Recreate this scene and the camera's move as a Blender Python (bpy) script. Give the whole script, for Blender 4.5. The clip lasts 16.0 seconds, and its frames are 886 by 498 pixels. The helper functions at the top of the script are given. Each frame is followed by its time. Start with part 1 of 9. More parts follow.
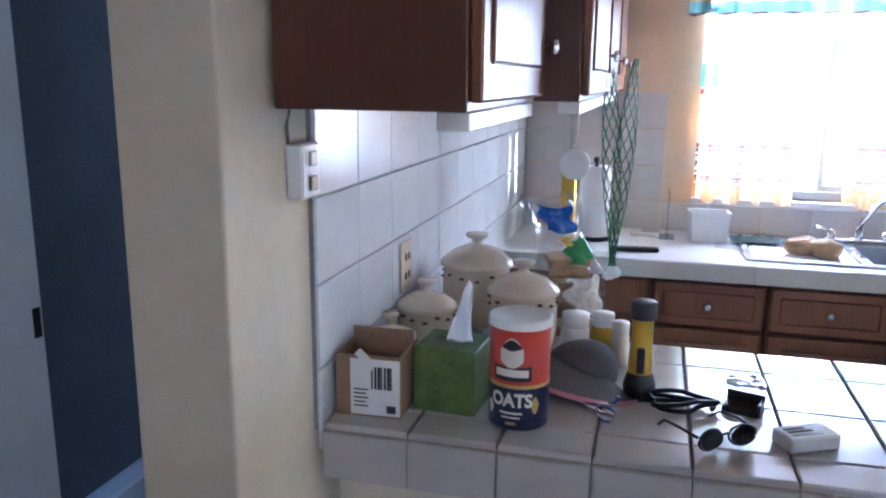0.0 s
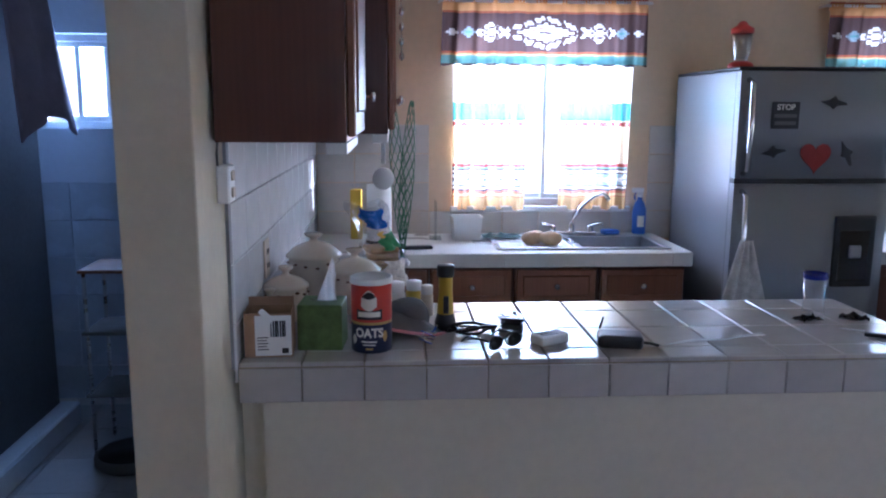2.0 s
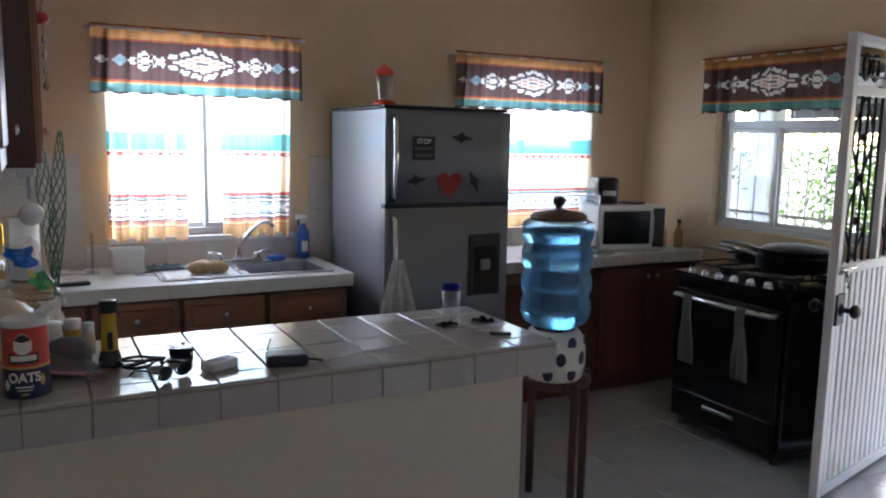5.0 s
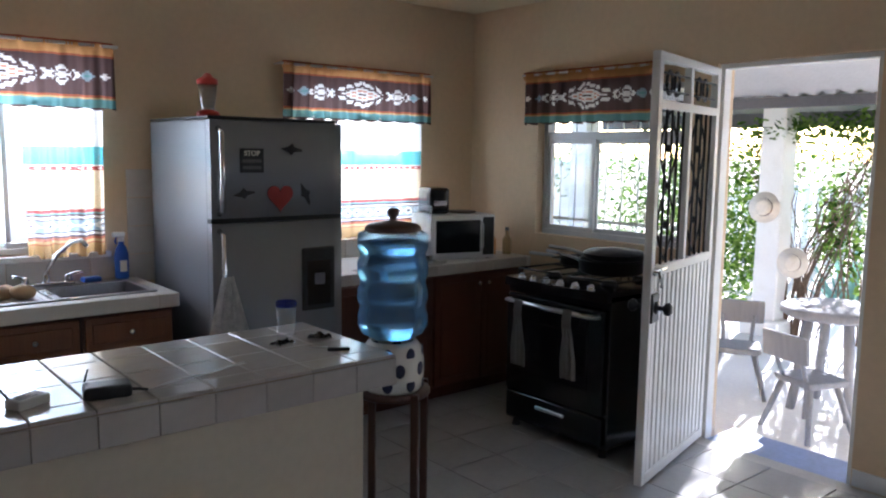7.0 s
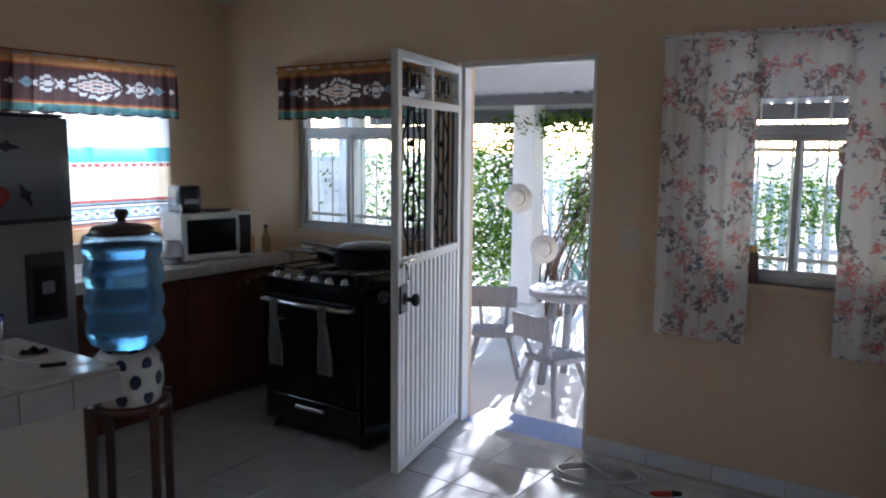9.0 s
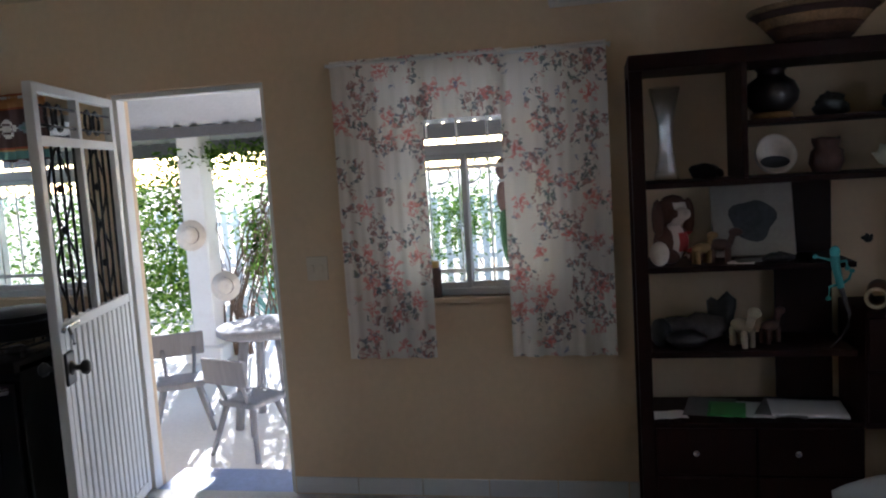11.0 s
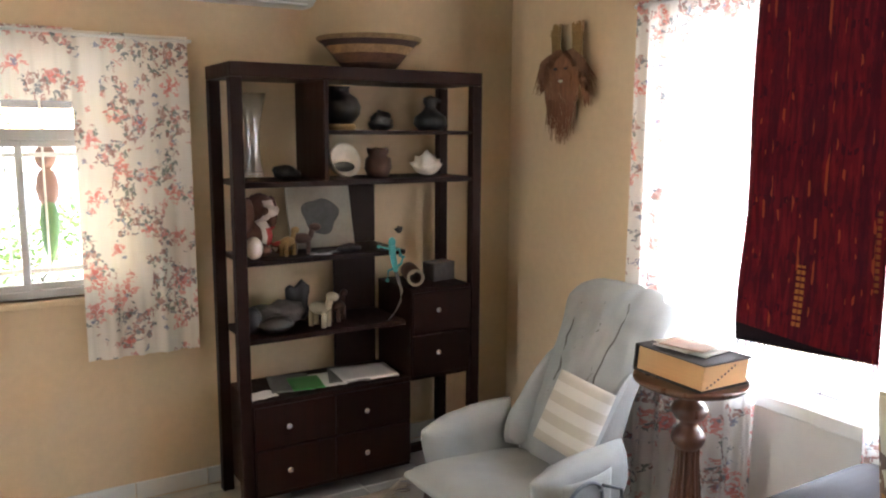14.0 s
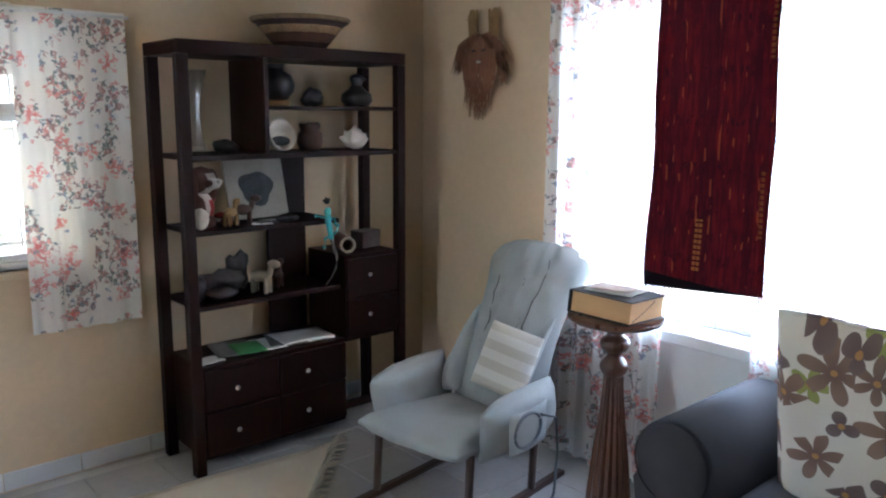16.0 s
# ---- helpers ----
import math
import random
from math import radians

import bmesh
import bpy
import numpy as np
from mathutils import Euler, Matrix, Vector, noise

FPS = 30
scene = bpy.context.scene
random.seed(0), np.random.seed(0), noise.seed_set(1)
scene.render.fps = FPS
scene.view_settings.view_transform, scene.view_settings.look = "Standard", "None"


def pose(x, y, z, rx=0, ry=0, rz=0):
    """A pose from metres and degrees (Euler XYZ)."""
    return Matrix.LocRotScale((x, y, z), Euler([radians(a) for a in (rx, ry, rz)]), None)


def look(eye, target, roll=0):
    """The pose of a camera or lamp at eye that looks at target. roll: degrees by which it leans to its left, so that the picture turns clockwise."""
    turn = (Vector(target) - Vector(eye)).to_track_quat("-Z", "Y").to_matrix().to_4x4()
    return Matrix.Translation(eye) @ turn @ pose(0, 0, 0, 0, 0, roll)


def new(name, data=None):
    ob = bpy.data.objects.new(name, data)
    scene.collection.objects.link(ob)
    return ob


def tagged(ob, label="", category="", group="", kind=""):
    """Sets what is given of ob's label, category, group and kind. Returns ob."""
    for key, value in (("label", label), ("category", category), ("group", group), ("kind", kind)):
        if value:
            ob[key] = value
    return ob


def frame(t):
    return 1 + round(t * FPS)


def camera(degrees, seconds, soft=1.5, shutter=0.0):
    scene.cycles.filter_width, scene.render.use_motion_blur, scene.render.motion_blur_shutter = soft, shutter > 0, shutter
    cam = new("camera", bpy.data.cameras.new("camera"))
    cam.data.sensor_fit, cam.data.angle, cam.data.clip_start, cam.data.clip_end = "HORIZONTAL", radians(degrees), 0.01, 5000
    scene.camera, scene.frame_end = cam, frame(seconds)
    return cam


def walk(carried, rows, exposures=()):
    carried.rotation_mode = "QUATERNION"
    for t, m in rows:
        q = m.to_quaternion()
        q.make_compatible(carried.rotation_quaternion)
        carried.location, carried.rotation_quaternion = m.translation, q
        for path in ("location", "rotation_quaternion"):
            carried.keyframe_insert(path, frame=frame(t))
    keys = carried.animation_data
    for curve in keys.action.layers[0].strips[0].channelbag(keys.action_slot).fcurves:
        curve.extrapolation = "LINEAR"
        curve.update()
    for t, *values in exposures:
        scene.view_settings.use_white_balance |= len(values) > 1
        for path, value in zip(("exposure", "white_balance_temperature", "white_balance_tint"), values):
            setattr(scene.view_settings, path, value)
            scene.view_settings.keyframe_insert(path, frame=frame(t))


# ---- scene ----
cam = camera(58.9, 16.0, soft=2.1)
PATH = [
    (0, (-0.076, -0.108, 1.532), (-0.583, 1.78, 1.11), 0.5),
    (0.5, (-0.072, -0.33, 1.53), (-0.453, 1.591, 1.124), -0.7),
    (1, (-0.139, -0.524, 1.536), (-0.373, 1.423, 1.142), -1.9),
    (1.5, (-0.216, -0.716, 1.566), (-0.207, 1.248, 1.19), -0.0),
    (2, (-0.231, -0.837, 1.56), (-0.104, 1.129, 1.213), 0.3),
    (2.5, (-0.246, -0.963, 1.557), (-0.103, 1.0, 1.201), -0.3),
    (3, (-0.283, -0.955, 1.576), (0.054, 0.986, 1.231), -0.5),
    (3.5, (-0.299, -0.971, 1.581), (0.227, 0.932, 1.26), 1.2),
    (4, (-0.288, -0.979, 1.584), (0.39, 0.878, 1.283), 1.1),
    (4.5, (-0.267, -0.987, 1.582), (0.553, 0.816, 1.303), 1.0),
    (4.7, (-0.252, -1.006, 1.59), (0.609, 0.778, 1.312), 1.0),
    (6.8, (-0.253, -0.967, 1.603), (0.988, 0.583, 1.357), 1.0),
    (7, (-0.244, -0.97, 1.599), (1.03, 0.553, 1.355), 0.8),
    (7.5, (-0.224, -0.987, 1.595), (1.141, 0.453, 1.348), 0.3),
    (8, (-0.212, -1.012, 1.597), (1.24, 0.341, 1.347), -0.5),
    (8.5, (-0.173, -1.046, 1.6), (1.379, 0.191, 1.348), -0.0),
    (9, (-0.116, -1.095, 1.606), (1.519, 0.028, 1.355), 0.5),
    (9.5, (-0.077, -1.159, 1.608), (1.631, -0.148, 1.361), 0.9),
    (10, (-0.079, -1.186, 1.588), (1.723, -0.347, 1.364), -0.7),
    (10.2, (-0.069, -1.173, 1.599), (1.774, -0.429, 1.373), -1.4),
    (12.3, (0.123, -0.529, 1.674), (2.082, -0.821, 1.397), -1.6),
    (12.5, (0.135, -0.465, 1.724), (2.065, -0.892, 1.414), -0.4),
    (13, (0.072, -0.441, 1.709), (1.925, -1.131, 1.408), -1.4),
    (13.5, (-0.026, -0.326, 1.705), (1.737, -1.219, 1.401), 0.2),
    (14, (-0.052, -0.191, 1.736), (1.636, -1.22, 1.437), 0.3),
    (14.5, (0.013, -0.06, 1.728), (1.65, -1.175, 1.446), 0.6),
    (15, (0.022, 0.079, 1.757), (1.579, -1.144, 1.478), 0.9),
    (15.5, (-0.043, 0.177, 1.746), (1.502, -1.06, 1.463), 0.7),
    (16, (-0.112, 0.283, 1.709), (1.359, -1.027, 1.366), 0.4),
]
# stops of the camera's own brightening and darkening
EXPOSURES = [(0, 3.8, 4900, 22), (1.0, 3.4, 4900, 24), (2.0, 3.1, 4800, 24), (3.5, 2.85, 5200, 20), (4.5, 2.65, 5550, 18), (7, 2.45, 5650, 18), (8.5, 2.15, 5450, 18), (9.5, 1.8, 5200, 18),
             (10.2, 1.68, 5150, 18), (11.2, 2.15, 5700, 16), (12.3, 2.75, 6050, 14), (13.0, 3.75, 6450, 17), (14, 4.2, 6750, 17), (15, 4.05, 6300, 15), (16, 3.85, 5400, 12)]
walk(cam, [(t, look(eye, target, roll)) for t, eye, target, roll in PATH], EXPOSURES)

# ---------------------------------------------------------------- world and light
world = bpy.data.worlds.new("sky")
scene.world = world
world.use_nodes = True
_wt = world.node_tree
_sky = _wt.nodes.new("ShaderNodeTexSky")
_sky.sky_type = "NISHITA"
_sky.sun_disc = False
SUN_EL, SUN_AZ = 19.5, 21.0          # degrees; azimuth from +x towards +y
_sky.sun_elevation = radians(SUN_EL)
_sky.sun_rotation = radians(90 - SUN_AZ)
_bg = [n for n in _wt.nodes if n.type == "BACKGROUND"][0]
_bg.inputs["Strength"].default_value = 0.15
_wt.links.new(_sky.outputs[0], _bg.inputs["Color"])
sun_data = bpy.data.lights.new("sun", "SUN")
sun_data.energy, sun_data.angle, sun_data.color = 5.0, radians(0.6), (1.0, 0.95, 0.86)
sun = new("sun", sun_data)
_d = Vector((math.cos(radians(SUN_EL)) * math.cos(radians(SUN_AZ)), math.cos(radians(SUN_EL)) * math.sin(radians(SUN_AZ)), math.sin(radians(SUN_EL))))
sun.matrix_world = look(_d * 20, (0, 0, 0))


def sky_lamp(name, eye, target, w, h, power, color=(0.86, 0.93, 1.0)):
    d = bpy.data.lights.new(name, "AREA")
    d.shape, d.size, d.size_y, d.energy, d.color = "RECTANGLE", w, h, power, color
    ob = new(name, d)
    ob.matrix_world = look(eye, target)
    return ob


# daylight standing in the window openings
sky_lamp("daylight_north_a", (0.57, 3.62, 1.45), (0.57, 2.0, 1.25), 0.86, 0.9, 6.2)
sky_lamp("daylight_north_b", (2.68, 3.62, 1.45), (2.68, 2.0, 1.25), 0.86, 0.9, 4.0)
sky_lamp("daylight_bath", (-1.87, 3.62, 1.70), (-1.87, 2.0, 1.3), 0.36, 0.45, 3.0, (0.55, 0.75, 1.0))
sky_lamp("daylight_south", (1.325, -2.98, 1.44), (1.35, -1.0, 1.2), 1.95, 1.6, 10.5)

# ---------------------------------------------------------------- mesh helpers


def bm_new():
    return bmesh.new()


def box(bm, x0, x1, y0, y1, z0, z1, bev=0.0, seg=1):
    n0 = len(bm.verts)
    vs = [bm.verts.new(p) for p in ((x0, y0, z0), (x1, y0, z0), (x1, y1, z0), (x0, y1, z0), (x0, y0, z1), (x1, y0, z1), (x1, y1, z1), (x0, y1, z1))]
    fs = [bm.faces.new([vs[i] for i in f]) for f in ((3, 2, 1, 0), (4, 5, 6, 7), (0, 1, 5, 4), (1, 2, 6, 5), (2, 3, 7, 6), (3, 0, 4, 7))]
    if bev > 0:
        es = list({e for f in fs for e in f.edges})
        bmesh.ops.bevel(bm, geom=es, offset=bev, segments=seg, profile=0.6, affect="EDGES")
    return vs


def move(bm, start, m):
    bm.verts.ensure_lookup_table()
    for v in bm.verts[start:]:
        v.co = m @ v.co


def lathe(bm, prof, n=24, cx=0.0, cy=0.0, smooth=True):
    """prof: (radius, z) from bottom to top."""
    rings = []
    for r, z in prof:
        if r < 1e-5:
            rings.append([bm.verts.new((cx, cy, z))])
        else:
            rings.append([bm.verts.new((cx + r * math.cos(2 * math.pi * i / n), cy + r * math.sin(2 * math.pi * i / n), z)) for i in range(n)])
    for a, b in zip(rings, rings[1:]):
        for i in range(n):
            j = (i + 1) % n
            if len(a) == 1 and len(b) == 1:
                continue
            if len(a) == 1:
                f = bm.faces.new((a[0], b[j], b[i]))
            elif len(b) == 1:
                f = bm.faces.new((a[i], a[j], b[0]))
            else:
                f = bm.faces.new((a[i], a[j], b[j], b[i]))
            f.smooth = smooth
    return rings


def tube(bm, pts, r, n=8, cap=True, r_end=None):
    pts = [Vector(p) for p in pts]
    rings = []
    up = Vector((0, 0, 1))
    for k, p in enumerate(pts):
        d = (pts[min(k + 1, len(pts) - 1)] - pts[max(k - 1, 0)])
        d = d.normalized() if d.length > 1e-9 else Vector((0, 0, 1))
        ref = up if abs(d.z) < 0.95 else Vector((1, 0, 0))
        a = d.cross(ref).normalized()
        b = d.cross(a).normalized()
        rr = r if r_end is None else r + (r_end - r) * k / max(1, len(pts) - 1)
        rings.append([bm.verts.new(p + (a * math.cos(2 * math.pi * i / n) + b * math.sin(2 * math.pi * i / n)) * rr) for i in range(n)])
    for a, b in zip(rings, rings[1:]):
        for i in range(n):
            f = bm.faces.new((a[i], b[i], b[(i + 1) % n], a[(i + 1) % n]))
            f.smooth = True
    if cap:
        bm.faces.new(rings[0])
        bm.faces.new(rings[-1][::-1])


def ball(bm, c, r, sx=1, sy=1, sz=1, sub=2):
    res = bmesh.ops.create_icosphere(bm, subdivisions=sub, radius=r)
    for v in res["verts"]:
        v.co = Vector((v.co.x * sx, v.co.y * sy, v.co.z * sz)) + Vector(c)
        for f in v.link_faces:
            f.smooth = True
    return res["verts"]


def prism(bm, outline, y0, y1):
    """Closed outline in (x, z), pushed from y0 to y1."""
    a = [bm.verts.new((x, y0, z)) for x, z in outline]
    b = [bm.verts.new((x, y1, z)) for x, z in outline]
    n = len(a)
    bm.faces.new(a)
    bm.faces.new(b[::-1])
    for i in range(n):
        bm.faces.new((a[i], b[i], b[(i + 1) % n], a[(i + 1) % n]))


def grid(bm, nu, nv, f, thick=0.0):
    """A sheet of (nu x nv) cells by f(u, v) -> place, with an optional back side."""
    def sheet(fn):
        return [[bm.verts.new(fn(i / nu, j / nv)) for j in range(nv + 1)] for i in range(nu + 1)]
    vs = sheet(f)
    for i in range(nu):
        for j in range(nv):
            bm.faces.new((vs[i][j], vs[i + 1][j], vs[i + 1][j + 1], vs[i][j + 1])).smooth = True
    return vs


def mesh_of(bm, name):
    bmesh.ops.recalc_face_normals(bm, faces=bm.faces)
    me = bpy.data.meshes.new(name)
    bm.to_mesh(me)
    bm.free()
    return me


def part(name, bm, material, parent, label=""):
    ob = new(name, mesh_of(bm, name))
    ob.data.materials.append(material)
    ob.parent = parent
    return tagged(ob, label)


def thing(name, bm, material, label, category, m=None, group="", kind=""):
    ob = new(name, mesh_of(bm, name))
    ob.data.materials.append(material)
    if m is not None:
        ob.matrix_world = m
    return tagged(ob, label, category, group, kind)


def base(name, label, category, m=None, group="", kind=""):
    ob = new(name)
    ob.empty_display_size = 0.05
    if m is not None:
        ob.matrix_world = m
    return tagged(ob, label, category, group, kind)


# ---------------------------------------------------------------- materials


def node(t, kind, **kw):
    n = t.nodes.new(kind)
    for k, v in kw.items():
        if k in ("operation", "blend_type", "data_type", "feature", "distance", "wave_type", "bands_direction", "interpolation"):
            if k == "operation":
                n.operation = v
            elif k == "blend_type":
                n.blend_type = v
            elif k == "data_type":
                n.data_type = v
            elif k == "feature":
                n.feature = v
            elif k == "wave_type":
                n.wave_type = v
            elif k == "bands_direction":
                n.bands_direction = v
        elif hasattr(v, "is_output"):
            t.links.new(v, n.inputs[k])
        else:
            n.inputs[k].default_value = v
    return n


def ma(t, op, a, b=None, c=None):
    n = t.nodes.new("ShaderNodeMath")
    n.operation = op
    for i, v in enumerate((a, b, c)):
        if v is None:
            continue
        if hasattr(v, "is_output"):
            t.links.new(v, n.inputs[i])
        else:
            n.inputs[i].default_value = v
    return n.outputs[0]


def mixc(t, fac, a, b, blend="MIX"):
    n = t.nodes.new("ShaderNodeMix")
    n.data_type, n.blend_type = "RGBA", blend
    for k, v in ((0, fac), (6, a), (7, b)):
        if hasattr(v, "is_output"):
            t.links.new(v, n.inputs[k])
        elif k == 0:
            n.inputs[k].default_value = v
        else:
            n.inputs[k].default_value = (*v[:3], 1)
    return n.outputs[2]


def coords(t, scale=(1, 1, 1), which="Object"):
    c = t.nodes.new("ShaderNodeTexCoord")
    m = t.nodes.new("ShaderNodeMapping")
    m.inputs["Scale"].default_value = scale
    t.links.new(c.outputs[which], m.inputs["Vector"])
    return m.outputs[0]


def noise_fac(t, scale, detail=4.0, stretch=(1, 1, 1), vec=None):
    n = t.nodes.new("ShaderNodeTexNoise")
    n.inputs["Scale"].default_value, n.inputs["Detail"].default_value = scale, detail
    t.links.new(vec if vec is not None else coords(t, stretch), n.inputs["Vector"])
    return n.outputs["Fac"]


def blank(name):
    m = bpy.data.materials.new(name)
    m.use_nodes = True
    t = m.node_tree
    bsdf = [n for n in t.nodes if n.type == "BSDF_PRINCIPLED"][0]
    return m, t, bsdf


def put(t, out, n, key):
    t.links.new(out, n.inputs[key])


def surface(name, color, rough=0.5, metal=0.0, var=0.15, big=1.5, fine=40.0, bump=0.05, stretch=(1, 1, 1), rnd=0.0, spec=0.5, dirt=None, coat=0.0):
    """A surface whose colour varies at two scales, with fine relief and uneven gloss."""
    m, t, b = blank(name)
    n1 = noise_fac(t, big, 3.0, stretch)
    n2 = noise_fac(t, fine, 5.0, stretch)
    dark = tuple(max(0, c * (1 - var)) for c in color)
    light = tuple(min(1, c * (1 + var * 0.6)) for c in color)
    mixed = ma(t, "ADD", ma(t, "MULTIPLY", n1, 0.6), ma(t, "MULTIPLY", n2, 0.4))
    ramp = ma(t, "SMOOTH_MIN", 1.0, ma(t, "MULTIPLY_ADD", mixed, 2.2, -0.6), 0.05)
    col = mixc(t, ramp, dark, light)
    if dirt:
        spot = ma(t, "MINIMUM", 1.0, ma(t, "MAXIMUM", 0.0, ma(t, "MULTIPLY_ADD", noise_fac(t, big * 2.3, 6.0), 5.0, -2.75)))
        col = mixc(t, ma(t, "MULTIPLY", spot, 0.35), col, dirt)
    if rnd > 0:
        oi = t.nodes.new("ShaderNodeObjectInfo")
        k = ma(t, "MULTIPLY_ADD", oi.outputs["Random"], rnd * 2, 1 - rnd)
        hs = node(t, "ShaderNodeHueSaturation", Color=col)
        put(t, k, hs, "Value")
        col = hs.outputs[0]
    put(t, col, b, "Base Color")
    put(t, ma(t, "MULTIPLY_ADD", n1, 0.25, max(0.02, rough - 0.12)), b, "Roughness")
    b.inputs["Metallic"].default_value = metal
    b.inputs["Specular IOR Level"].default_value = spec
    b.inputs["Coat Weight"].default_value = coat
    if bump > 0:
        bp = node(t, "ShaderNodeBump", Height=n2)
        bp.inputs["Strength"].default_value = bump
        bp.inputs["Distance"].default_value = 0.01
        put(t, bp.outputs[0], b, "Normal")
    return m


def wood(name, dark, light, rough=0.4, grain=(12, 12, 1.2), coat=0.1):
    m, t, b = blank(name)
    v = coords(t, grain)
    n = noise_fac(t, 2.2, 8.0, vec=v)
    w = t.nodes.new("ShaderNodeTexWave")
    w.inputs["Scale"].default_value, w.inputs["Distortion"].default_value, w.inputs["Detail"].default_value = 1.6, 6.0, 4.0
    put(t, v, w, "Vector")
    f = ma(t, "ADD", ma(t, "MULTIPLY", n, 0.86), ma(t, "MULTIPLY", w.outputs["Fac"], 0.14))
    oi = t.nodes.new("ShaderNodeObjectInfo")
    col = mixc(t, f, dark, light)
    hs = node(t, "ShaderNodeHueSaturation", Color=col)
    put(t, ma(t, "MULTIPLY_ADD", oi.outputs["Random"], 0.2, 0.9), hs, "Value")
    put(t, hs.outputs[0], b, "Base Color")
    put(t, ma(t, "MULTIPLY_ADD", n, 0.25, rough - 0.1), b, "Roughness")
    b.inputs["Coat Weight"].default_value = coat
    bp = node(t, "ShaderNodeBump", Height=f)
    bp.inputs["Strength"].default_value, bp.inputs["Distance"].default_value = 0.12, 0.004
    put(t, bp.outputs[0], b, "Normal")
    return m


def glass(name, tint=(1, 1, 1), rough=0.0, ior=1.45, alpha=0.0):
    m, t, b = blank(name)
    b.inputs["Base Color"].default_value = (*tint, 1)
    b.inputs["Transmission Weight"].default_value = 1.0
    b.inputs["Roughness"].default_value = rough
    b.inputs["IOR"].default_value = ior
    n = noise_fac(t, 30.0)
    put(t, ma(t, "MULTIPLY_ADD", n, 0.03, rough), b, "Roughness")
    return m


def pane(name, tint=(0.94, 0.96, 0.96), ior=1.45):
    """Thin window glass: clear with a weak mirror."""
    m = bpy.data.materials.new(name)
    m.use_nodes = True
    t = m.node_tree
    for n in list(t.nodes):
        if n.type == "BSDF_PRINCIPLED":
            t.nodes.remove(n)
    tr = t.nodes.new("ShaderNodeBsdfTransparent")
    gl = t.nodes.new("ShaderNodeBsdfGlossy")
    gl.inputs["Roughness"].default_value = 0.02
    tr.inputs["Color"].default_value = (*tint, 1)
    lw = t.nodes.new("ShaderNodeLayerWeight")
    lw.inputs["Blend"].default_value = 0.5
    gloss = ma(t, "MULTIPLY_ADD", ma(t, "POWER", lw.outputs["Facing"], 3.0), 0.5, (ior - 1) * 0.1)
    mx = t.nodes.new("ShaderNodeMixShader")
    t.links.new(gloss, mx.inputs[0])
    t.links.new(tr.outputs[0], mx.inputs[1])
    t.links.new(gl.outputs[0], mx.inputs[2])
    out = [n for n in t.nodes if n.type == "OUTPUT_MATERIAL"][0]
    t.links.new(mx.outputs[0], out.inputs[0])
    return m


def cloth_out(m, t, col, through_light=0.5, sheer=0.0, rough_weave=900.0):
    """Woven cloth: scatters light on both sides; sheer: share of open gaps in the weave."""
    for n in list(t.nodes):
        if n.type == "BSDF_PRINCIPLED":
            t.nodes.remove(n)
    di = t.nodes.new("ShaderNodeBsdfDiffuse")
    tl = t.nodes.new("ShaderNodeBsdfTranslucent")
    put(t, col, di, "Color")
    put(t, col, tl, "Color")
    bp = node(t, "ShaderNodeBump", Height=noise_fac(t, rough_weave, 2.0))
    bp.inputs["Strength"].default_value, bp.inputs["Distance"].default_value = 0.15, 0.002
    put(t, bp.outputs[0], di, "Normal")
    mx = t.nodes.new("ShaderNodeMixShader")
    mx.inputs[0].default_value = through_light
    t.links.new(di.outputs[0], mx.inputs[1])
    t.links.new(tl.outputs[0], mx.inputs[2])
    last = mx.outputs[0]
    if sheer > 0:
        tr = t.nodes.new("ShaderNodeBsdfTransparent")
        m2 = t.nodes.new("ShaderNodeMixShader")
        m2.inputs[0].default_value = sheer
        t.links.new(last, m2.inputs[1])
        t.links.new(tr.outputs[0], m2.inputs[2])
        last = m2.outputs[0]
    out = [n for n in t.nodes if n.type == "OUTPUT_MATERIAL"][0]
    t.links.new(last, out.inputs[0])


def sep(t, v):
    s = t.nodes.new("ShaderNodeSeparateXYZ")
    t.links.new(v, s.inputs[0])
    return s.outputs


def band(t, v, lo, hi):
    return ma(t, "MULTIPLY", ma(t, "GREATER_THAN", v, lo), ma(t, "LESS_THAN", v, hi))


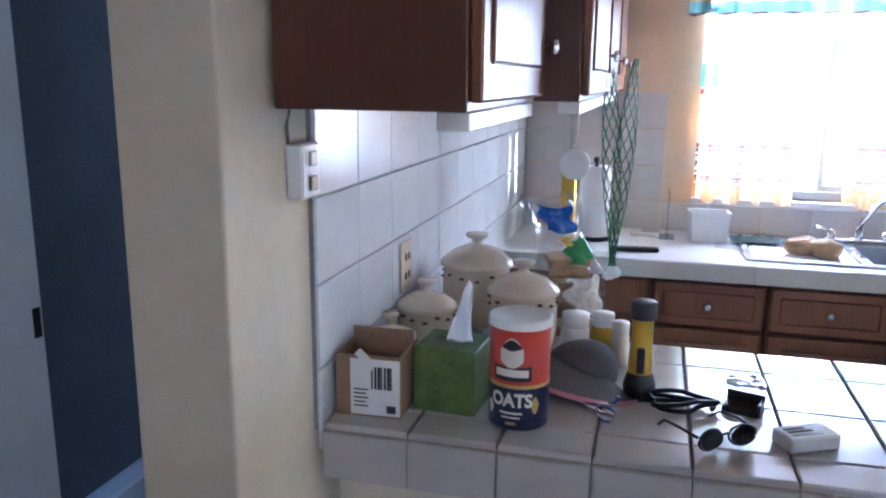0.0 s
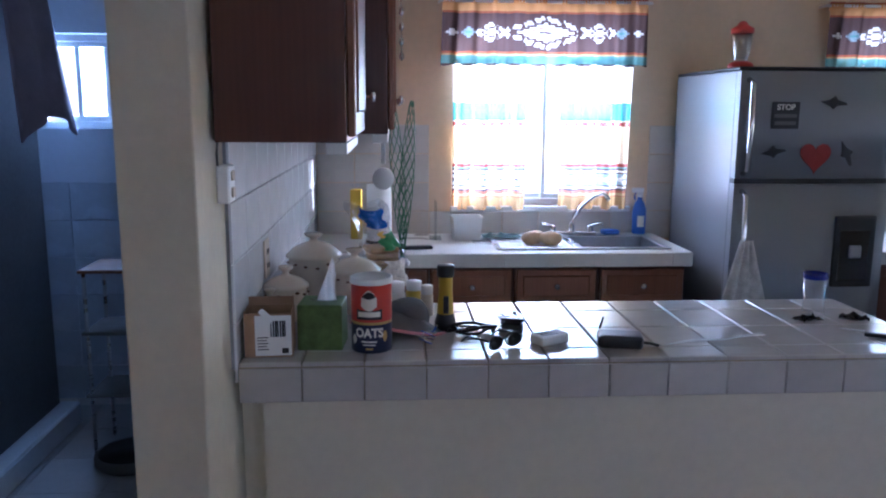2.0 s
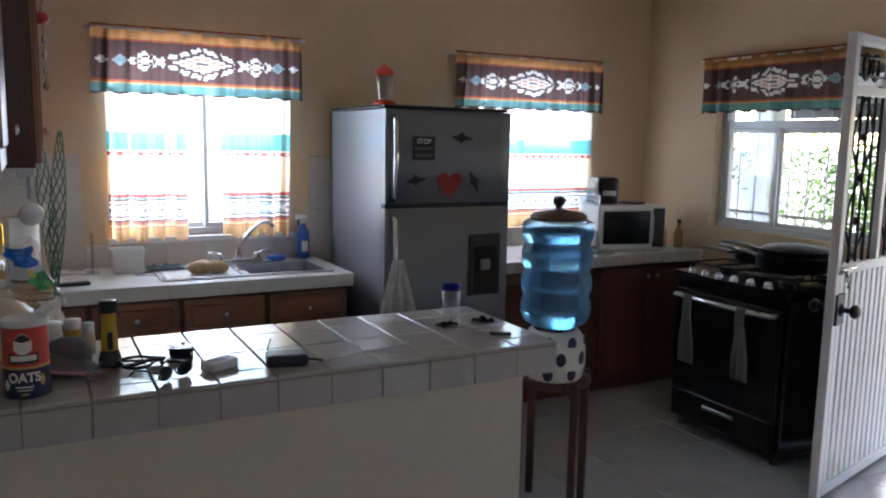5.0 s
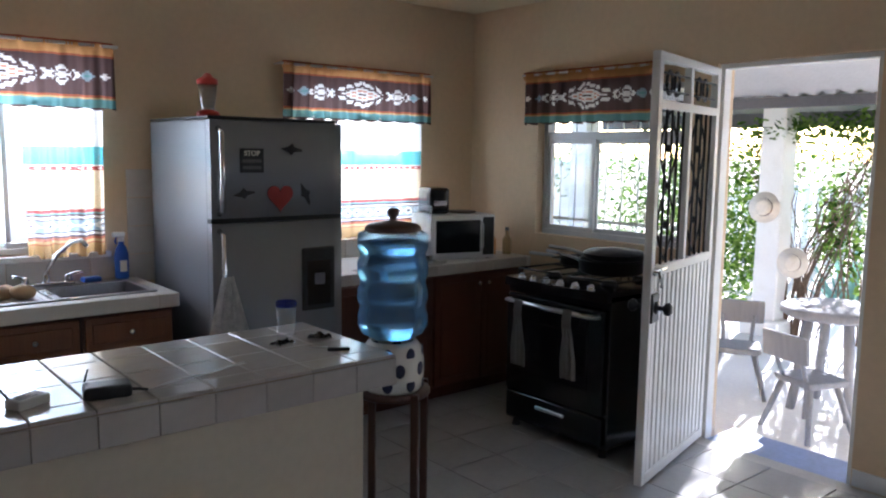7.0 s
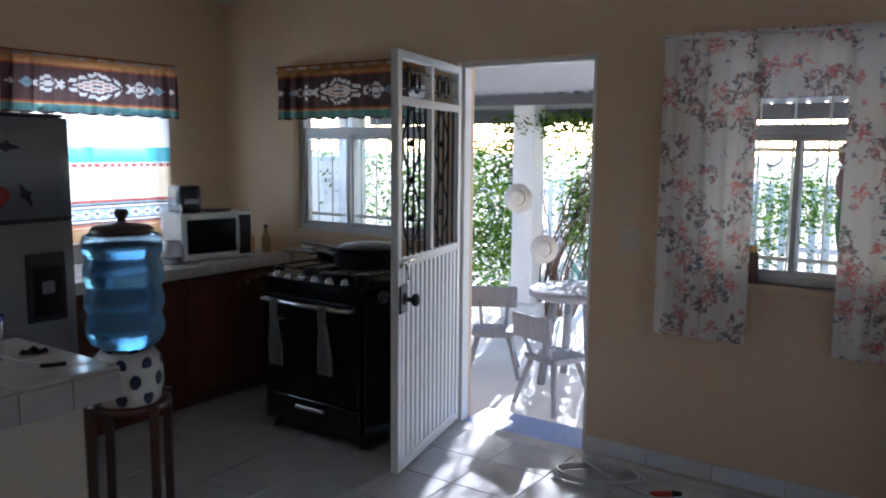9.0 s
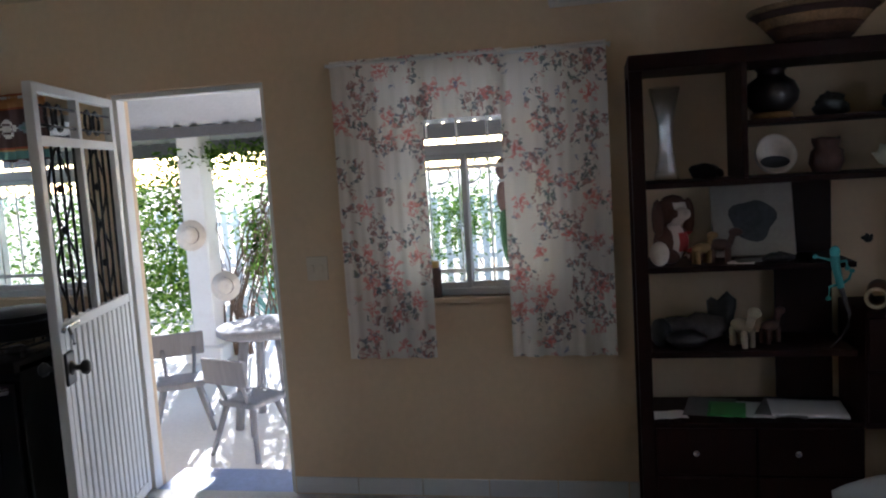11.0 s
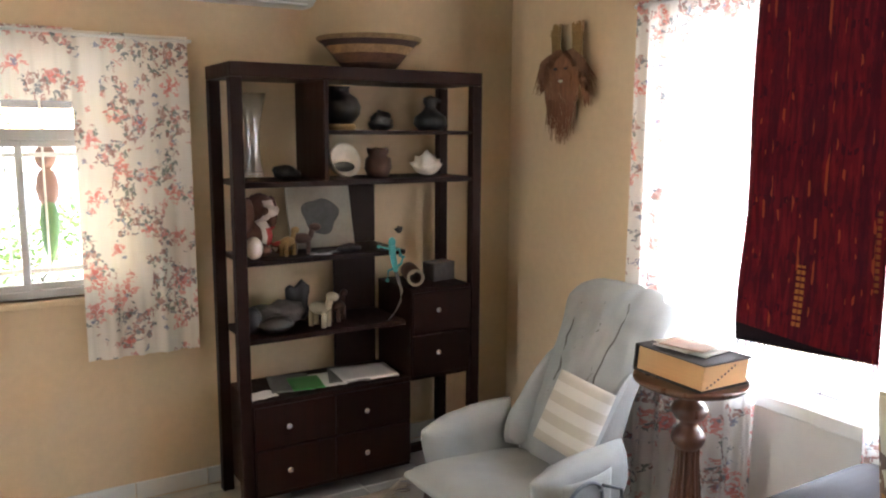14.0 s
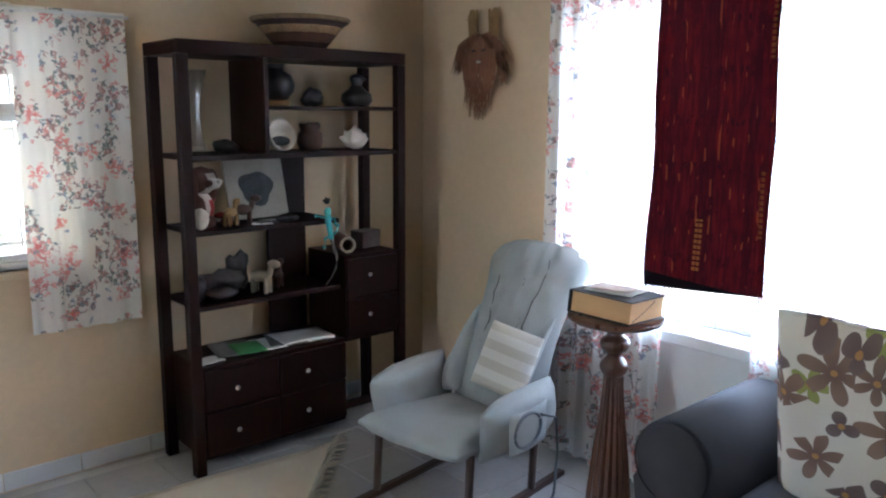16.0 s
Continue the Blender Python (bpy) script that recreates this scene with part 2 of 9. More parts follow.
def petals(t, vec, scale, count, size, keep=0.5, seed=0.0):
    """Scattered flowers with petals: their mask and a random number for each flower. vec must lie in its x, y plane."""
    add = t.nodes.new("ShaderNodeVectorMath")
    add.operation = "ADD"
    put(t, vec, add, 0)
    add.inputs[1].default_value = (seed, seed * 1.7, 0)
    vo = t.nodes.new("ShaderNodeTexVoronoi")
    vo.voronoi_dimensions = "2D"
    vo.inputs["Scale"].default_value = scale
    put(t, add.outputs[0], vo, "Vector")
    sub = t.nodes.new("ShaderNodeVectorMath")
    sub.operation = "SUBTRACT"
    put(t, add.outputs[0], sub, 0)
    put(t, vo.outputs["Position"], sub, 1)
    x, y, _ = sep(t, sub.outputs[0])
    rnd = sep(t, vo.outputs["Color"])
    r = ma(t, "SQRT", ma(t, "ADD", ma(t, "MULTIPLY", x, x), ma(t, "MULTIPLY", y, y)))
    ang = ma(t, "ADD", ma(t, "ARCTAN2", y, x), ma(t, "MULTIPLY", rnd[1], 6.28))
    pet = ma(t, "MULTIPLY_ADD", ma(t, "ABSOLUTE", ma(t, "COSINE", ma(t, "MULTIPLY", ang, count / 2))), 0.75, 0.25)
    lim = ma(t, "MULTIPLY", pet, ma(t, "MULTIPLY_ADD", rnd[2], size * 0.5, size * 0.7))
    mask = ma(t, "MULTIPLY", ma(t, "LESS_THAN", r, lim), ma(t, "LESS_THAN", rnd[0], keep))
    return mask, rnd[0], r


M_PLASTER = surface("cream_plaster", (0.72, 0.55, 0.36), 0.75, var=0.10, big=0.8, fine=25, bump=0.12, dirt=(0.52, 0.42, 0.28))
M_CEIL = surface("ceiling_paint", (0.72, 0.62, 0.44), 0.8, var=0.08, big=0.7, fine=30, bump=0.1)
M_BARWALL = surface("bar_plaster", (0.66, 0.60, 0.47), 0.75, var=0.10, big=1.2, fine=30, bump=0.12)
M_PILLAR = surface("pillar_plaster", (0.68, 0.61, 0.46), 0.75, var=0.10, big=1.0, fine=35, bump=0.15, dirt=(0.5, 0.43, 0.32))
M_BATHWALL = surface("bath_paint", (0.62, 0.68, 0.76), 0.7, var=0.08, big=1.0, fine=30, bump=0.08)
M_GROUT = surface("grout", (0.30, 0.24, 0.18), 0.85, var=0.3, big=6, fine=80, bump=0.2)
M_GROUT_L = surface("pale_grout", (0.55, 0.54, 0.52), 0.8, var=0.2, big=6, fine=80, bump=0.2)
M_GROUT_W = surface("grey_wall_grout", (0.30, 0.30, 0.31), 0.85, var=0.3, big=6, fine=80, bump=0.2)
M_FLOORTILE = surface("floor_tile_glaze", (0.52, 0.52, 0.53), 0.13, var=0.10, big=4, fine=30, bump=0.012, rnd=0.05, spec=1.0)
M_WALLTILE = surface("wall_tile_glaze", (0.74, 0.75, 0.76), 0.18, var=0.07, big=5, fine=30, bump=0.015, rnd=0.04)
M_BARTILE = surface("bar_tile_glaze", (0.50, 0.47, 0.44), 0.15, var=0.08, big=6, fine=30, bump=0.012, rnd=0.05, spec=0.6)
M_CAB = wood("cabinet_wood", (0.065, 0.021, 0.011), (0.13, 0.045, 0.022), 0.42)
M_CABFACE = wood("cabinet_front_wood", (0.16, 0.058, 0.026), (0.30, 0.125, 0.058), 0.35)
M_DARKWOOD = wood("espresso_wood", (0.010, 0.0026, 0.0018), (0.026, 0.007, 0.0045), 0.5, coat=0.0)
[n for n in M_DARKWOOD.node_tree.nodes if n.type == "BSDF_PRINCIPLED"][0].inputs["Specular IOR Level"].default_value = 0.18
M_STOOL = wood("stool_wood", (0.045, 0.018, 0.012), (0.10, 0.045, 0.03), 0.35)
M_MAHOG = wood("turned_wood", (0.050, 0.018, 0.010), (0.125, 0.050, 0.026), 0.28, coat=0.3)
M_STEEL = surface("brushed_steel", (0.55, 0.56, 0.58), 0.28, metal=1.0, var=0.1, big=3, fine=60, bump=0.02, stretch=(1, 1, 12))
M_CHROME = surface("chrome", (0.75, 0.76, 0.78), 0.12, metal=1.0, var=0.05, bump=0.0)
M_FRIDGE = surface("fridge_enamel", (0.235, 0.243, 0.262), 0.36, metal=0.25, var=0.06, big=1.2, fine=90, bump=0.02)
M_BLACK = surface("black_enamel", (0.012, 0.012, 0.014), 0.14, var=0.25, big=2, fine=40, bump=0.01, spec=0.6)
M_BLACKP = surface("black_plastic", (0.02, 0.02, 0.022), 0.4, var=0.25, big=5, fine=60, bump=0.05)
M_GLASSBLACK = surface("dark_glass", (0.01, 0.01, 0.012), 0.06, var=0.2, bump=0.0, spec=0.7)
M_IRON = surface("black_iron", (0.025, 0.024, 0.024), 0.45, metal=0.4, var=0.3, big=6, fine=50, bump=0.15)
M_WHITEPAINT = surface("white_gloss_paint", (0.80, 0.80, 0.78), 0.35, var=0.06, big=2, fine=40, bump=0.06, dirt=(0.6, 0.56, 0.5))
M_ALU = surface("white_aluminium", (0.66, 0.68, 0.70), 0.4, metal=0.25, var=0.08, big=3, fine=60, bump=0.03)
M_PANE = pane("window_glass")
M_PORCELAIN = surface("cream_ceramic", (0.72, 0.63, 0.50), 0.2, var=0.06, big=8, fine=60, bump=0.01)
M_WHITEPL = surface("white_plastic", (0.78, 0.78, 0.76), 0.35, var=0.05, big=6, fine=60, bump=0.02)

# ---------------------------------------------------------------- structure
XE, YN, YS, XW, ZC = 3.68, 3.40, -2.72, -2.30, 2.60


def wall(name, axis, p0, p1, u0, u1, z0, z1, holes, material, label):
    """A thick wall; axis 'x': it stands across x from p0 to p1 and runs along y; holes: (u0, u1, z0, z1)."""
    us = sorted({u0, u1, *[h[0] for h in holes], *[h[1] for h in holes]})
    zs = sorted({z0, z1, *[h[2] for h in holes], *[h[3] for h in holes]})
    nu, nz = len(us) - 1, len(zs) - 1

    def full(i, j):
        if not (0 <= i < nu and 0 <= j < nz):
            return False
        cu, cz = (us[i] + us[i + 1]) / 2, (zs[j] + zs[j + 1]) / 2
        return not any(h[0] < cu < h[1] and h[2] < cz < h[3] for h in holes)
    bm = bm_new()
    made = {}

    def v(p, u, z):
        key = (p, u, z)
        if key not in made:
            made[key] = bm.verts.new((p, u, z) if axis == "x" else (u, p, z))
        return made[key]
    for i in range(nu):
        for j in range(nz):
            if not full(i, j):
                continue
            a, b, c, d = us[i], us[i + 1], zs[j], zs[j + 1]
            for p in (p0, p1):
                bm.faces.new((v(p, a, c), v(p, b, c), v(p, b, d), v(p, a, d)))
            for di, dj, q in ((-1, 0, ((a, c), (a, d))), (1, 0, ((b, c), (b, d))), (0, -1, ((a, c), (b, c))), (0, 1, ((a, d), (b, d)))):
                if not full(i + di, j + dj):
                    (ua, za), (ub, zb) = q
                    bm.faces.new((v(p0, ua, za), v(p0, ub, zb), v(p1, ub, zb), v(p1, ua, za)))
    return thing(name, bm, material, label, "wall", kind="structure")


W1 = (0.10, 1.04, 1.05, 2.02)      # north windows: x0, x1, z0, z1
W2 = (2.20, 3.15, 1.02, 2.02)
W3 = (1.62, 2.74, 1.06, 2.02)      # east windows: y0, y1, z0, z1
DOOR = (0.57, 1.42, -0.3, 2.10)
W4 = (-0.86, 0.02, 1.00, 2.05)
W5 = (0.35, 2.30, 0.74, 2.15)      # south window: x0, x1, z0, z1
WB = (-2.07, -1.67, 1.46, 1.94)

wall("wall_north", "y", YN, YN + 0.18, -0.64, XE, -0.3, 2.75, [W1, W2], M_PLASTER, "cream plastered kitchen wall with two curtained windows")
wall("wall_north_bath", "y", YN, YN + 0.18, -2.5, -0.64, -0.3, 2.75, [WB], M_BATHWALL, "bluish painted bathroom wall with a small high window")
wall("wall_east", "x", XE, XE + 0.18, -3.1, YN + 0.18, -0.3, 2.75, [W3, DOOR, W4], M_PLASTER, "cream plastered wall with door opening and two windows")
wall("wall_south", "y", YS - 0.2, YS, XW - 0.2, 3.31, -0.3, 2.75, [W5], M_PLASTER, "cream plastered wall with a wide curtained window")
wall("wall_corner", "y", YS - 0.32, YS - 0.2, 3.31, XE, -0.3, 2.75, [], M_PLASTER, "narrow recessed strip of cream wall")
wall("wall_west", "x", XW - 0.2, XW, YS, 0.85, -0.3, 2.75, [], M_PLASTER, "plain cream plastered wall")
_pt = wall("wall_partition", "x", -0.81, -0.645, 0.845, YN, -0.3, 2.75, [], M_PILLAR, "thick cream partition ending in a square pillar")
_bv = _pt.modifiers.new("worn_edge", "BEVEL")
_bv.width, _bv.segments = 0.005, 2
wall("wall_bath_front", "y", 0.85, 0.97, XW - 0.2, -1.62, -0.3, 2.75, [], M_PILLAR, "plain cream wall beside the bathroom doorway")
wall("wall_bath_west", "x", XW - 0.2, XW, 0.97, YN, -0.3, 2.75, [], M_BATHWALL, "bluish painted bathroom side wall")
wall("wall_bath_head", "y", 0.85, 0.97, -1.62, -0.81, 2.12, 2.75, [], M_PILLAR, "lintel above the bathroom doorway")

bm = bm_new()
box(bm, XW - 0.2, XE + 0.18, -3.1, YN + 0.18, ZC, ZC + 0.15)
thing("ceiling", bm, M_CEIL, "flat cream painted ceiling", "ceiling", kind="structure")
bm = bm_new()
box(bm, XW - 0.2, XE + 0.02, -3.1, YN + 0.18, -0.30, -0.006)
floor = thing("floor", bm, M_GROUT_L, "pale grey glazed square floor tiles", "floor", kind="structure")


def tile_mesh(name, w, h, d, bev=0.003):
    """A tile lying in x, y with its face up, thickness d."""
    bm = bm_new()
    pts = [(-w / 2, -h / 2), (w / 2, -h / 2), (w / 2, h / 2), (-w / 2, h / 2)]
    lo = [bm.verts.new((x, y, 0)) for x, y in pts]
    mi = [bm.verts.new((x, y, d - bev)) for x, y in pts]
    hi = [bm.verts.new((x - math.copysign(bev, x), y - math.copysign(bev, y), d)) for x, y in pts]
    for a, b in ((lo, mi), (mi, hi)):
        for i in range(4):
            bm.faces.new((a[i], a[(i + 1) % 4], b[(i + 1) % 4], b[i]))
    bm.faces.new(hi)
    return mesh_of(bm, name)


def tile_at(me, material, parent, m, name="tile"):
    if not me.materials:
        me.materials.append(material)
    ob = new(name, me)
    ob.matrix_world = m
    ob.parent = parent
    ob.matrix_parent_inverse = parent.matrix_world.inverted()
    return ob


# window frames -------------------------------------------------------------
def window(name, axis, p, u0, u1, z0, z1, label, mull=0.5, rail=None, sliding=True, sill_side=-1):
    """Aluminium sliding window in the opening; p: middle of its depth; the transom stands at rail."""
    w = base(name, label, "window", kind="structure")

    def bar(n, a0, a1, b0, b1, d=0.02, off=0.0):
        bm = bm_new()
        if axis == "x":
            box(bm, p - d + off, p + d + off, a0, a1, b0, b1, 0.003)
        else:
            box(bm, a0, a1, p - d + off, p + d + off, b0, b1, 0.003)
        return part(n, bm, M_ALU, w)
    t = 0.035
    bar("window_frame", u0, u1, z0, z0 + t, 0.035)
    bar("window_frame", u0, u1, z1 - t, z1, 0.035)
    bar("window_frame", u0, u0 + t, z0 + t, z1 - t, 0.035)
    bar("window_frame", u1 - t, u1, z0 + t, z1 - t, 0.035)
    top = z1 - t
    if rail:
        bar("transom", u0 + t, u1 - t, rail - 0.025, rail + 0.025, 0.03)
        pb = bm_new()
        if axis == "x":
            box(pb, p - 0.002, p + 0.002, u0 + t, u1 - t, rail + 0.025, top)
        else:
            box(pb, u0 + t, u1 - t, p - 0.002, p + 0.002, rail + 0.025, top)
        g = part("pane", pb, M_PANE, w)
        g.visible_shadow = False
        top = rail - 0.025
    um = u0 + (u1 - u0) * mull
    for k, (a, b) in enumerate(((u0 + t, um + 0.012), (um - 0.012, u1 - t))):
        off = -0.014 if k else 0.014
        s = 0.028
        bar("sash", a, b, z0 + t, z0 + t + s, 0.011, off)
        bar("sash", a, b, top - s, top, 0.011, off)
        bar("sash", a, a + s, z0 + t + s, top - s, 0.011, off)
        bar("sash", b - s, b, z0 + t + s, top - s, 0.011, off)
        pb = bm_new()
        if axis == "x":
            box(pb, p - 0.002 + off, p + 0.002 + off, a + s, b - s, z0 + t + s, top - s)
        else:
            box(pb, a + s, b - s, p - 0.002 + off, p + 0.002 + off, z0 + t + s, top - s)
        g = part("pane", pb, M_PANE, w)
        g.visible_shadow = False
    return w


window("window_1", "y", YN + 0.10, *W1, "white aluminium sliding kitchen window over the sink", mull=0.53)
window("window_2", "y", YN + 0.10, *W2, "white aluminium sliding kitchen window behind the microwave")
window("window_3", "x", XE + 0.10, *W3, "aluminium sliding window with a transom light over the stove", mull=0.62, rail=1.72)
window("window_4", "x", XE + 0.08, *W4, "aluminium sliding window with transom between floral curtains", mull=0.53, rail=1.71)
window("window_5", "y", YS - 0.12, *W5, "wide bright living room window behind sheer curtains")
window("window_6", "y", YN + 0.10, *WB, "small sliding bathroom window", mull=0.5)
bm = bm_new()
box(bm, XE - 0.03, XE + 0.05, W4[0] - 0.03, W4[1] + 0.03, W4[2] - 0.03, W4[2], 0.004)
thing("trim_sill_east", bm, M_PLASTER, "narrow plastered window sill", "window sill", kind="structure")
bm = bm_new()
box(bm, W5[0] - 0.03, W5[1] + 0.03, YS - 0.088, YS + 0.035, W5[2] - 0.03, W5[2] + 0.028, 0.006)
thing("trim_sill_south", bm, M_WHITEPAINT, "white painted living room window sill", "window sill", kind="structure")
bm = bm_new()
box(bm, W1[0] - 0.02, W1[1] + 0.03, YN - 0.03, YN + 0.06, W1[2] - 0.03, W1[2], 0.004)
thing("trim_sill_north", bm, M_WHITEPAINT, "white sill under the sink window", "window sill", kind="structure")

# white sheet added over the wall; the strong light there is in its colour
bm = bm_new()
box(bm, W5[0] - 0.1, W5[1] + 0.02, YS, YS + 0.006, 0.09, W5[2] - 0.032, 0.001)
thing("trim_apron_south", bm, surface("lit_wall_white", (0.80, 0.77, 0.74), 0.7, var=0.06, big=1.2, fine=30, bump=0.1), "added white sheet for the strongly lit wall below the living room window", "wall panel", kind="structure")

# ---------------------------------------------------------------- kitchen: built-in things
# breakfast bar
bar = base("breakfast_bar", "tiled breakfast bar on a cream plastered half wall", "breakfast bar", kind="structure")
bm = bm_new()
box(bm, -0.578, 1.20, 1.165, 1.62, 0.0, 0.815)
part("half_wall", bm, M_BARWALL, bar)
bm = bm_new()
box(bm, -0.643, -0.578, 1.225, 1.62, 0.0, 0.815)
part("end_strip", bm, M_PILLAR, bar, "set-back plaster strip beside the pillar")
bm = bm_new()
box(bm, -0.628, 1.296, 1.119, 1.748, 0.815, 0.910, 0.002)
part("slab", bm, M_GROUT, bar, "dark sandy grout bed under the tiles")

# kitchen cabinets along the north wall


def knob(parent, x, y, z, direction, material=M_CHROME, r=0.014):
    bm = bm_new()
    lathe(bm, [(0.005, 0), (0.005, 0.012), (r * 0.8, 0.014), (r, 0.020), (r * 0.85, 0.027), (0.0, 0.029)], 12)
    q = Vector(direction).to_track_quat("Z", "Y").to_matrix().to_4x4()
    move(bm, 0, Matrix.Translation((x, y, z)) @ q)
    return part("knob", bm, material, parent, "small round metal knob")


def front_panel(name, parent, x0, x1, z0, z1, y, t=0.02, material=M_CABFACE, inset=0.045):
    """A framed front facing -y, its face at y."""
    bm = bm_new()
    box(bm, x0, x1, y, y + t, z0, z1, 0.004)
    box(bm, x0 + inset, x1 - inset, y - 0.006, y + 0.002, z0 + inset, z1 - inset, 0.005)
    return part(name, bm, material, parent)


def base_unit(x0, x1, y0, y1, label, knobs=True, material=M_CAB, face=M_CABFACE, drawer=True, group="north base cabinets"):
    c = base("base_cabinet", label, "cabinet", pose(0, 0, 0), group)
    bm = bm_new()
    box(bm, x0 + 0.002, x1 - 0.002, y0 + 0.022, y1, 0.09, 0.83, 0.002)
    part("body", bm, material, c)
    bm = bm_new()
    box(bm, x0 + 0.002, x1 - 0.002, y0 + 0.08, y1, 0.002, 0.09)
    part("plinth", bm, material, c)
    mid = (x0 + x1) / 2
    if drawer:
        d = front_panel("drawer", c, x0 + 0.012, x1 - 0.012, 0.655, 0.815, y0, material=face, inset=0.03)
        if knobs:
            knob(d, mid, y0 - 0.006, 0.735, (0, -1, 0))
        d = front_panel("door", c, x0 + 0.012, x1 - 0.012, 0.105, 0.64, y0, material=face)
        if knobs:
            knob(d, x1 - 0.05, y0 - 0.006, 0.56, (0, -1, 0))
    else:
        for a, b, k in ((x0 + 0.012, mid - 0.003, mid - 0.04), (mid + 0.003, x1 - 0.012, mid + 0.04)):
            d = front_panel("door", c, a, b, 0.105, 0.815, y0, material=face)
            knob(d, k, y0 - 0.006, 0.75, (0, -1, 0))
    return c


for a, b in ((-0.62, -0.06), (-0.06, 0.345), (0.345, 0.755), (0.755, 1.185)):
    base_unit(a, b, 2.80, 3.39, "reddish brown wooden base cabinet with drawer under the sink counter")
# corner fronts take the darker body wood: the corner's shade is in the colour
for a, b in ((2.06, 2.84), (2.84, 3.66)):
    base_unit(a, b, 2.80, 3.39, "dark brown wooden base cabinet, the corner's shade in its colour", drawer=False, face=M_CAB, group="corner base cabinets")

# worktops


def worktop(name, x0, x1, y0, y1, label, hole=None):
    w = base(name, label, "worktop", kind="structure")
    bm = bm_new()
    if hole is None:
        box(bm, x0, x1, y0, y1, 0.832, 0.900, 0.006, 2)
    else:
        hx0, hx1, hy0, hy1 = hole
        box(bm, x0, hx0, y0, y1, 0.832, 0.900, 0.004)
        box(bm, hx1, x1, y0, y1, 0.832, 0.900, 0.004)
        box(bm, hx0, hx1, y0, hy0, 0.832, 0.900, 0.004)
        box(bm, hx0, hx1, hy1, y1, 0.832, 0.900, 0.004)
    part("slab", bm, M_LAMINATE, w)
    return w


M_LAMINATE = surface("pale_worktop", (0.66, 0.64, 0.60), 0.3, var=0.08, big=3, fine=60, bump=0.02)
worktop("worktop", -0.643, 1.20, 2.765, 3.395, "pale grey worktop with rounded edge", hole=(0.29, 1.10, 2.87, 3.26))
wk2 = worktop("worktop", 2.03, 3.675, 2.765, 3.395, "pale tiled worktop carrying the microwave")

# sink
# darker than the rim's steel: the shade inside the bowls is in this colour
M_BOWL = surface("shaded_sink_steel", (0.26, 0.27, 0.29), 0.32, metal=1.0, var=0.2, big=6, fine=60, bump=0.03)
sink = base("sink", "stainless steel double bowl sink set into the worktop", "sink", pose(0.695, 3.065, 0.900))
bm = bm_new()
w, d = 0.43, 0.215
for a0, a1, b0, b1 in ((-w, w, -d, -d + 0.035), (-w, w, d - 0.05, d), (-w, -w + 0.03, -d + 0.035, d - 0.05), (w - 0.03, w, -d + 0.035, d - 0.05), (-0.035, 0.0, -d + 0.035, d - 0.05)):
    box(bm, a0, a1, b0, b1, 0.001, 0.009, 0.003)
part("rim", bm, M_STEEL, sink)
for a0, a1 in ((-0.40, -0.035), (0.0, 0.40)):
    bm = bm_new()
    b0, b1, dep = -d + 0.035, d - 0.05, -0.155
    r = 0.025
    top = [(a0, b0), (a1, b0), (a1, b1), (a0, b1)]
    lo = [(a0 + r, b0 + r), (a1 - r, b0 + r), (a1 - r, b1 - r), (a0 + r, b1 - r)]
    A = [bm.verts.new((x, y, 0.004)) for x, y in top]
    B = [bm.verts.new((x, y, dep)) for x, y in lo]
    for i in range(4):
        bm.faces.new((A[i], A[(i + 1) % 4], B[(i + 1) % 4], B[i]))
    bm.faces.new(B)
    o = part("bowl", bm, M_BOWL, sink)
    sol = o.modifiers.new("thick", "SOLIDIFY")
    sol.thickness = 0.002
bm = bm_new()
box(bm, -0.395, -0.04, -0.175, 0.16, -0.004, 0.002, 0.002)
drn = part("drainer", bm, M_WHITEPL, sink, "white ribbed drainer tray over one bowl")
for k in range(9):
    bm = bm_new()
    box(bm, -0.37 + k * 0.037, -0.355 + k * 0.037, -0.165, 0.15, 0.002, 0.006, 0.002)
    part("rib", bm, M_WHITEPL, drn)

# tap
tap = base("tap", "chrome kitchen tap with two lever handles and a high spout", "tap", pose(0.72, 3.262, 0.909))
bm = bm_new()
box(bm, -0.13, 0.13, -0.022, 0.022, 0.0, 0.022, 0.008, 2)
part("bridge", bm, M_CHROME, tap)
bm = bm_new()
tube(bm, [(0, 0, 0.02), (0, 0, 0.06), (0.01, -0.01, 0.10), (0.05, -0.05, 0.17), (0.10, -0.10, 0.225), (0.135, -0.135, 0.235), (0.155, -0.155, 0.205)], 0.011, 10)
lathe(bm, [(0.02, 0.02), (0.018, 0.05), (0.012, 0.06)], 14)
part("spout", bm, M_CHROME, tap)
for s in (-1, 1):
    bm = bm_new()
    lathe(bm, [(0.02, 0.022), (0.02, 0.045), (0.010, 0.055), (0.0, 0.056)], 12, 0.10 * s)
    tube(bm, [(0.10 * s, 0, 0.05), (0.14 * s, -0.02, 0.062), (0.165 * s, -0.03, 0.064)], 0.007, 8)
    part("handle", bm, M_CHROME, tap)

# upper cabinets on the partition


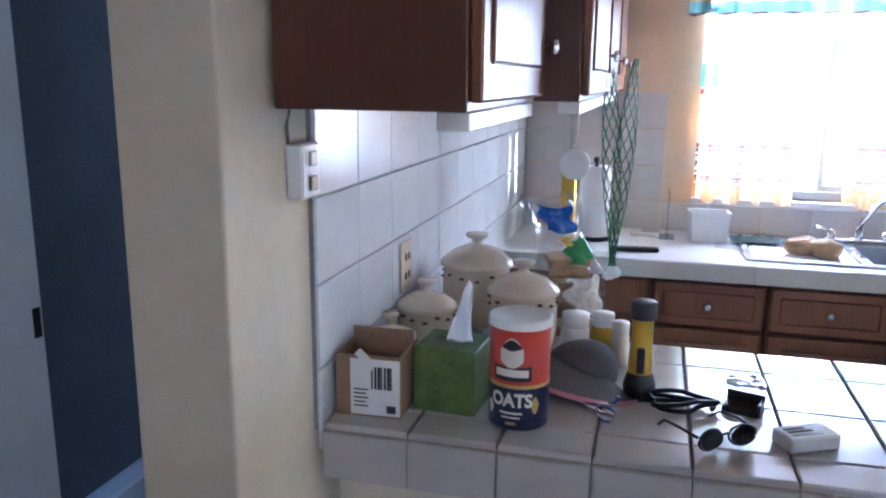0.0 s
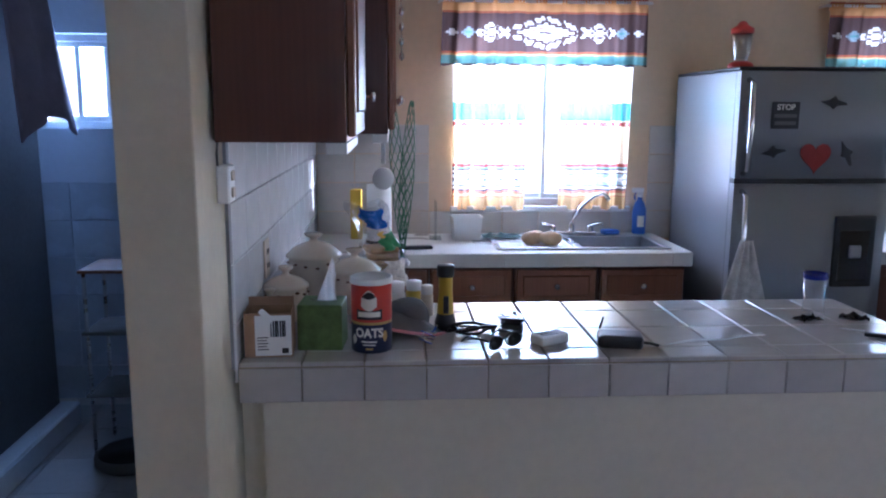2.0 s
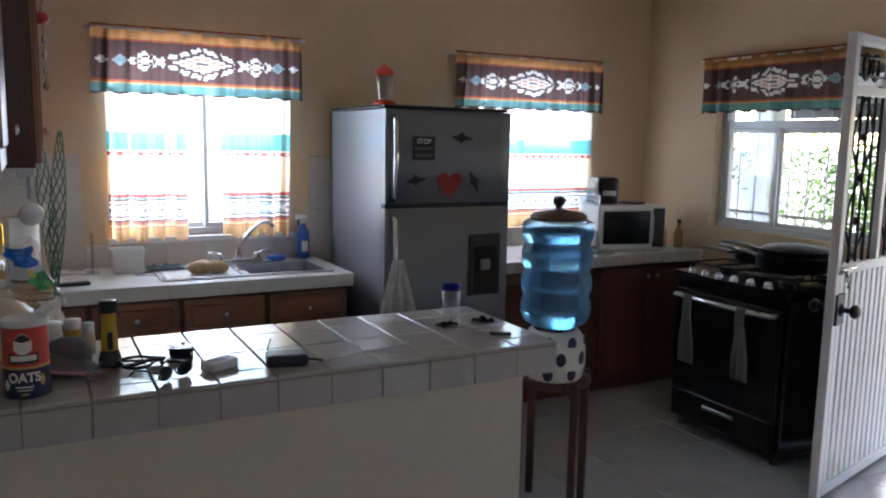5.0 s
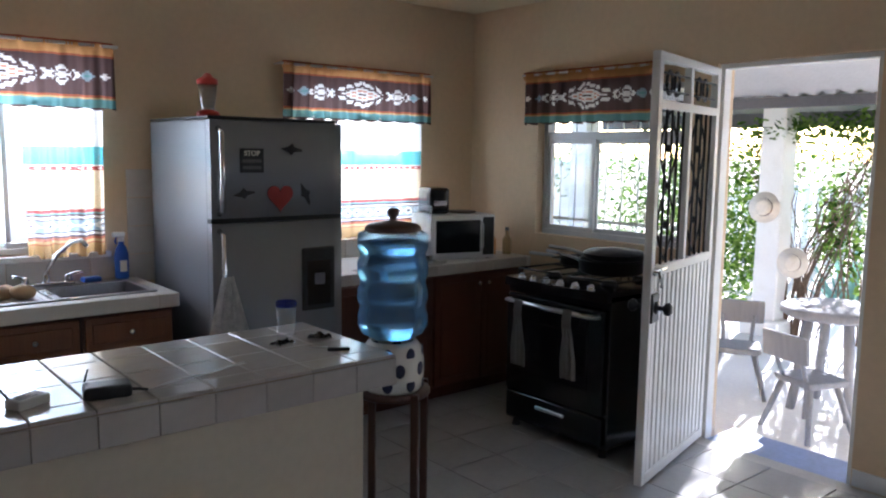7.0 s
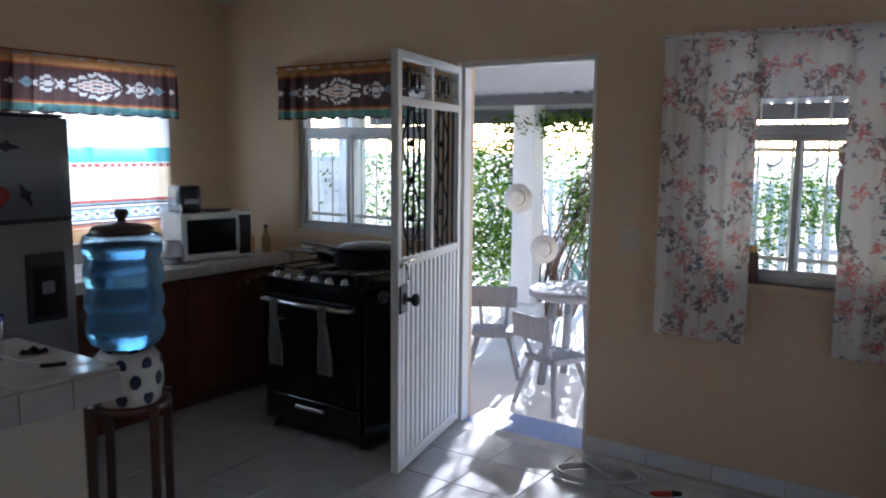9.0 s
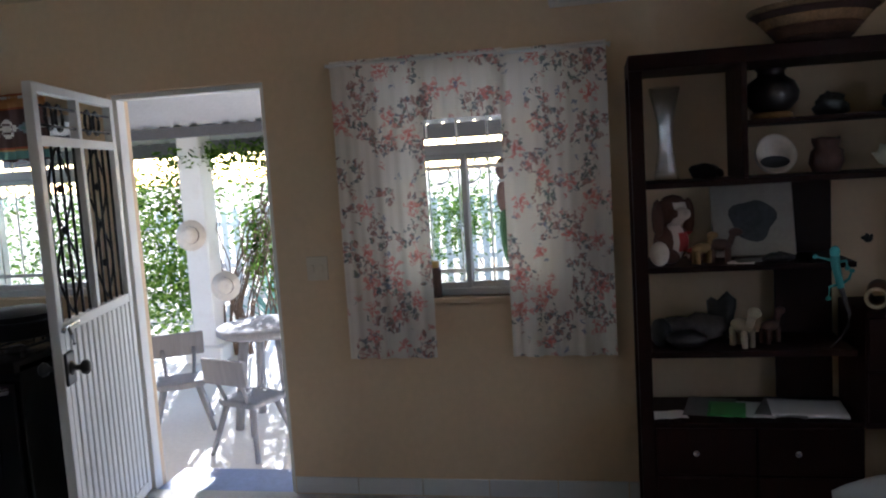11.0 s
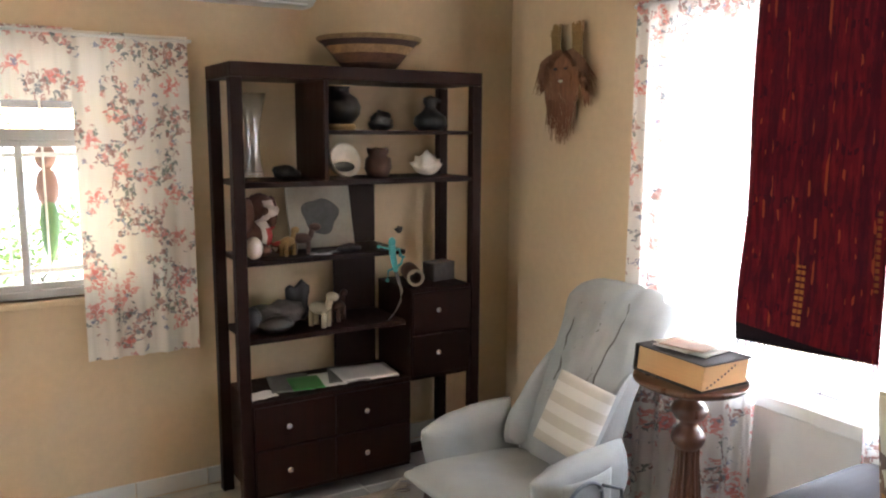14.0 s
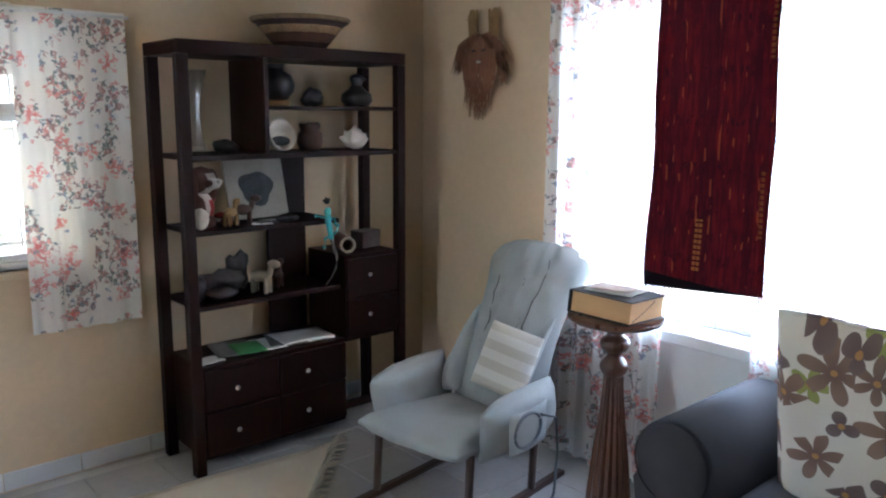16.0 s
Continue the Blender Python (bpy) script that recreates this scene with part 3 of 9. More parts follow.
def upper_cabinet(y0, y1, x1, label, doors, ajar=()):
    c = base("wall_cabinet", label, "cabinet", pose(0, 0, 0), "wall cabinets")
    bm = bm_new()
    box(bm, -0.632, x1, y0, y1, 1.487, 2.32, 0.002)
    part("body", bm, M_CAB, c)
    bm = bm_new()
    box(bm, x1 - 0.05, x1, y0 + 0.02, y1 - 0.02, 1.458, 1.486, 0.002)
    part("light_rail", bm, M_WHITEPAINT, c, "pale strip under the cabinet front")
    step = (y1 - y0) / doors
    for k in range(doors):
        a, b = y0 + k * step + 0.008, y0 + (k + 1) * step - 0.008
        bm = bm_new()
        L = b - a
        box(bm, 0.001, 0.021, 0, L, 1.50, 2.30, 0.004)
        box(bm, 0.019, 0.027, 0.05, L - 0.05, 1.555, 2.245, 0.006)
        o = part("door", bm, M_CABFACE, c)
        ang = ajar[k] if k < len(ajar) else 0
        o.matrix_basis = pose(x1, a, 0, 0, 0, -ang)
        kb = knob(o, 0.027, L - 0.04, 1.60, (1, 0, 0), r=0.017)
    return c


upper_cabinet(0.98, 1.60, -0.335, "dark reddish wooden wall cabinet with framed doors", 1)
upper_cabinet(1.665, 3.37, -0.245, "deeper reddish wooden wall cabinet beside the window", 3)

# refrigerator ---------------------------------------------------------------
fr = base("refrigerator", "grey two-door refrigerator with a water dispenser", "refrigerator", pose(1.285, 2.545, 0))
W = 0.72
bm = bm_new()
box(bm, 0.0, W, 0.065, 0.80, 0.03, 1.742, 0.008, 2)
part("body", bm, M_FRIDGE, fr)
bm = bm_new()
box(bm, 0.002, W - 0.002, 0.04, 0.80, 1.742, 1.758, 0.004)
part("top_cover", bm, M_BLACKP, fr, "dark plastic top edge")


def bowed(bm, z0, z1):
    n = 12
    f = [bm.verts.new((W * i / n, 0.0 + 0.018 * (2 * i / n - 1) ** 2, z0)) for i in range(n + 1)]
    g = [bm.verts.new((W * i / n, 0.0 + 0.018 * (2 * i / n - 1) ** 2, z1)) for i in range(n + 1)]
    h = [bm.verts.new((W * i / n, 0.062, z0)) for i in range(n + 1)]
    k = [bm.verts.new((W * i / n, 0.062, z1)) for i in range(n + 1)]
    for i in range(n):
        bm.faces.new((f[i], f[i + 1], g[i + 1], g[i])).smooth = True
        bm.faces.new((h[i], k[i], k[i + 1], h[i + 1]))
        bm.faces.new((f[i], h[i], h[i + 1], f[i + 1]))
        bm.faces.new((g[i], g[i + 1], k[i + 1], k[i]))
    bm.faces.new((f[0], g[0], k[0], h[0]))
    bm.faces.new((f[n], h[n], k[n], g[n]))


doors = []
for nm, z0, z1 in (("freezer_door", 1.272, 1.738), ("fridge_door", 0.09, 1.245)):
    bm = bm_new()
    bowed(bm, z0, z1)
    doors.append(part(nm, bm, M_FRIDGE, fr))
for dr, z0, z1 in ((doors[0], 1.29, 1.70), (doors[1], 0.72, 1.215)):
    bm = bm_new()
    zm = (z0 + z1) / 2
    tube(bm, [(0.035, 0.012, z0), (0.035, -0.03, z0 + 0.02), (0.035, -0.04, zm), (0.035, -0.03, z1 - 0.02), (0.035, 0.012, z1)], 0.012, 10)
    part("handle", bm, M_CHROME, dr, "long chrome bar handle")
bm = bm_new()
box(bm, 0.0, W, 0.02, 0.066, 1.247, 1.270)
part("gasket", bm, M_BLACKP, fr, "dark gap between the doors")
bm = bm_new()
box(bm, 0.47, 0.665, -0.006, 0.02, 0.775, 1.105, 0.012, 2)
dp = part("dispenser", bm, M_BLACKP, doors[1], "black water dispenser panel")
bm = bm_new()
box(bm, 0.495, 0.64, -0.009, 0.0, 0.80, 1.04, 0.006)
part("recess", bm, M_GLASSBLACK, dp)
bm = bm_new()
box(bm, 0.54, 0.60, -0.016, -0.007, 0.91, 0.97, 0.006)
part("lever", bm, M_FRIDGE, dp, "grey dispenser lever")
for x in (0.06, W - 0.06):
    bm = bm_new()
    lathe(bm, [(0.022, 0.0), (0.022, 0.03)], 12, x, 0.12)
    part("foot", bm, M_BLACKP, fr)

# stove -----------------------------------------------------------------------
st = base("stove", "black gas stove with pans on top and towels on the rail", "stove", pose(3.62, 1.51, 0, 0, 0, 90))
# local x runs along the front (world +y), local y goes from the wall (0) to the front (0.72)
SW = 0.745
bm = bm_new()
box(bm, 0, SW, 0.02, 0.66, 0.05, 0.875, 0.006)
part("body", bm, M_BLACK, st)
bm = bm_new()
n = 14
pr = [(0, 0.02)] + [(SW * i / n, 0.69 + 0.035 * math.sin(math.pi * i / n)) for i in range(n + 1)] + [(SW, 0.02)]
lo = [bm.verts.new((x, y, 0.845)) for x, y in pr]
hi = [bm.verts.new((x, y, 0.895)) for x, y in pr]
bm.faces.new(lo[::-1])
bm.faces.new(hi)
for i in range(len(pr)):
    bm.faces.new((lo[i], lo[(i + 1) % len(pr)], hi[(i + 1) % len(pr)], hi[i]))
part("cooktop", bm, M_BLACK, st)
bm = bm_new()
box(bm, 0.02, SW - 0.02, 0.662, 0.688, 0.24, 0.80, 0.008, 2)
od = part("oven_door", bm, M_BLACK, st)
bm = bm_new()
box(bm, 0.12, SW - 0.12, 0.688, 0.692, 0.36, 0.66, 0.003)
part("oven_window", bm, M_GLASSBLACK, od)
bm = bm_new()
tube(bm, [(0.05, 0.69, 0.765), (0.06, 0.735, 0.768), (SW / 2, 0.75, 0.768), (SW - 0.06, 0.735, 0.768), (SW - 0.05, 0.69, 0.765)], 0.013, 10)
part("handle", bm, M_STEEL, od, "brushed steel oven handle")
bm = bm_new()
box(bm, 0.02, SW - 0.02, 0.662, 0.684, 0.07, 0.225, 0.006)
dw = part("warming_drawer", bm, M_BLACK, st)
bm = bm_new()
box(bm, 0.27, 0.48, 0.684, 0.70, 0.165, 0.185, 0.004)
part("handle", bm, M_STEEL, dw)
for x in (0.05, SW - 0.05):
    for y in (0.08, 0.62):
        bm = bm_new()
        lathe(bm, [(0.025, 0.0), (0.025, 0.01), (0.015, 0.05)], 12, x, y)
        part("foot", bm, M_BLACKP, st)
for k in range(6):
    bm = bm_new()
    lathe(bm, [(0.024, 0.0), (0.022, 0.008), (0.017, 0.022), (0.0, 0.024)], 14)
    box(bm, -0.004, 0.004, -0.016, 0.016, 0.022, 0.030, 0.001)
    move(bm, 0, pose(0.12 + k * 0.10, 0.665 + 0.03 * math.sin(math.pi * (0.12 + k * 0.1) / SW), 0.897))
    part("burner_knob", bm, M_STEEL, st, "silver control knob")
for cx, cy in ((0.17, 0.18), (0.17, 0.46), (0.575, 0.18), (0.575, 0.46)):
    bm = bm_new()
    lathe(bm, [(0.05, 0.896), (0.05, 0.906), (0.035, 0.912), (0.035, 0.918), (0.0, 0.919)], 16, cx, cy)
    part("burner", bm, M_IRON, st)
for cx in (0.185, 0.56):
    bm = bm_new()
    for y in (0.06, 0.32, 0.60):
        tube(bm, [(cx - 0.16, y, 0.936), (cx + 0.16, y, 0.936)], 0.006, 6)
    for x in (-0.16, 0.0, 0.16):
        tube(bm, [(cx + x, 0.06, 0.936), (cx + x, 0.60, 0.936)], 0.006, 6)
    for x in (-0.16, 0.16):
        for y in (0.06, 0.60):
            tube(bm, [(cx + x, y, 0.895), (cx + x, y, 0.936)], 0.006, 6)
    part("grate", bm, M_IRON, st, "black cast iron pan support")

# iron patio door -------------------------------------------------------------
_h, _f = Vector((3.665, 1.405, 0)), Vector((2.805, 1.192, 0))
DL = (_f - _h).length
door = base("door_1", "white painted metal patio door with black wrought iron grilles, open", "door", pose(_h.x, _h.y, 0.015, 0, 0, math.degrees(math.atan2(_f.y - _h.y, _f.x - _h.x))), kind="structure")
DH = 2.055


def dpart(name, x0, x1, z0, z1, t=0.02, bev=0.003, material=M_WHITEPAINT, label=""):
    bm = bm_new()
    box(bm, x0, x1, -t, t, z0, z1, bev)
    return part(name, bm, material, door, label)


dpart("stile", 0, 0.045, 0, DH)
dpart("stile", DL - 0.045, DL, 0, DH)
dpart("rail", 0.045, DL - 0.045, 0, 0.05)
dpart("rail", 0.045, DL - 0.045, 1.02, 1.065)
dpart("rail", 0.045, DL - 0.045, 1.80, 1.84)
dpart("rail", 0.045, DL - 0.045, DH - 0.04, DH)
dpart("stile", DL / 2 - 0.018, DL / 2 + 0.018, 1.065, DH - 0.04)
ns = 13
for k in range(ns):
    a = 0.045 + (DL - 0.09) * k / ns
    b = 0.045 + (DL - 0.09) * (k + 1) / ns
    bm = bm_new()
    box(bm, a + 0.001, a + (b - a) * 0.74, -0.013, 0.013, 0.05, 1.02, 0.005)
    part("slat", bm, M_WHITEPAINT, door)
    bm = bm_new()
    box(bm, a + (b - a) * 0.74, b, -0.006, 0.006, 0.05, 1.02)
    part("groove", bm, M_ALU, door)
for h0, h1 in ((0.045, DL / 2 - 0.018), (DL / 2 + 0.018, DL - 0.045)):
    cx, hw = (h0 + h1) / 2, (h1 - h0) / 2
    for k in range(5):
        x = h0 + (h1 - h0) * (k + 0.5) / 5
        bm = bm_new()
        tube(bm, [(x, 0, 1.03), (x, 0, 1.82)], 0.007, 6)
        part("bar", bm, M_IRON, door, "black iron bar")
    for s in (-1, 1):
        bm = bm_new()
        pts = [(cx + s * hw * 0.55 * abs(math.sin(math.pi * (z - 1.08) / 0.36)), -0.012, z) for z in np.linspace(1.08, 1.80, 31)]
        tube(bm, pts, 0.006, 6)
        part("scroll", bm, M_IRON, door, "curved black iron scroll")
    for zc in (1.25, 1.44, 1.62):
        bm = bm_new()
        ball(bm, (cx, -0.012, zc), 0.022, 1, 0.6, 1, 1)
        part("rosette", bm, M_IRON, door)
    for s in (-1, 1):
        bm = bm_new()
        pts = [(cx + s * (0.05 + 0.035 * math.cos(a)), -0.004, 1.925 + 0.055 * math.sin(a)) for a in np.linspace(0, 2 * math.pi, 22)]
        tube(bm, pts, 0.008, 6)
        part("scroll", bm, M_IRON, door)
    for z in (1.885, 1.965):
        bm = bm_new()
        tube(bm, [(h0, 0.006, z), (h1, 0.006, z)], 0.006, 6)
        part("bar", bm, M_IRON, door)
bm = bm_new()
box(bm, DL - 0.10, DL - 0.012, -0.03, 0.03, 0.80, 0.94, 0.005)
part("lock_case", bm, M_BLACKP, door, "black lock case")
for s in (-1, 1):
    bm = bm_new()
    lathe(bm, [(0.03, 0.0), (0.03, 0.006), (0.012, 0.01), (0.012, 0.035), (0.028, 0.045), (0.032, 0.062), (0.02, 0.075), (0, 0.077)], 16)
    move(bm, 0, Matrix.Translation((DL - 0.06, s * 0.03, 0.87)) @ pose(0, 0, 0, -90 * s))
    part("knob", bm, M_BLACKP, door, "round black door knob")
bm = bm_new()
tube(bm, [(DL - 0.16, 0.035, 1.05), (DL - 0.02, 0.035, 1.05), (DL - 0.0, 0.035, 1.035)], 0.009, 8)
tube(bm, [(DL - 0.05, 0.035, 1.05), (DL - 0.05, 0.05, 1.0), (DL - 0.06, 0.05, 0.97)], 0.007, 8)
part("bolt", bm, M_STEEL, door, "sliding steel bolt")
# frame in the opening
bm = bm_new()
box(bm, XE + 0.03, XE + 0.10, 0.572, 0.602, -0.1, 2.07, 0.003)
box(bm, XE + 0.03, XE + 0.10, 1.388, 1.418, -0.1, 2.07, 0.003)
box(bm, XE + 0.03, XE + 0.10, 0.572, 1.418, 2.07, 2.098, 0.003)
thing("trim_door_frame", bm, M_WHITEPAINT, "white metal frame of the patio doorway", "door frame", kind="structure")

# bathroom door ----------------------------------------------------------------
bd = base("door_2", "pale blue-white bathroom door standing open", "door", pose(-1.625, 0.985, 0.01, 0, 0, 88), kind="structure")
bm = bm_new()
box(bm, 0, 0.53, -0.018, 0.018, 0, 2.03, 0.003)
part("leaf", bm, M_WHITEPAINT, bd)
bm = bm_new()
box(bm, 0.495, 0.52, -0.021, -0.0185, 0.86, 0.94, 0.001)
part("latch_plate", bm, M_IRON, bd, "dark latch plate")

# ---------------------------------------------------------------- kitchen: loose things on the bar
ZB = 0.9215
M_CARD = surface("cardboard", (0.36, 0.22, 0.12), 0.8, var=0.15, big=10, fine=80, bump=0.08)
M_PAPER = surface("white_paper", (0.80, 0.80, 0.78), 0.7, var=0.05, big=12, fine=60, bump=0.03)
M_INK = surface("dark_print", (0.03, 0.03, 0.035), 0.6, var=0.2, bump=0.0)
M_GREENBOX = surface("green_print", (0.13, 0.20, 0.055), 0.55, var=0.55, big=18, fine=60, bump=0.02)
M_RED = surface("red_print", (0.55, 0.05, 0.03), 0.4, var=0.08, bump=0.01)
M_NAVY = surface("navy_print", (0.016, 0.022, 0.07), 0.4, var=0.15, bump=0.01)
M_GOLD = surface("gold_print", (0.55, 0.36, 0.10), 0.4, var=0.1, bump=0.0)
M_CREAMTXT = surface("cream_print", (0.82, 0.78, 0.68), 0.5, var=0.05, bump=0.0)
M_YELLOW = surface("yellow_plastic", (0.55, 0.36, 0.03), 0.35, var=0.1, big=10, fine=60, bump=0.02)
M_CLEARP = pane("clear_plastic", (0.88, 0.90, 0.91), 1.6)
M_FILM = pane("plastic_film", (0.90, 0.91, 0.92), 2.2)
M_GLASS = pane("drinking_glass", (0.965, 0.975, 0.98), 1.7)
M_BLUEGL = pane("blue_glass", (0.08, 0.14, 0.70), 1.5)
M_TOWEL = surface("grey_towel", (0.19, 0.19, 0.185), 0.95, var=0.2, big=20, fine=150, bump=0.4)
M_GREYCAP = surface("grey_cloth", (0.14, 0.135, 0.13), 0.95, var=0.2, big=15, fine=200, bump=0.3)
M_PINK = surface("pink_cloth", (0.55, 0.22, 0.24), 0.95, var=0.15, big=15, fine=200, bump=0.3)
M_BLUEPR = surface("blue_print", (0.03, 0.12, 0.5), 0.4, var=0.15, bump=0.02)
M_BREAD = surface("brown_bread", (0.50, 0.32, 0.15), 0.8, var=0.25, big=12, fine=50, bump=0.3)
M_POTATO = surface("potato_skin", (0.50, 0.34, 0.19), 0.8, var=0.2, big=25, fine=90, bump=0.2)


def words(text, parent, m, size, material, bold=0.0):
    c = bpy.data.curves.new("lettering", "FONT")
    c.body, c.size, c.align_x, c.align_y, c.extrude, c.offset = text, size, "CENTER", "CENTER", 0.0004, bold
    tmp = bpy.data.objects.new("lettering", c)
    scene.collection.objects.link(tmp)
    dg = bpy.context.evaluated_depsgraph_get()
    me = bpy.data.meshes.new_from_object(tmp.evaluated_get(dg))
    bpy.data.objects.remove(tmp)
    return me


def wrap_words(name, text, parent, radius, z, size, material, ang0=-90.0, bold=0.0, label=""):
    """Raised lettering bent round an upright cylinder; ang0: where its middle faces."""
    me = words(text, parent, None, size, material, bold)
    for v in me.vertices:
        a = radians(ang0) + v.co.x / radius
        r = radius + v.co.z
        v.co = Vector((r * math.cos(a), r * math.sin(a), z + v.co.y))
    ob = new(name, me)
    me.materials.append(material)
    ob.parent = parent
    return tagged(ob, label)


# oats canister
oats = base("oats_canister", "red and navy cardboard oats canister with clear lid", "canister", pose(-0.29, 1.235, ZB, 0, 0, -6) @ Matrix.Diagonal((0.91, 0.91, 1, 1)))
R = 0.060
bm = bm_new()
lathe(bm, [(R - 0.001, 0), (R, 0.002), (R, 0.078)], 40)
bm.faces.new([v for v in bm.verts if v.co.z < 0.0001])
part("lower_band", bm, M_NAVY, oats, "navy blue lower half")
bm = bm_new()
lathe(bm, [(R + 0.0003, 0.078), (R + 0.0003, 0.085)], 40)
part("gold_band", bm, M_GOLD, oats)
bm = bm_new()
lathe(bm, [(R, 0.085), (R, 0.192), (R - 0.003, 0.193)], 40)
part("upper_band", bm, M_RED, oats, "orange-red upper half")
bm = bm_new()
lathe(bm, [(R + 0.003, 0.185), (R + 0.003, 0.200), (R - 0.002, 0.202), (R - 0.005, 0.198), (0, 0.198)], 40)
part("lid", bm, M_WHITEPL, oats, "milky plastic lid")


def curved_patch(name, parent, r, a0, a1, zf, material, label="", n=16):
    """A patch on a cylinder: zf(s) gives (low, high) for s in 0..1 between the angles."""
    bm = bm_new()
    lo, hi = [], []
    for i in range(n + 1):
        s = i / n
        a = radians(a0 + (a1 - a0) * s)
        z0, z1 = zf(s)
        lo.append(bm.verts.new((r * math.cos(a), r * math.sin(a), z0)))
        hi.append(bm.verts.new((r * math.cos(a), r * math.sin(a), z1)))
    for i in range(n):
        bm.faces.new((lo[i], lo[i + 1], hi[i + 1], hi[i]))
    return part(name, bm, material, parent, label)


curved_patch("emblem", oats, R + 0.0008, -112, -68, lambda s: (0.128 - 0.012 * math.sin(math.pi * s), 0.150 + 0.022 * math.sin(math.pi * s)), M_CREAMTXT, "pale rounded emblem")
curved_patch("emblem_brim", oats, R + 0.0013, -108, -72, lambda s: (0.150 + 0.002 * math.cos(6.28 * s), 0.156 + 0.012 * math.sin(math.pi * s)), M_INK, "dark arched shape")
curved_patch("name_bar", oats, R + 0.0006, -128, -52, lambda s: (0.092, 0.121 - 0.004 * math.sin(math.pi * s)), M_INK, "dark panel behind the pale brand bar")
curved_patch("brand_mark", oats, R + 0.0011, -122, -58, lambda s: (0.100, 0.114), M_CREAMTXT, "plain pale bar")
wrap_words("lettering", "OATS", oats, R + 0.0006, 0.055, 0.034, M_CREAMTXT, -90, 0.0012, "cream lettering")
curved_patch("print_bar", oats, R + 0.0006, -112, -68, lambda s: (0.030, 0.034), M_CREAMTXT)
curved_patch("print_bar", oats, R + 0.0006, -108, -72, lambda s: (0.022, 0.025), M_CREAMTXT)
curved_patch("print_bar", oats, R + 0.0006, -100, -80, lambda s: (0.010, 0.015), M_GOLD)
curved_patch("badge", oats, R + 0.0006, -148, -128, lambda s: (0.036 - 0.014 * math.sin(math.pi * s), 0.036 + 0.014 * math.sin(math.pi * s)), M_CREAMTXT)
curved_patch("badge", oats, R + 0.0006, -52, -34, lambda s: (0.046 - 0.016 * math.sin(math.pi * s), 0.046 + 0.016 * math.sin(math.pi * s)), M_GOLD)

# small carton
ct = base("carton", "small open cardboard carton with a white printed label", "box", pose(-0.56, 1.215, ZB, 0, 0, 3))
w, d, h, t = 0.062, 0.05, 0.118, 0.003
for a in ((-w, w, -d, -d + t, 0, h), (-w, w, d - t, d, 0, h), (-w, -w + t, -d + t, d - t, 0, h), (w - t, w, -d + t, d - t, 0, h), (-w, w, -d, d, -0.001, 0.003)):
    bm = bm_new()
    box(bm, *a)
    part("panel", bm, M_CARD, ct)
bm = bm_new()
box(bm, -w + 0.002, w - 0.002, d - 0.001, d + 0.002, h - 0.002, h + 0.022)
move(bm, 0, pose(0, 0.0, 0, 0))
part("flap", bm, M_CARD, ct)
bm = bm_new()
box(bm, -0.034, 0.060, -d - 0.0015, -d - 0.0003, 0.004, 0.112)
lb = part("label", bm, M_PAPER, ct, "white printed label")
for k in range(7):
    bm = bm_new()
    box(bm, 0.006 + k * 0.006, 0.009 + k * 0.006 + (k % 3) * 0.0012, -d - 0.0022, -d - 0.0014, 0.055, 0.098)
    part("barcode_bar", bm, M_INK, lb)
for k in range(5):
    bm = bm_new()
    box(bm, -0.028, 0.0 - 0.004 * (k % 2), -d - 0.0022, -d - 0.0014, 0.020 + k * 0.008, 0.0225 + k * 0.008)
    part("print_bar", bm, M_INK, lb)
bm = bm_new()
box(bm, 0.035, 0.052, -d - 0.0022, -d - 0.0014, 0.010, 0.024)
part("print_bar", bm, M_INK, lb)
bm = bm_new()
box(bm, -0.052, -0.008, -d - 0.004, -d - 0.0025, 0.0, 0.016)
move(bm, 0, Matrix.Translation((0.012, 0, 0.085)) @ pose(0, 0, 0, 0, 45, 0))
part("sticker", bm, M_PAPER, ct)

# tissue box
tb = base("tissue_box", "green patterned cardboard tissue box with a raised tissue", "tissue box", pose(-0.425, 1.275, ZB, 0, 0, -4))
bm = bm_new()
box(bm, -0.060, 0.060, -0.058, 0.058, 0.0, 0.125, 0.0025)
part("body", bm, M_GREENBOX, tb)
bm = bm_new()
lathe(bm, [(0.0, 0.1262), (0.035, 0.1262), (0.036, 0.1275), (0.03, 0.127)], 20)
move(bm, 0, Matrix.Diagonal((1.0, 0.55, 1, 1)))
part("slot", bm, M_CLEARP, tb)
bm = bm_new()


def tis(u, v):
    a = (u - 0.5)
    return (0.012 + a * 0.055 * (1 - 0.55 * v) + 0.016 * v * v, 0.010 * math.sin(u * 9 + 2 * v) * (0.4 + v), 0.120 + 0.125 * v * (1 - 0.35 * abs(a) * 2))


grid(bm, 14, 12, tis)
m_t, t_t, _ = blank("tissue_paper")
cloth_out(m_t, t_t, mixc(t_t, noise_fac(t_t, 40.0), (0.80, 0.80, 0.82), (0.86, 0.86, 0.87)), 0.45)
part("tissue", bm, m_t, tb, "thin white tissue")

# ceramic canisters


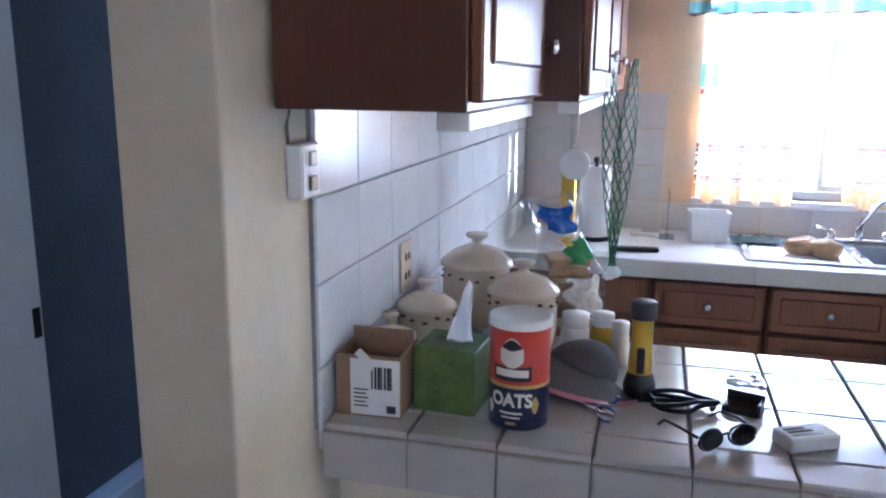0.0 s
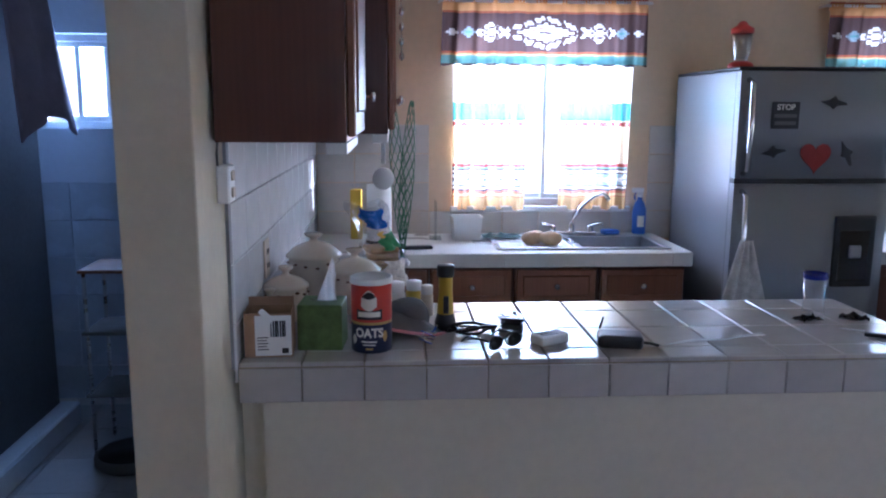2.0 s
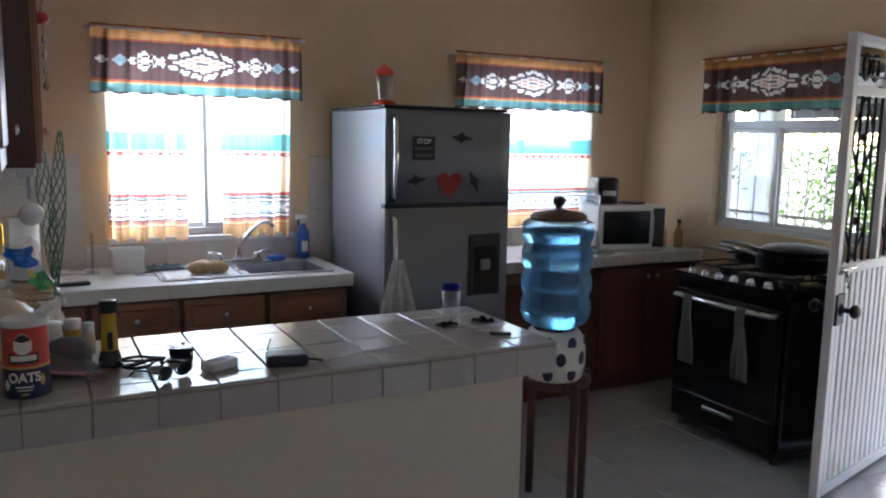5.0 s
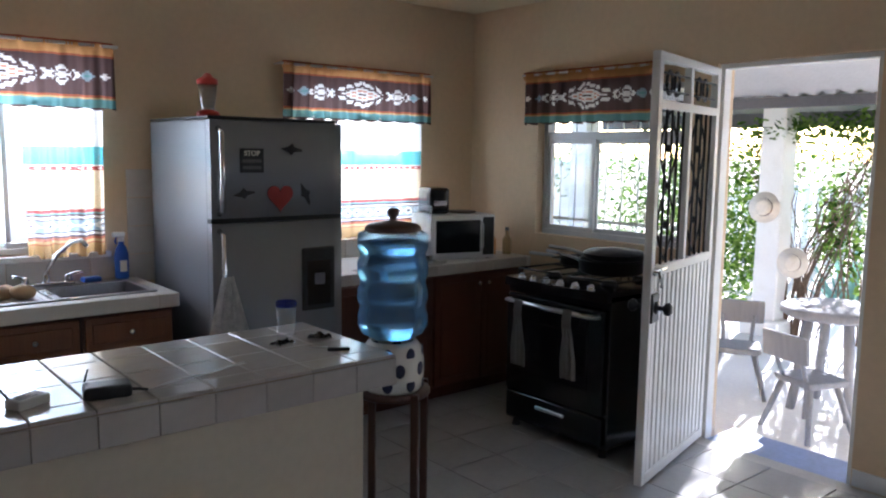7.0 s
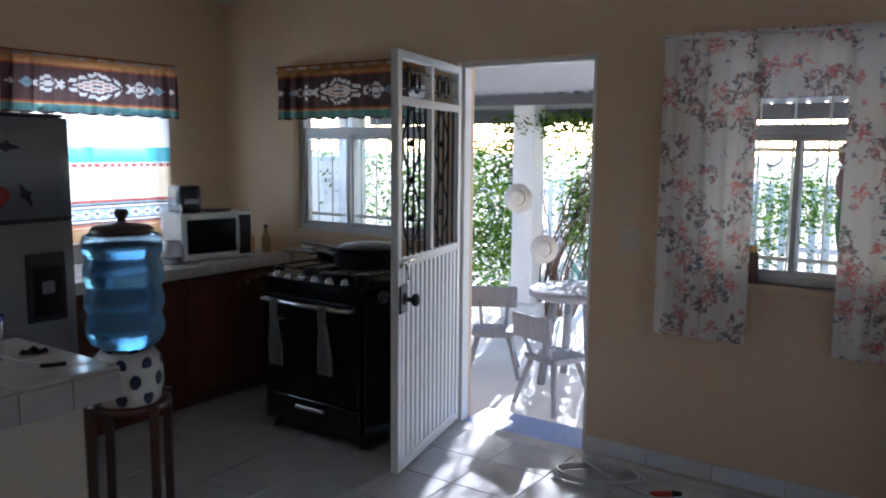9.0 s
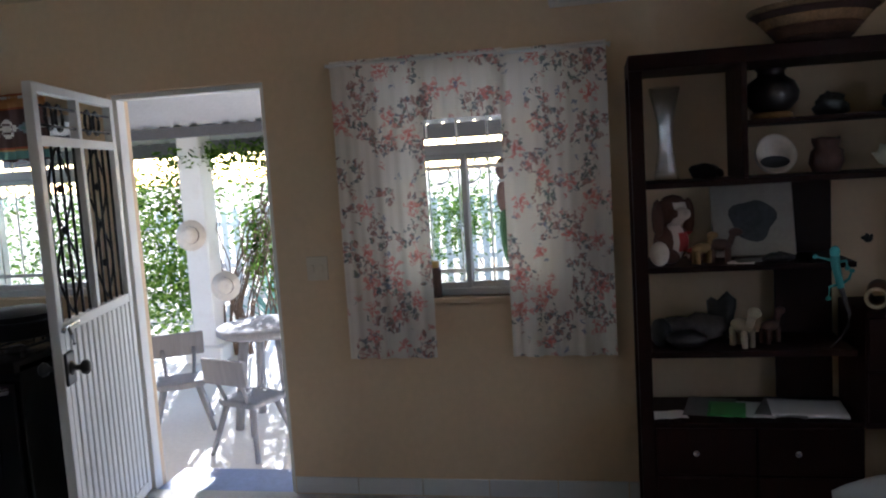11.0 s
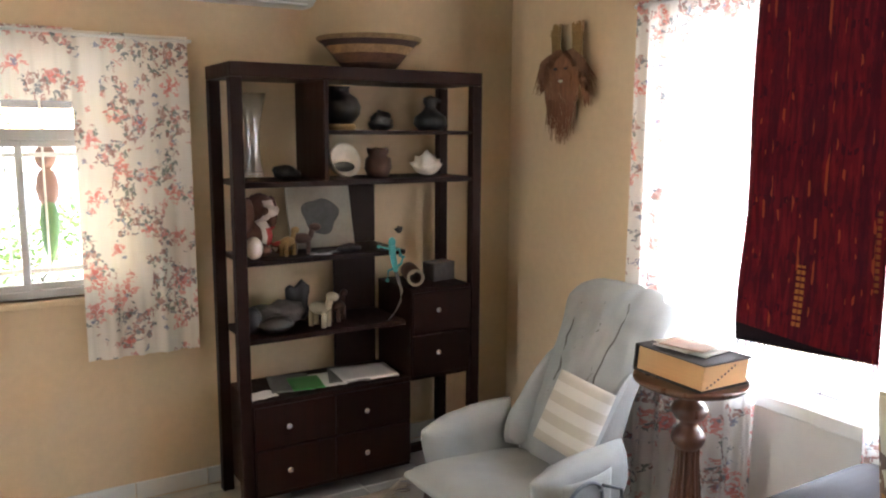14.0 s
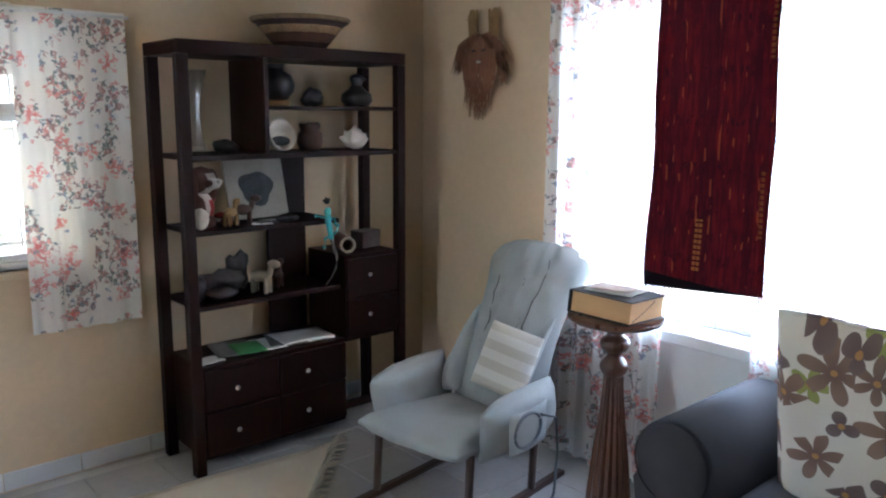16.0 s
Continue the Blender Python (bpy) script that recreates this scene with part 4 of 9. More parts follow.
def canister(x, y, r, h, label):
    c = base("ceramic_canister", label, "canister", pose(x, y, ZB), "ceramic canisters")
    bm = bm_new()
    lathe(bm, [(0, 0), (r * 0.86, 0.0), (r * 0.92, 0.006), (r, h * 0.3), (r, h * 0.75), (r * 0.95, h * 0.95), (r * 0.97, h)], 36)
    part("jar", bm, M_PORCELAIN, c)
    bm = bm_new()
    hh = r * 0.62
    lathe(bm, [(r * 1.06, h + 0.001), (r * 1.07, h + 0.008), (r * 1.0, h + 0.014), (r * 0.72, h + hh * 0.66), (r * 0.36, h + hh * 0.9), (r * 0.17, h + hh), (r * 0.14, h + hh + 0.010), (r * 0.32, h + hh + 0.018), (r * 0.34, h + hh + 0.026), (0, h + hh + 0.028)], 36)
    part("lid", bm, M_PORCELAIN, c)
    for k in range(14):
        a = 2 * math.pi * k / 14
        bm = bm_new()
        ball(bm, ((r * 0.985) * math.cos(a), (r * 0.985) * math.sin(a), h * 0.86 + 0.006 * math.sin(k * 2.2)), 0.008, 1, 1, 0.55, 1)
        part("motif", bm, M_MOTIF, c)
    return c


M_MOTIF = surface("brown_glaze", (0.16, 0.08, 0.05), 0.3, var=0.2, bump=0.0)
canister(-0.580, 1.36, 0.050, 0.085, "small cream ceramic canister with knobbed lid behind the carton")
canister(-0.562, 1.56, 0.066, 0.098, "cream ceramic canister with a wide domed lid")
canister(-0.50, 1.81, 0.088, 0.148, "large cream ceramic canister with painted band against the tiles")
canister(-0.355, 1.66, 0.080, 0.125, "cream ceramic canister with painted band and knobbed lid")

# bread bag: sliced loaf in crumpled clear film with printed patches
bb = base("bread_bag", "crumpled clear plastic bag of sliced bread, printed blue and green", "bread bag", pose(-0.255, 1.85, ZB, 0, 0, 12))
BAG = [(0.0, 0.060), (0.02, 0.082), (0.10, 0.088), (0.17, 0.080), (0.22, 0.066), (0.26, 0.056), (0.30, 0.062), (0.345, 0.070), (0.375, 0.058)]


def bag_at(a, z, grow=0.0):
    """A point of the bag's skin at angle a and height z; it leans and creases."""
    for (z0, r0), (z1, r1) in zip(BAG, BAG[1:]):
        if z <= z1:
            r = r0 + (r1 - r0) * (z - z0) / (z1 - z0)
            break
    s = z / 0.375
    q = Vector((math.cos(a), math.sin(a), z * 9))
    r *= 1 + (0.10 + 0.14 * s) * noise.noise(q * 1.9) + 0.10 * s * math.sin(7 * a + 20 * z) + 0.05 * noise.noise(q * 6)
    r += grow
    flat = 0.85 - 0.35 * max(0, s - 0.5)
    return (r * math.cos(a) - 0.45 * z * z - 0.04 * z, flat * r * math.sin(a), 0.88 * z + 0.012 * s * math.sin(2 * a + 1))


def bag_skin(name, a0, a1, z0, z1, mat, grow, lab="", nu=36, nz=30, torn=0.0):
    bm = bm_new()
    vs = [[bm.verts.new(bag_at(a0 + (a1 - a0) * i / nu + torn * math.sin(9 * k / nz), z0 + (z1 - z0) * k / nz, grow)) for i in range(nu + 1)] for k in range(nz + 1)]
    for k in range(nz):
        for i in range(nu):
            bm.faces.new((vs[k][i], vs[k][i + 1], vs[k + 1][i + 1], vs[k + 1][i]))
    o = part(name, bm, mat, bb, lab)
    o.visible_shadow = False
    return o


for k in range(8):
    bm = bm_new()
    box(bm, -0.052, 0.052, -0.05, 0.05, 0.004 + k * 0.022, 0.024 + k * 0.022, 0.008, 2)
    zc = 0.014 + k * 0.022
    move(bm, 0, Matrix.Translation((-0.45 * zc * zc - 0.04 * zc, 0, 0)) @ pose(0, 0, 0, 0, 0, 7 * math.sin(k * 2.0)))
    part("bread_slice", bm, M_BREAD, bb)
bag_skin("film", 0, 2 * math.pi, 0.0, 0.374, M_FILM, 0.0)
bag_skin("printed_patch", -2.1, -0.75, 0.285, 0.360, surface("blue_printed_film", (0.02, 0.12, 0.50), 0.25, var=0.3, big=30, fine=60, bump=0.1), 0.0015, "blue printed patch", 20, 12, 0.12)
bag_skin("printed_patch", -1.5, 0.1, 0.20, 0.262, surface("green_printed_film", (0.06, 0.34, 0.10), 0.3, var=0.4, big=40, fine=90, bump=0.1), 0.0015, "green printed patch", 16, 8, 0.15)
bag_skin("printed_patch", -1.7, -0.6, 0.05, 0.16, surface("white_printed_film", (0.75, 0.70, 0.62), 0.3, var=0.3, big=40, fine=90, bump=0.1), 0.0015, "pale printed patch", 16, 8, 0.2)
bag_skin("printed_patch", -1.5, -1.15, 0.25, 0.275, surface("yellow_printed_film", (0.75, 0.52, 0.08), 0.3, var=0.3, bump=0.05), 0.003, "yellow printed patch", 8, 5, 0.1)

# flashlight
fl = base("flashlight", "yellow and black plastic flashlight standing on its head", "flashlight", pose(-0.078, 1.405, ZB) @ Matrix.Diagonal((0.86, 0.86, 0.86, 1)))
bm = bm_new()
lathe(bm, [(0, 0), (0.036, 0.0), (0.037, 0.03), (0.033, 0.045), (0.028, 0.06)], 28)
part("head", bm, M_BLACKP, fl)
bm = bm_new()
lathe(bm, [(0.028, 0.06), (0.027, 0.09), (0.024, 0.13), (0.024, 0.185), (0.026, 0.19)], 28)
part("barrel", bm, M_YELLOW, fl)
bm = bm_new()
lathe(bm, [(0.029, 0.188), (0.030, 0.195), (0.030, 0.225), (0.026, 0.228), (0, 0.228)], 28)
part("end_cap", bm, M_BLACKP, fl)
bm = bm_new()
box(bm, -0.009, 0.009, -0.034, -0.022, 0.065, 0.125, 0.004, 2)
part("switch", bm, M_BLACKP, fl)

# cap
cap = base("cap", "grey cloth cap with a pink edged peak", "cap", pose(-0.20, 1.47, ZB, 0, 0, -35))
bm = bm_new()
ball(bm, (0, 0, 0.02), 0.080, 1.0, 0.95, 0.80, 3)
bmesh.ops.delete(bm, geom=[v for v in bm.verts if v.co.z < 0.0], context="VERTS")
for v in bm.verts:
    v.co.z += 0.008 * math.sin(30 * v.co.x) * (v.co.z > 0.03)
part("crown", bm, M_GREYCAP, cap)
bm = bm_new()


def peak(u, v):
    a = math.pi * (u - 0.5) * 0.95
    r = 0.07 + 0.085 * v
    return (r * math.sin(a) * 1.0, -r * math.cos(a) * 1.05, 0.045 - 0.028 * v + 0.016 * math.cos(2 * a))


grid(bm, 16, 6, peak)
o = part("peak", bm, M_GREYCAP, cap)
o.modifiers.new("thick", "SOLIDIFY").thickness = 0.004
bm = bm_new()
tube(bm, [peak(i / 16, 1.0) for i in range(17)], 0.005, 6)
part("edging", bm, M_PINK, cap, "pink edge binding")

# pill bottles
for x, y, r, h, body in ((-0.165, 1.62, 0.026, 0.085, M_YELLOW), (-0.225, 1.60, 0.032, 0.085, M_WHITEPL), (-0.125, 1.58, 0.02, 0.08, M_PORCELAIN)):
    pb = base("pill_bottle", "small plastic bottle with a white screw cap", "bottle", pose(x, y, ZB), "small bottles on the bar")
    bm = bm_new()
    lathe(bm, [(0, 0), (r, 0), (r, h * 0.8), (r * 0.8, h * 0.9)], 20)
    part("body", bm, body, pb)
    bm = bm_new()
    lathe(bm, [(r * 0.9, h * 0.86), (r * 0.95, h * 0.9), (r * 0.95, h * 1.2), (0, h * 1.21)], 20)
    part("cap", bm, M_WHITEPL, pb)
# keys on a ring
ky = base("keys", "bunch of metal keys on a ring", "keys", pose(-0.135, 1.26, ZB, 0, 0, 30))
for k in range(4):
    bm = bm_new()
    lathe(bm, [(0, 0), (0.011, 0), (0.011, 0.002), (0, 0.002)], 14)
    box(bm, -0.003, 0.003, 0.009, 0.045, 0, 0.002)
    move(bm, 0, Matrix.Translation((0.008 * k, 0.004 * k, 0.004 + 0.008 * k)) @ pose(0, 0, 0, 14 * k, 20 - 12 * k, 50 * k))
    part("key", bm, M_CHROME if k % 2 else M_BLUEPR, ky)
bm = bm_new()
tube(bm, [(0.016 * math.cos(a), 0.016 * math.sin(a), 0.022 + 0.01 * math.sin(a)) for a in np.linspace(0, 6.28, 20)], 0.0014, 5)
part("ring", bm, M_CHROME, ky)

# sunglasses


def sunglasses(m, label):
    s = base("sunglasses", label, "sunglasses", m, "sunglasses on the bar")
    for k in (-1, 1):
        bm = bm_new()
        pts = [(k * 0.035 + 0.027 * math.cos(a), -0.004 * math.cos(a) * k, 0.026 + 0.020 * math.sin(a)) for a in np.linspace(0, 2 * math.pi, 24)]
        tube(bm, pts, 0.0026, 6)
        part("rim", bm, M_BLACKP, s)
        bm = bm_new()
        c = bm.verts.new((k * 0.035, 0, 0.026))
        ring = [bm.verts.new((k * 0.035 + 0.026 * math.cos(a), -0.002, 0.026 + 0.019 * math.sin(a))) for a in np.linspace(0, 2 * math.pi, 24)[:-1]]
        for i in range(23):
            bm.faces.new((c, ring[i], ring[(i + 1) % 23]))
        o = part("lens", bm, M_GLASSBLACK, s, "dark lens")
        o.modifiers.new("thick", "SOLIDIFY").thickness = 0.002
        bm = bm_new()
        tube(bm, [(k * 0.063, 0, 0.034), (k * 0.067, 0.05, 0.034), (k * 0.064, 0.10, 0.026), (k * 0.06, 0.125, 0.006)], 0.0028, 6)
        part("temple", bm, M_BLACKP, s)
    bm = bm_new()
    tube(bm, [(-0.009, 0, 0.032), (0, -0.003, 0.036), (0.009, 0, 0.032)], 0.0026, 6)
    part("bridge", bm, M_BLACKP, s)
    return s


sunglasses(pose(0.07, 1.205, ZB, 0, 0, 34) @ Matrix.Scale(0.92, 4), "black sunglasses resting on their open temples")
gc = base("cord_coil", "coiled dark patterned cord", "cord", pose(-0.005, 1.36, ZB))
bm = bm_new()
rr = random.Random(2)
tube(bm, [((0.05 + 0.012 * math.sin(3.1 * a)) * math.cos(a) * 1.2, 0.03 * math.sin(a * 1.03), 0.006 + 0.004 * math.sin(a * 2.3) + 0.0012 * a) for a in np.linspace(0, 16, 90)], 0.0045, 6)
part("cord", bm, M_IRON, gc)
# black box, white lighter pack, foil, case
bx = base("black_box", "small open black plastic box", "box", pose(0.115, 1.385, ZB, 0, 0, -18))
bm = bm_new()
box(bm, -0.035, 0.035, -0.022, 0.022, 0, 0.012, 0.002)
box(bm, -0.035, 0.035, 0.017, 0.022, 0.012, 0.032, 0.001)
part("tray", bm, M_BLACKP, bx)
bm = bm_new()
box(bm, 0.029, 0.035, -0.022, 0.017, 0.0121, 0.026, 0.001)
part("side", bm, M_BLACKP, bx)
wp = base("white_packet", "small white packet with printed bars", "packet", pose(0.205, 1.265, ZB, 0, 0, 28))
bm = bm_new()
box(bm, -0.048, 0.048, -0.028, 0.028, 0, 0.026, 0.003)
part("pack", bm, M_PAPER, wp)
for k in range(3):
    bm = bm_new()
    box(bm, -0.036, 0.022 - 0.01 * k, -0.016 + 0.012 * k, -0.009 + 0.012 * k, 0.0262, 0.0268)
    part("print_bar", bm, surface("grey_print", (0.3, 0.3, 0.32), 0.6, bump=0.0) if k == 0 else M_TOWEL, wp)
fo = base("foil_scrap", "crumpled scrap of clear plastic foil", "wrapper", pose(0.135, 1.545, ZB))
bm = bm_new()
rr = random.Random(7)
grid(bm, 8, 6, lambda u, v: ((u - .5) * 0.075, (v - .5) * 0.05, 0.002 + 0.012 * abs(noise.noise(Vector((u * 6, v * 5, 1.0))))))
part("foil", bm, M_STEEL, fo)
ec = base("zip_case", "black zipped pouch with a wrist strap", "pouch", pose(0.395, 1.225, ZB, 0, 0, -12))
bm = bm_new()
box(bm, -0.062, 0.062, -0.042, 0.042, 0, 0.036, 0.014, 3)
part("pouch", bm, M_BLACKP, ec)
bm = bm_new()
tube(bm, [(-0.055, 0.036, 0.036), (-0.05, 0.042, 0.05), (-0.045, 0.045, 0.068)], 0.003, 6)
part("zip_pull", bm, M_BLACKP, ec)
bm = bm_new()
tube(bm, [(0.06, 0.0, 0.012), (0.085, 0.006, 0.008), (0.105, -0.004, 0.006)], 0.004, 6)
part("strap", bm, M_BLACKP, ec)
bs_ = base("plastic_strip", "narrow curled strip of clear shiny plastic on the tiles", "wrapper", pose(0.49, 1.205, ZB, 0, 0, 14.5))
bm = bm_new()
grid(bm, 24, 2, lambda u, v: (0.36 * u, (v - 0.5) * (0.006 + 0.020 * u * (1 - u) + 0.012 * u), 0.0015 + 0.006 * abs(math.sin(5 * u)) + 0.002 * math.cos(9 * u + 3 * v)))
o = part("film_strip", bm, surface("clear_shiny_strip", (0.70, 0.71, 0.72), 0.12, var=0.1, bump=0.02, spec=1.0), bs_)
o.modifiers.new("thick", "SOLIDIFY").thickness = 0.0008
# drinking glass with blue rim
dg_ = base("drinking_glass", "clear hand-blown drinking glass with a cobalt blue rim", "glass", pose(1.115, 1.535, ZB))
bm = bm_new()
lathe(bm, [(0, 0), (0.032, 0), (0.034, 0.01), (0.033, 0.05), (0.036, 0.118), (0.033, 0.118), (0.030, 0.05), (0.030, 0.014), (0, 0.012)], 28)
part("tumbler", bm, M_GLASS, dg_)
bm = bm_new()
lathe(bm, [(0.0362, 0.117), (0.0385, 0.121), (0.0385, 0.134), (0.036, 0.137), (0.0335, 0.134), (0.0335, 0.119)], 28)
part("rim", bm, M_BLUEGL, dg_, "cobalt blue rim")
for (x, y, rz), seed, lab in (((1.06, 1.46, 20), 3, "small dark crumpled candy wrapper"), ((1.215, 1.47, -30), 5, "dark shiny crumpled wrapper")):
    wr = base("wrapper", lab, "wrapper", pose(x, y, ZB, 0, 0, rz), "wrappers on the bar")
    bm = bm_new()
    grid(bm, 9, 7, lambda u, v: ((u - .5) * 0.085, (v - .5) * 0.05, 0.003 + 0.024 * abs(noise.noise(Vector((u * 5 + seed, v * 4, seed))))))
    part("foil", bm, M_GLASSBLACK, wr)
kn = base("pocket_knife", "small folding knife lying open", "knife", pose(1.135, 1.285, ZB, 0, 0, -28))
bm = bm_new()
box(bm, 0.0, 0.075, -0.009, 0.009, 0, 0.012, 0.004, 2)
part("grip", bm, M_BLACKP, kn)
bm = bm_new()
prism(bm, [(-0.065, 0.0), (0.0, -0.006), (0.0, 0.007), (-0.045, 0.007)], 0.004, 0.006)
move(bm, 0, pose(0, 0, 0, 90) )
move(bm, 0, pose(0, 0, 0.010))
part("blade", bm, M_STEEL, kn)

# ---------------------------------------------------------------- water dispenser on its stool
stool = base("plant_stool", "dark wooden stool with four square legs carrying the water crock", "stool", pose(1.69, 1.665, 0, 0, 0, 42))
bm = bm_new()
lathe(bm, [(0, 0.575), (0.155, 0.575), (0.16, 0.582), (0.16, 0.598), (0.155, 0.603), (0, 0.603)], 36)
part("seat", bm, M_STOOL, stool)
for sx in (-1, 1):
    for sy in (-1, 1):
        bm = bm_new()
        box(bm, -0.016, 0.016, -0.016, 0.016, 0, 0.61, 0.004)
        move(bm, 0, Matrix.Translation((sx * 0.118, sy * 0.118, 0)) @ pose(0, 0, 0))
        part("leg", bm, M_STOOL, stool)
CX, CY = 1.675, 1.648
cr = base("water_crock", "white ceramic crock painted with dark spots", "water crock", pose(CX, CY, 0.604))
bm = bm_new()
lathe(bm, [(0, 0), (0.115, 0), (0.125, 0.012), (0.135, 0.07), (0.134, 0.13), (0.125, 0.18), (0.105, 0.205), (0.09, 0.21)], 40)
part("body", bm, surface("white_ceramic", (0.74, 0.73, 0.66), 0.18, var=0.05, bump=0.01), cr)
for ring, z in ((0, 0.04), (1, 0.105), (2, 0.168)):
    for k in range(8):
        a = 2 * math.pi * (k + 0.5 * (ring % 2)) / 8
        rad = (0.130, 0.135, 0.127)[ring]
        bm = bm_new()
        ball(bm, (0, 0, 0), 0.028, 0.10, 0.8, 1.05, 2)
        move(bm, 0, Matrix.Translation((rad * math.cos(a), rad * math.sin(a), z)) @ pose(0, 0, 0, 0, 0, math.degrees(a)))
        part("spot", bm, M_NAVY, cr)
jug = base("water_jug", "blue translucent ribbed water jug, nearly full, standing on the crock", "water jug", pose(CX, CY, 0.815) @ Matrix.Diagonal((1.05, 1.05, 1, 1)))
m_j, t_j, b_j = blank("blue_jug_plastic")
b_j.inputs["Base Color"].default_value = (0.52, 0.79, 1.0, 1)
b_j.inputs["Transmission Weight"].default_value = 0.86
b_j.inputs["IOR"].default_value = 1.12
put(t_j, ma(t_j, "MULTIPLY_ADD", noise_fac(t_j, 25.0), 0.12, 0.10), b_j, "Roughness")
JP = [(0.04, 0.0), (0.09, 0.012), (0.125, 0.035), (0.140, 0.07), (0.141, 0.105), (0.131, 0.135), (0.131, 0.15), (0.141, 0.175), (0.141, 0.215), (0.131, 0.24), (0.131, 0.255), (0.141, 0.28), (0.141, 0.33), (0.131, 0.355), (0.131, 0.37), (0.141, 0.39), (0.141, 0.435), (0.137, 0.45), (0.125, 0.456)]
bm = bm_new()
lathe(bm, JP, 48)
part("shell", bm, m_j, jug)
m_w, t_w, b_w = blank("water_blue")
b_w.inputs["Base Color"].default_value = (0.36, 0.68, 1.0, 1)
b_w.inputs["Transmission Weight"].default_value = 0.92
b_w.inputs["IOR"].default_value = 1.2
put(t_w, ma(t_w, "MULTIPLY_ADD", noise_fac(t_w, 12.0), 0.15, 0.08), b_w, "Roughness")
bm = bm_new()
lathe(bm, [(0, 0.004)] + [(r - 0.005, z + 0.003) for r, z in JP if z < 0.43] + [(0.130, 0.425), (0, 0.425)], 48)
part("water", bm, m_w, jug, "blue tinted water")
ld = base("crock_lid", "dark wooden lid with a knob on top of the jug", "lid", pose(CX, CY, 0.815 + 0.457))
bm = bm_new()
lathe(bm, [(0, 0), (0.108, 0.0), (0.118, 0.008), (0.116, 0.02), (0.10, 0.032), (0.04, 0.042), (0.018, 0.045)], 40)
part("disc", bm, M_STOOL, ld)
bm = bm_new()
lathe(bm, [(0.018, 0.045), (0.014, 0.056), (0.026, 0.072), (0.027, 0.086), (0.018, 0.096), (0, 0.098)], 24)
part("knob", bm, M_STOOL, ld)

# ---------------------------------------------------------------- on the north worktops
for (x, y, z), (sx, sy, sz), rz in (((0.47, 3.02, 0.934), (0.062, 0.044, 0.034), 20), ((0.555, 2.985, 0.936), (0.058, 0.045, 0.036), -25), ((0.50, 3.075, 0.932), (0.05, 0.04, 0.033), 60)):
    bm = bm_new()
    for v in ball(bm, (0, 0, 0), 1.0, sx, sy, sz, 3):
        v.co *= 1 + 0.07 * noise.noise(v.co * 30)
    thing("potato", bm, M_POTATO, "pale brown potato lying on the drainer tray", "potato", pose(x, y, z, 0, 0, rz), "potatoes in the sink")
sp = base("spray_bottle", "blue spray bottle with a pale trigger head", "spray bottle", pose(1.10, 3.305, 0.909))
bm = bm_new()
lathe(bm, [(0, 0), (0.034, 0), (0.036, 0.01), (0.036, 0.13), (0.026, 0.165), (0.014, 0.185), (0.014, 0.20)], 24)
part("bottle", bm, M_BLUEPR, sp)
bm = bm_new()
lathe(bm, [(0.016, 0.198), (0.016, 0.222)], 16)
box(bm, -0.045, 0.02, -0.011, 0.011, 0.222, 0.248, 0.005)
part("trigger_head", bm, M_WHITEPL, sp)
bm = bm_new()
tube(bm, [(-0.022, 0, 0.224), (-0.03, 0, 0.205), (-0.026, 0, 0.185)], 0.005, 6)
part("trigger", bm, M_BLUEPR, sp)
curved_patch("label", sp, 0.0365, -120, -60, lambda s: (0.04, 0.10), M_CREAMTXT, "pale label")
bm = bm_new()
box(bm, -0.045, 0.045, -0.03, 0.03, 0, 0.026, 0.006)
thing("sponge", bm, M_BLUEPR, "blue kitchen sponge beside the tap", "sponge", pose(0.935, 3.275, 0.91, 0, 0, 8))
bt = base("food_tub", "white rectangular plastic tub with handles", "tub", pose(0.15, 3.20, 0.901, 0, 0, 4))
bm = bm_new()
A = [(-0.075, -0.055), (0.075, -0.055), (0.075, 0.055), (-0.075, 0.055)]
lo = [bm.verts.new((x * 0.88, y * 0.88, 0)) for x, y in A]
hi = [bm.verts.new((x, y, 0.12)) for x, y in A]
rm = [bm.verts.new((x * 1.07, y * 1.08, 0.121)) for x, y in A]
for a, b in ((lo, hi), (hi, rm)):
    for i in range(4):
        bm.faces.new((a[i], a[(i + 1) % 4], b[(i + 1) % 4], b[i]))
bm.faces.new(lo[::-1])
o = part("tub_body", bm, M_WHITEPL, bt)
o.modifiers.new("thick", "SOLIDIFY").thickness = 0.003
bm = bm_new()
grid(bm, 14, 8, lambda u, v: ((u - .5) * 0.20, (v - .5) * 0.13, 0.004 + 0.035 * abs(noise.noise(Vector((u * 3, v * 3, 4.0)))) * math.sin(math.pi * u) * math.sin(math.pi * v) * 2))
thing("dish_cloth", bm, surface("dark_green_cloth", (0.03, 0.055, 0.05), 0.95, var=0.3, big=15, fine=120, bump=0.4), "crumpled dark green dish cloth by the sink", "cloth", pose(0.335, 3.20, 0.911))
pt = base("paper_towel_stand", "white paper towel roll on a stand", "paper towel", pose(-0.30, 3.10, 0.901))
bm = bm_new()
lathe(bm, [(0, 0), (0.07, 0), (0.07, 0.012), (0.01, 0.014), (0.008, 0.31), (0.014, 0.318), (0.012, 0.332), (0, 0.335)], 24)
part("stand", bm, M_BLACKP, pt)
bm = bm_new()
lathe(bm, [(0.02, 0.016), (0.062, 0.016), (0.062, 0.295), (0.02, 0.295)], 36)
part("roll", bm, M_PAPER, pt, "white paper roll")
bm = bm_new()
box(bm, -0.03, 0.03, -0.028, 0.028, 0, 0.26, 0.01, 2)
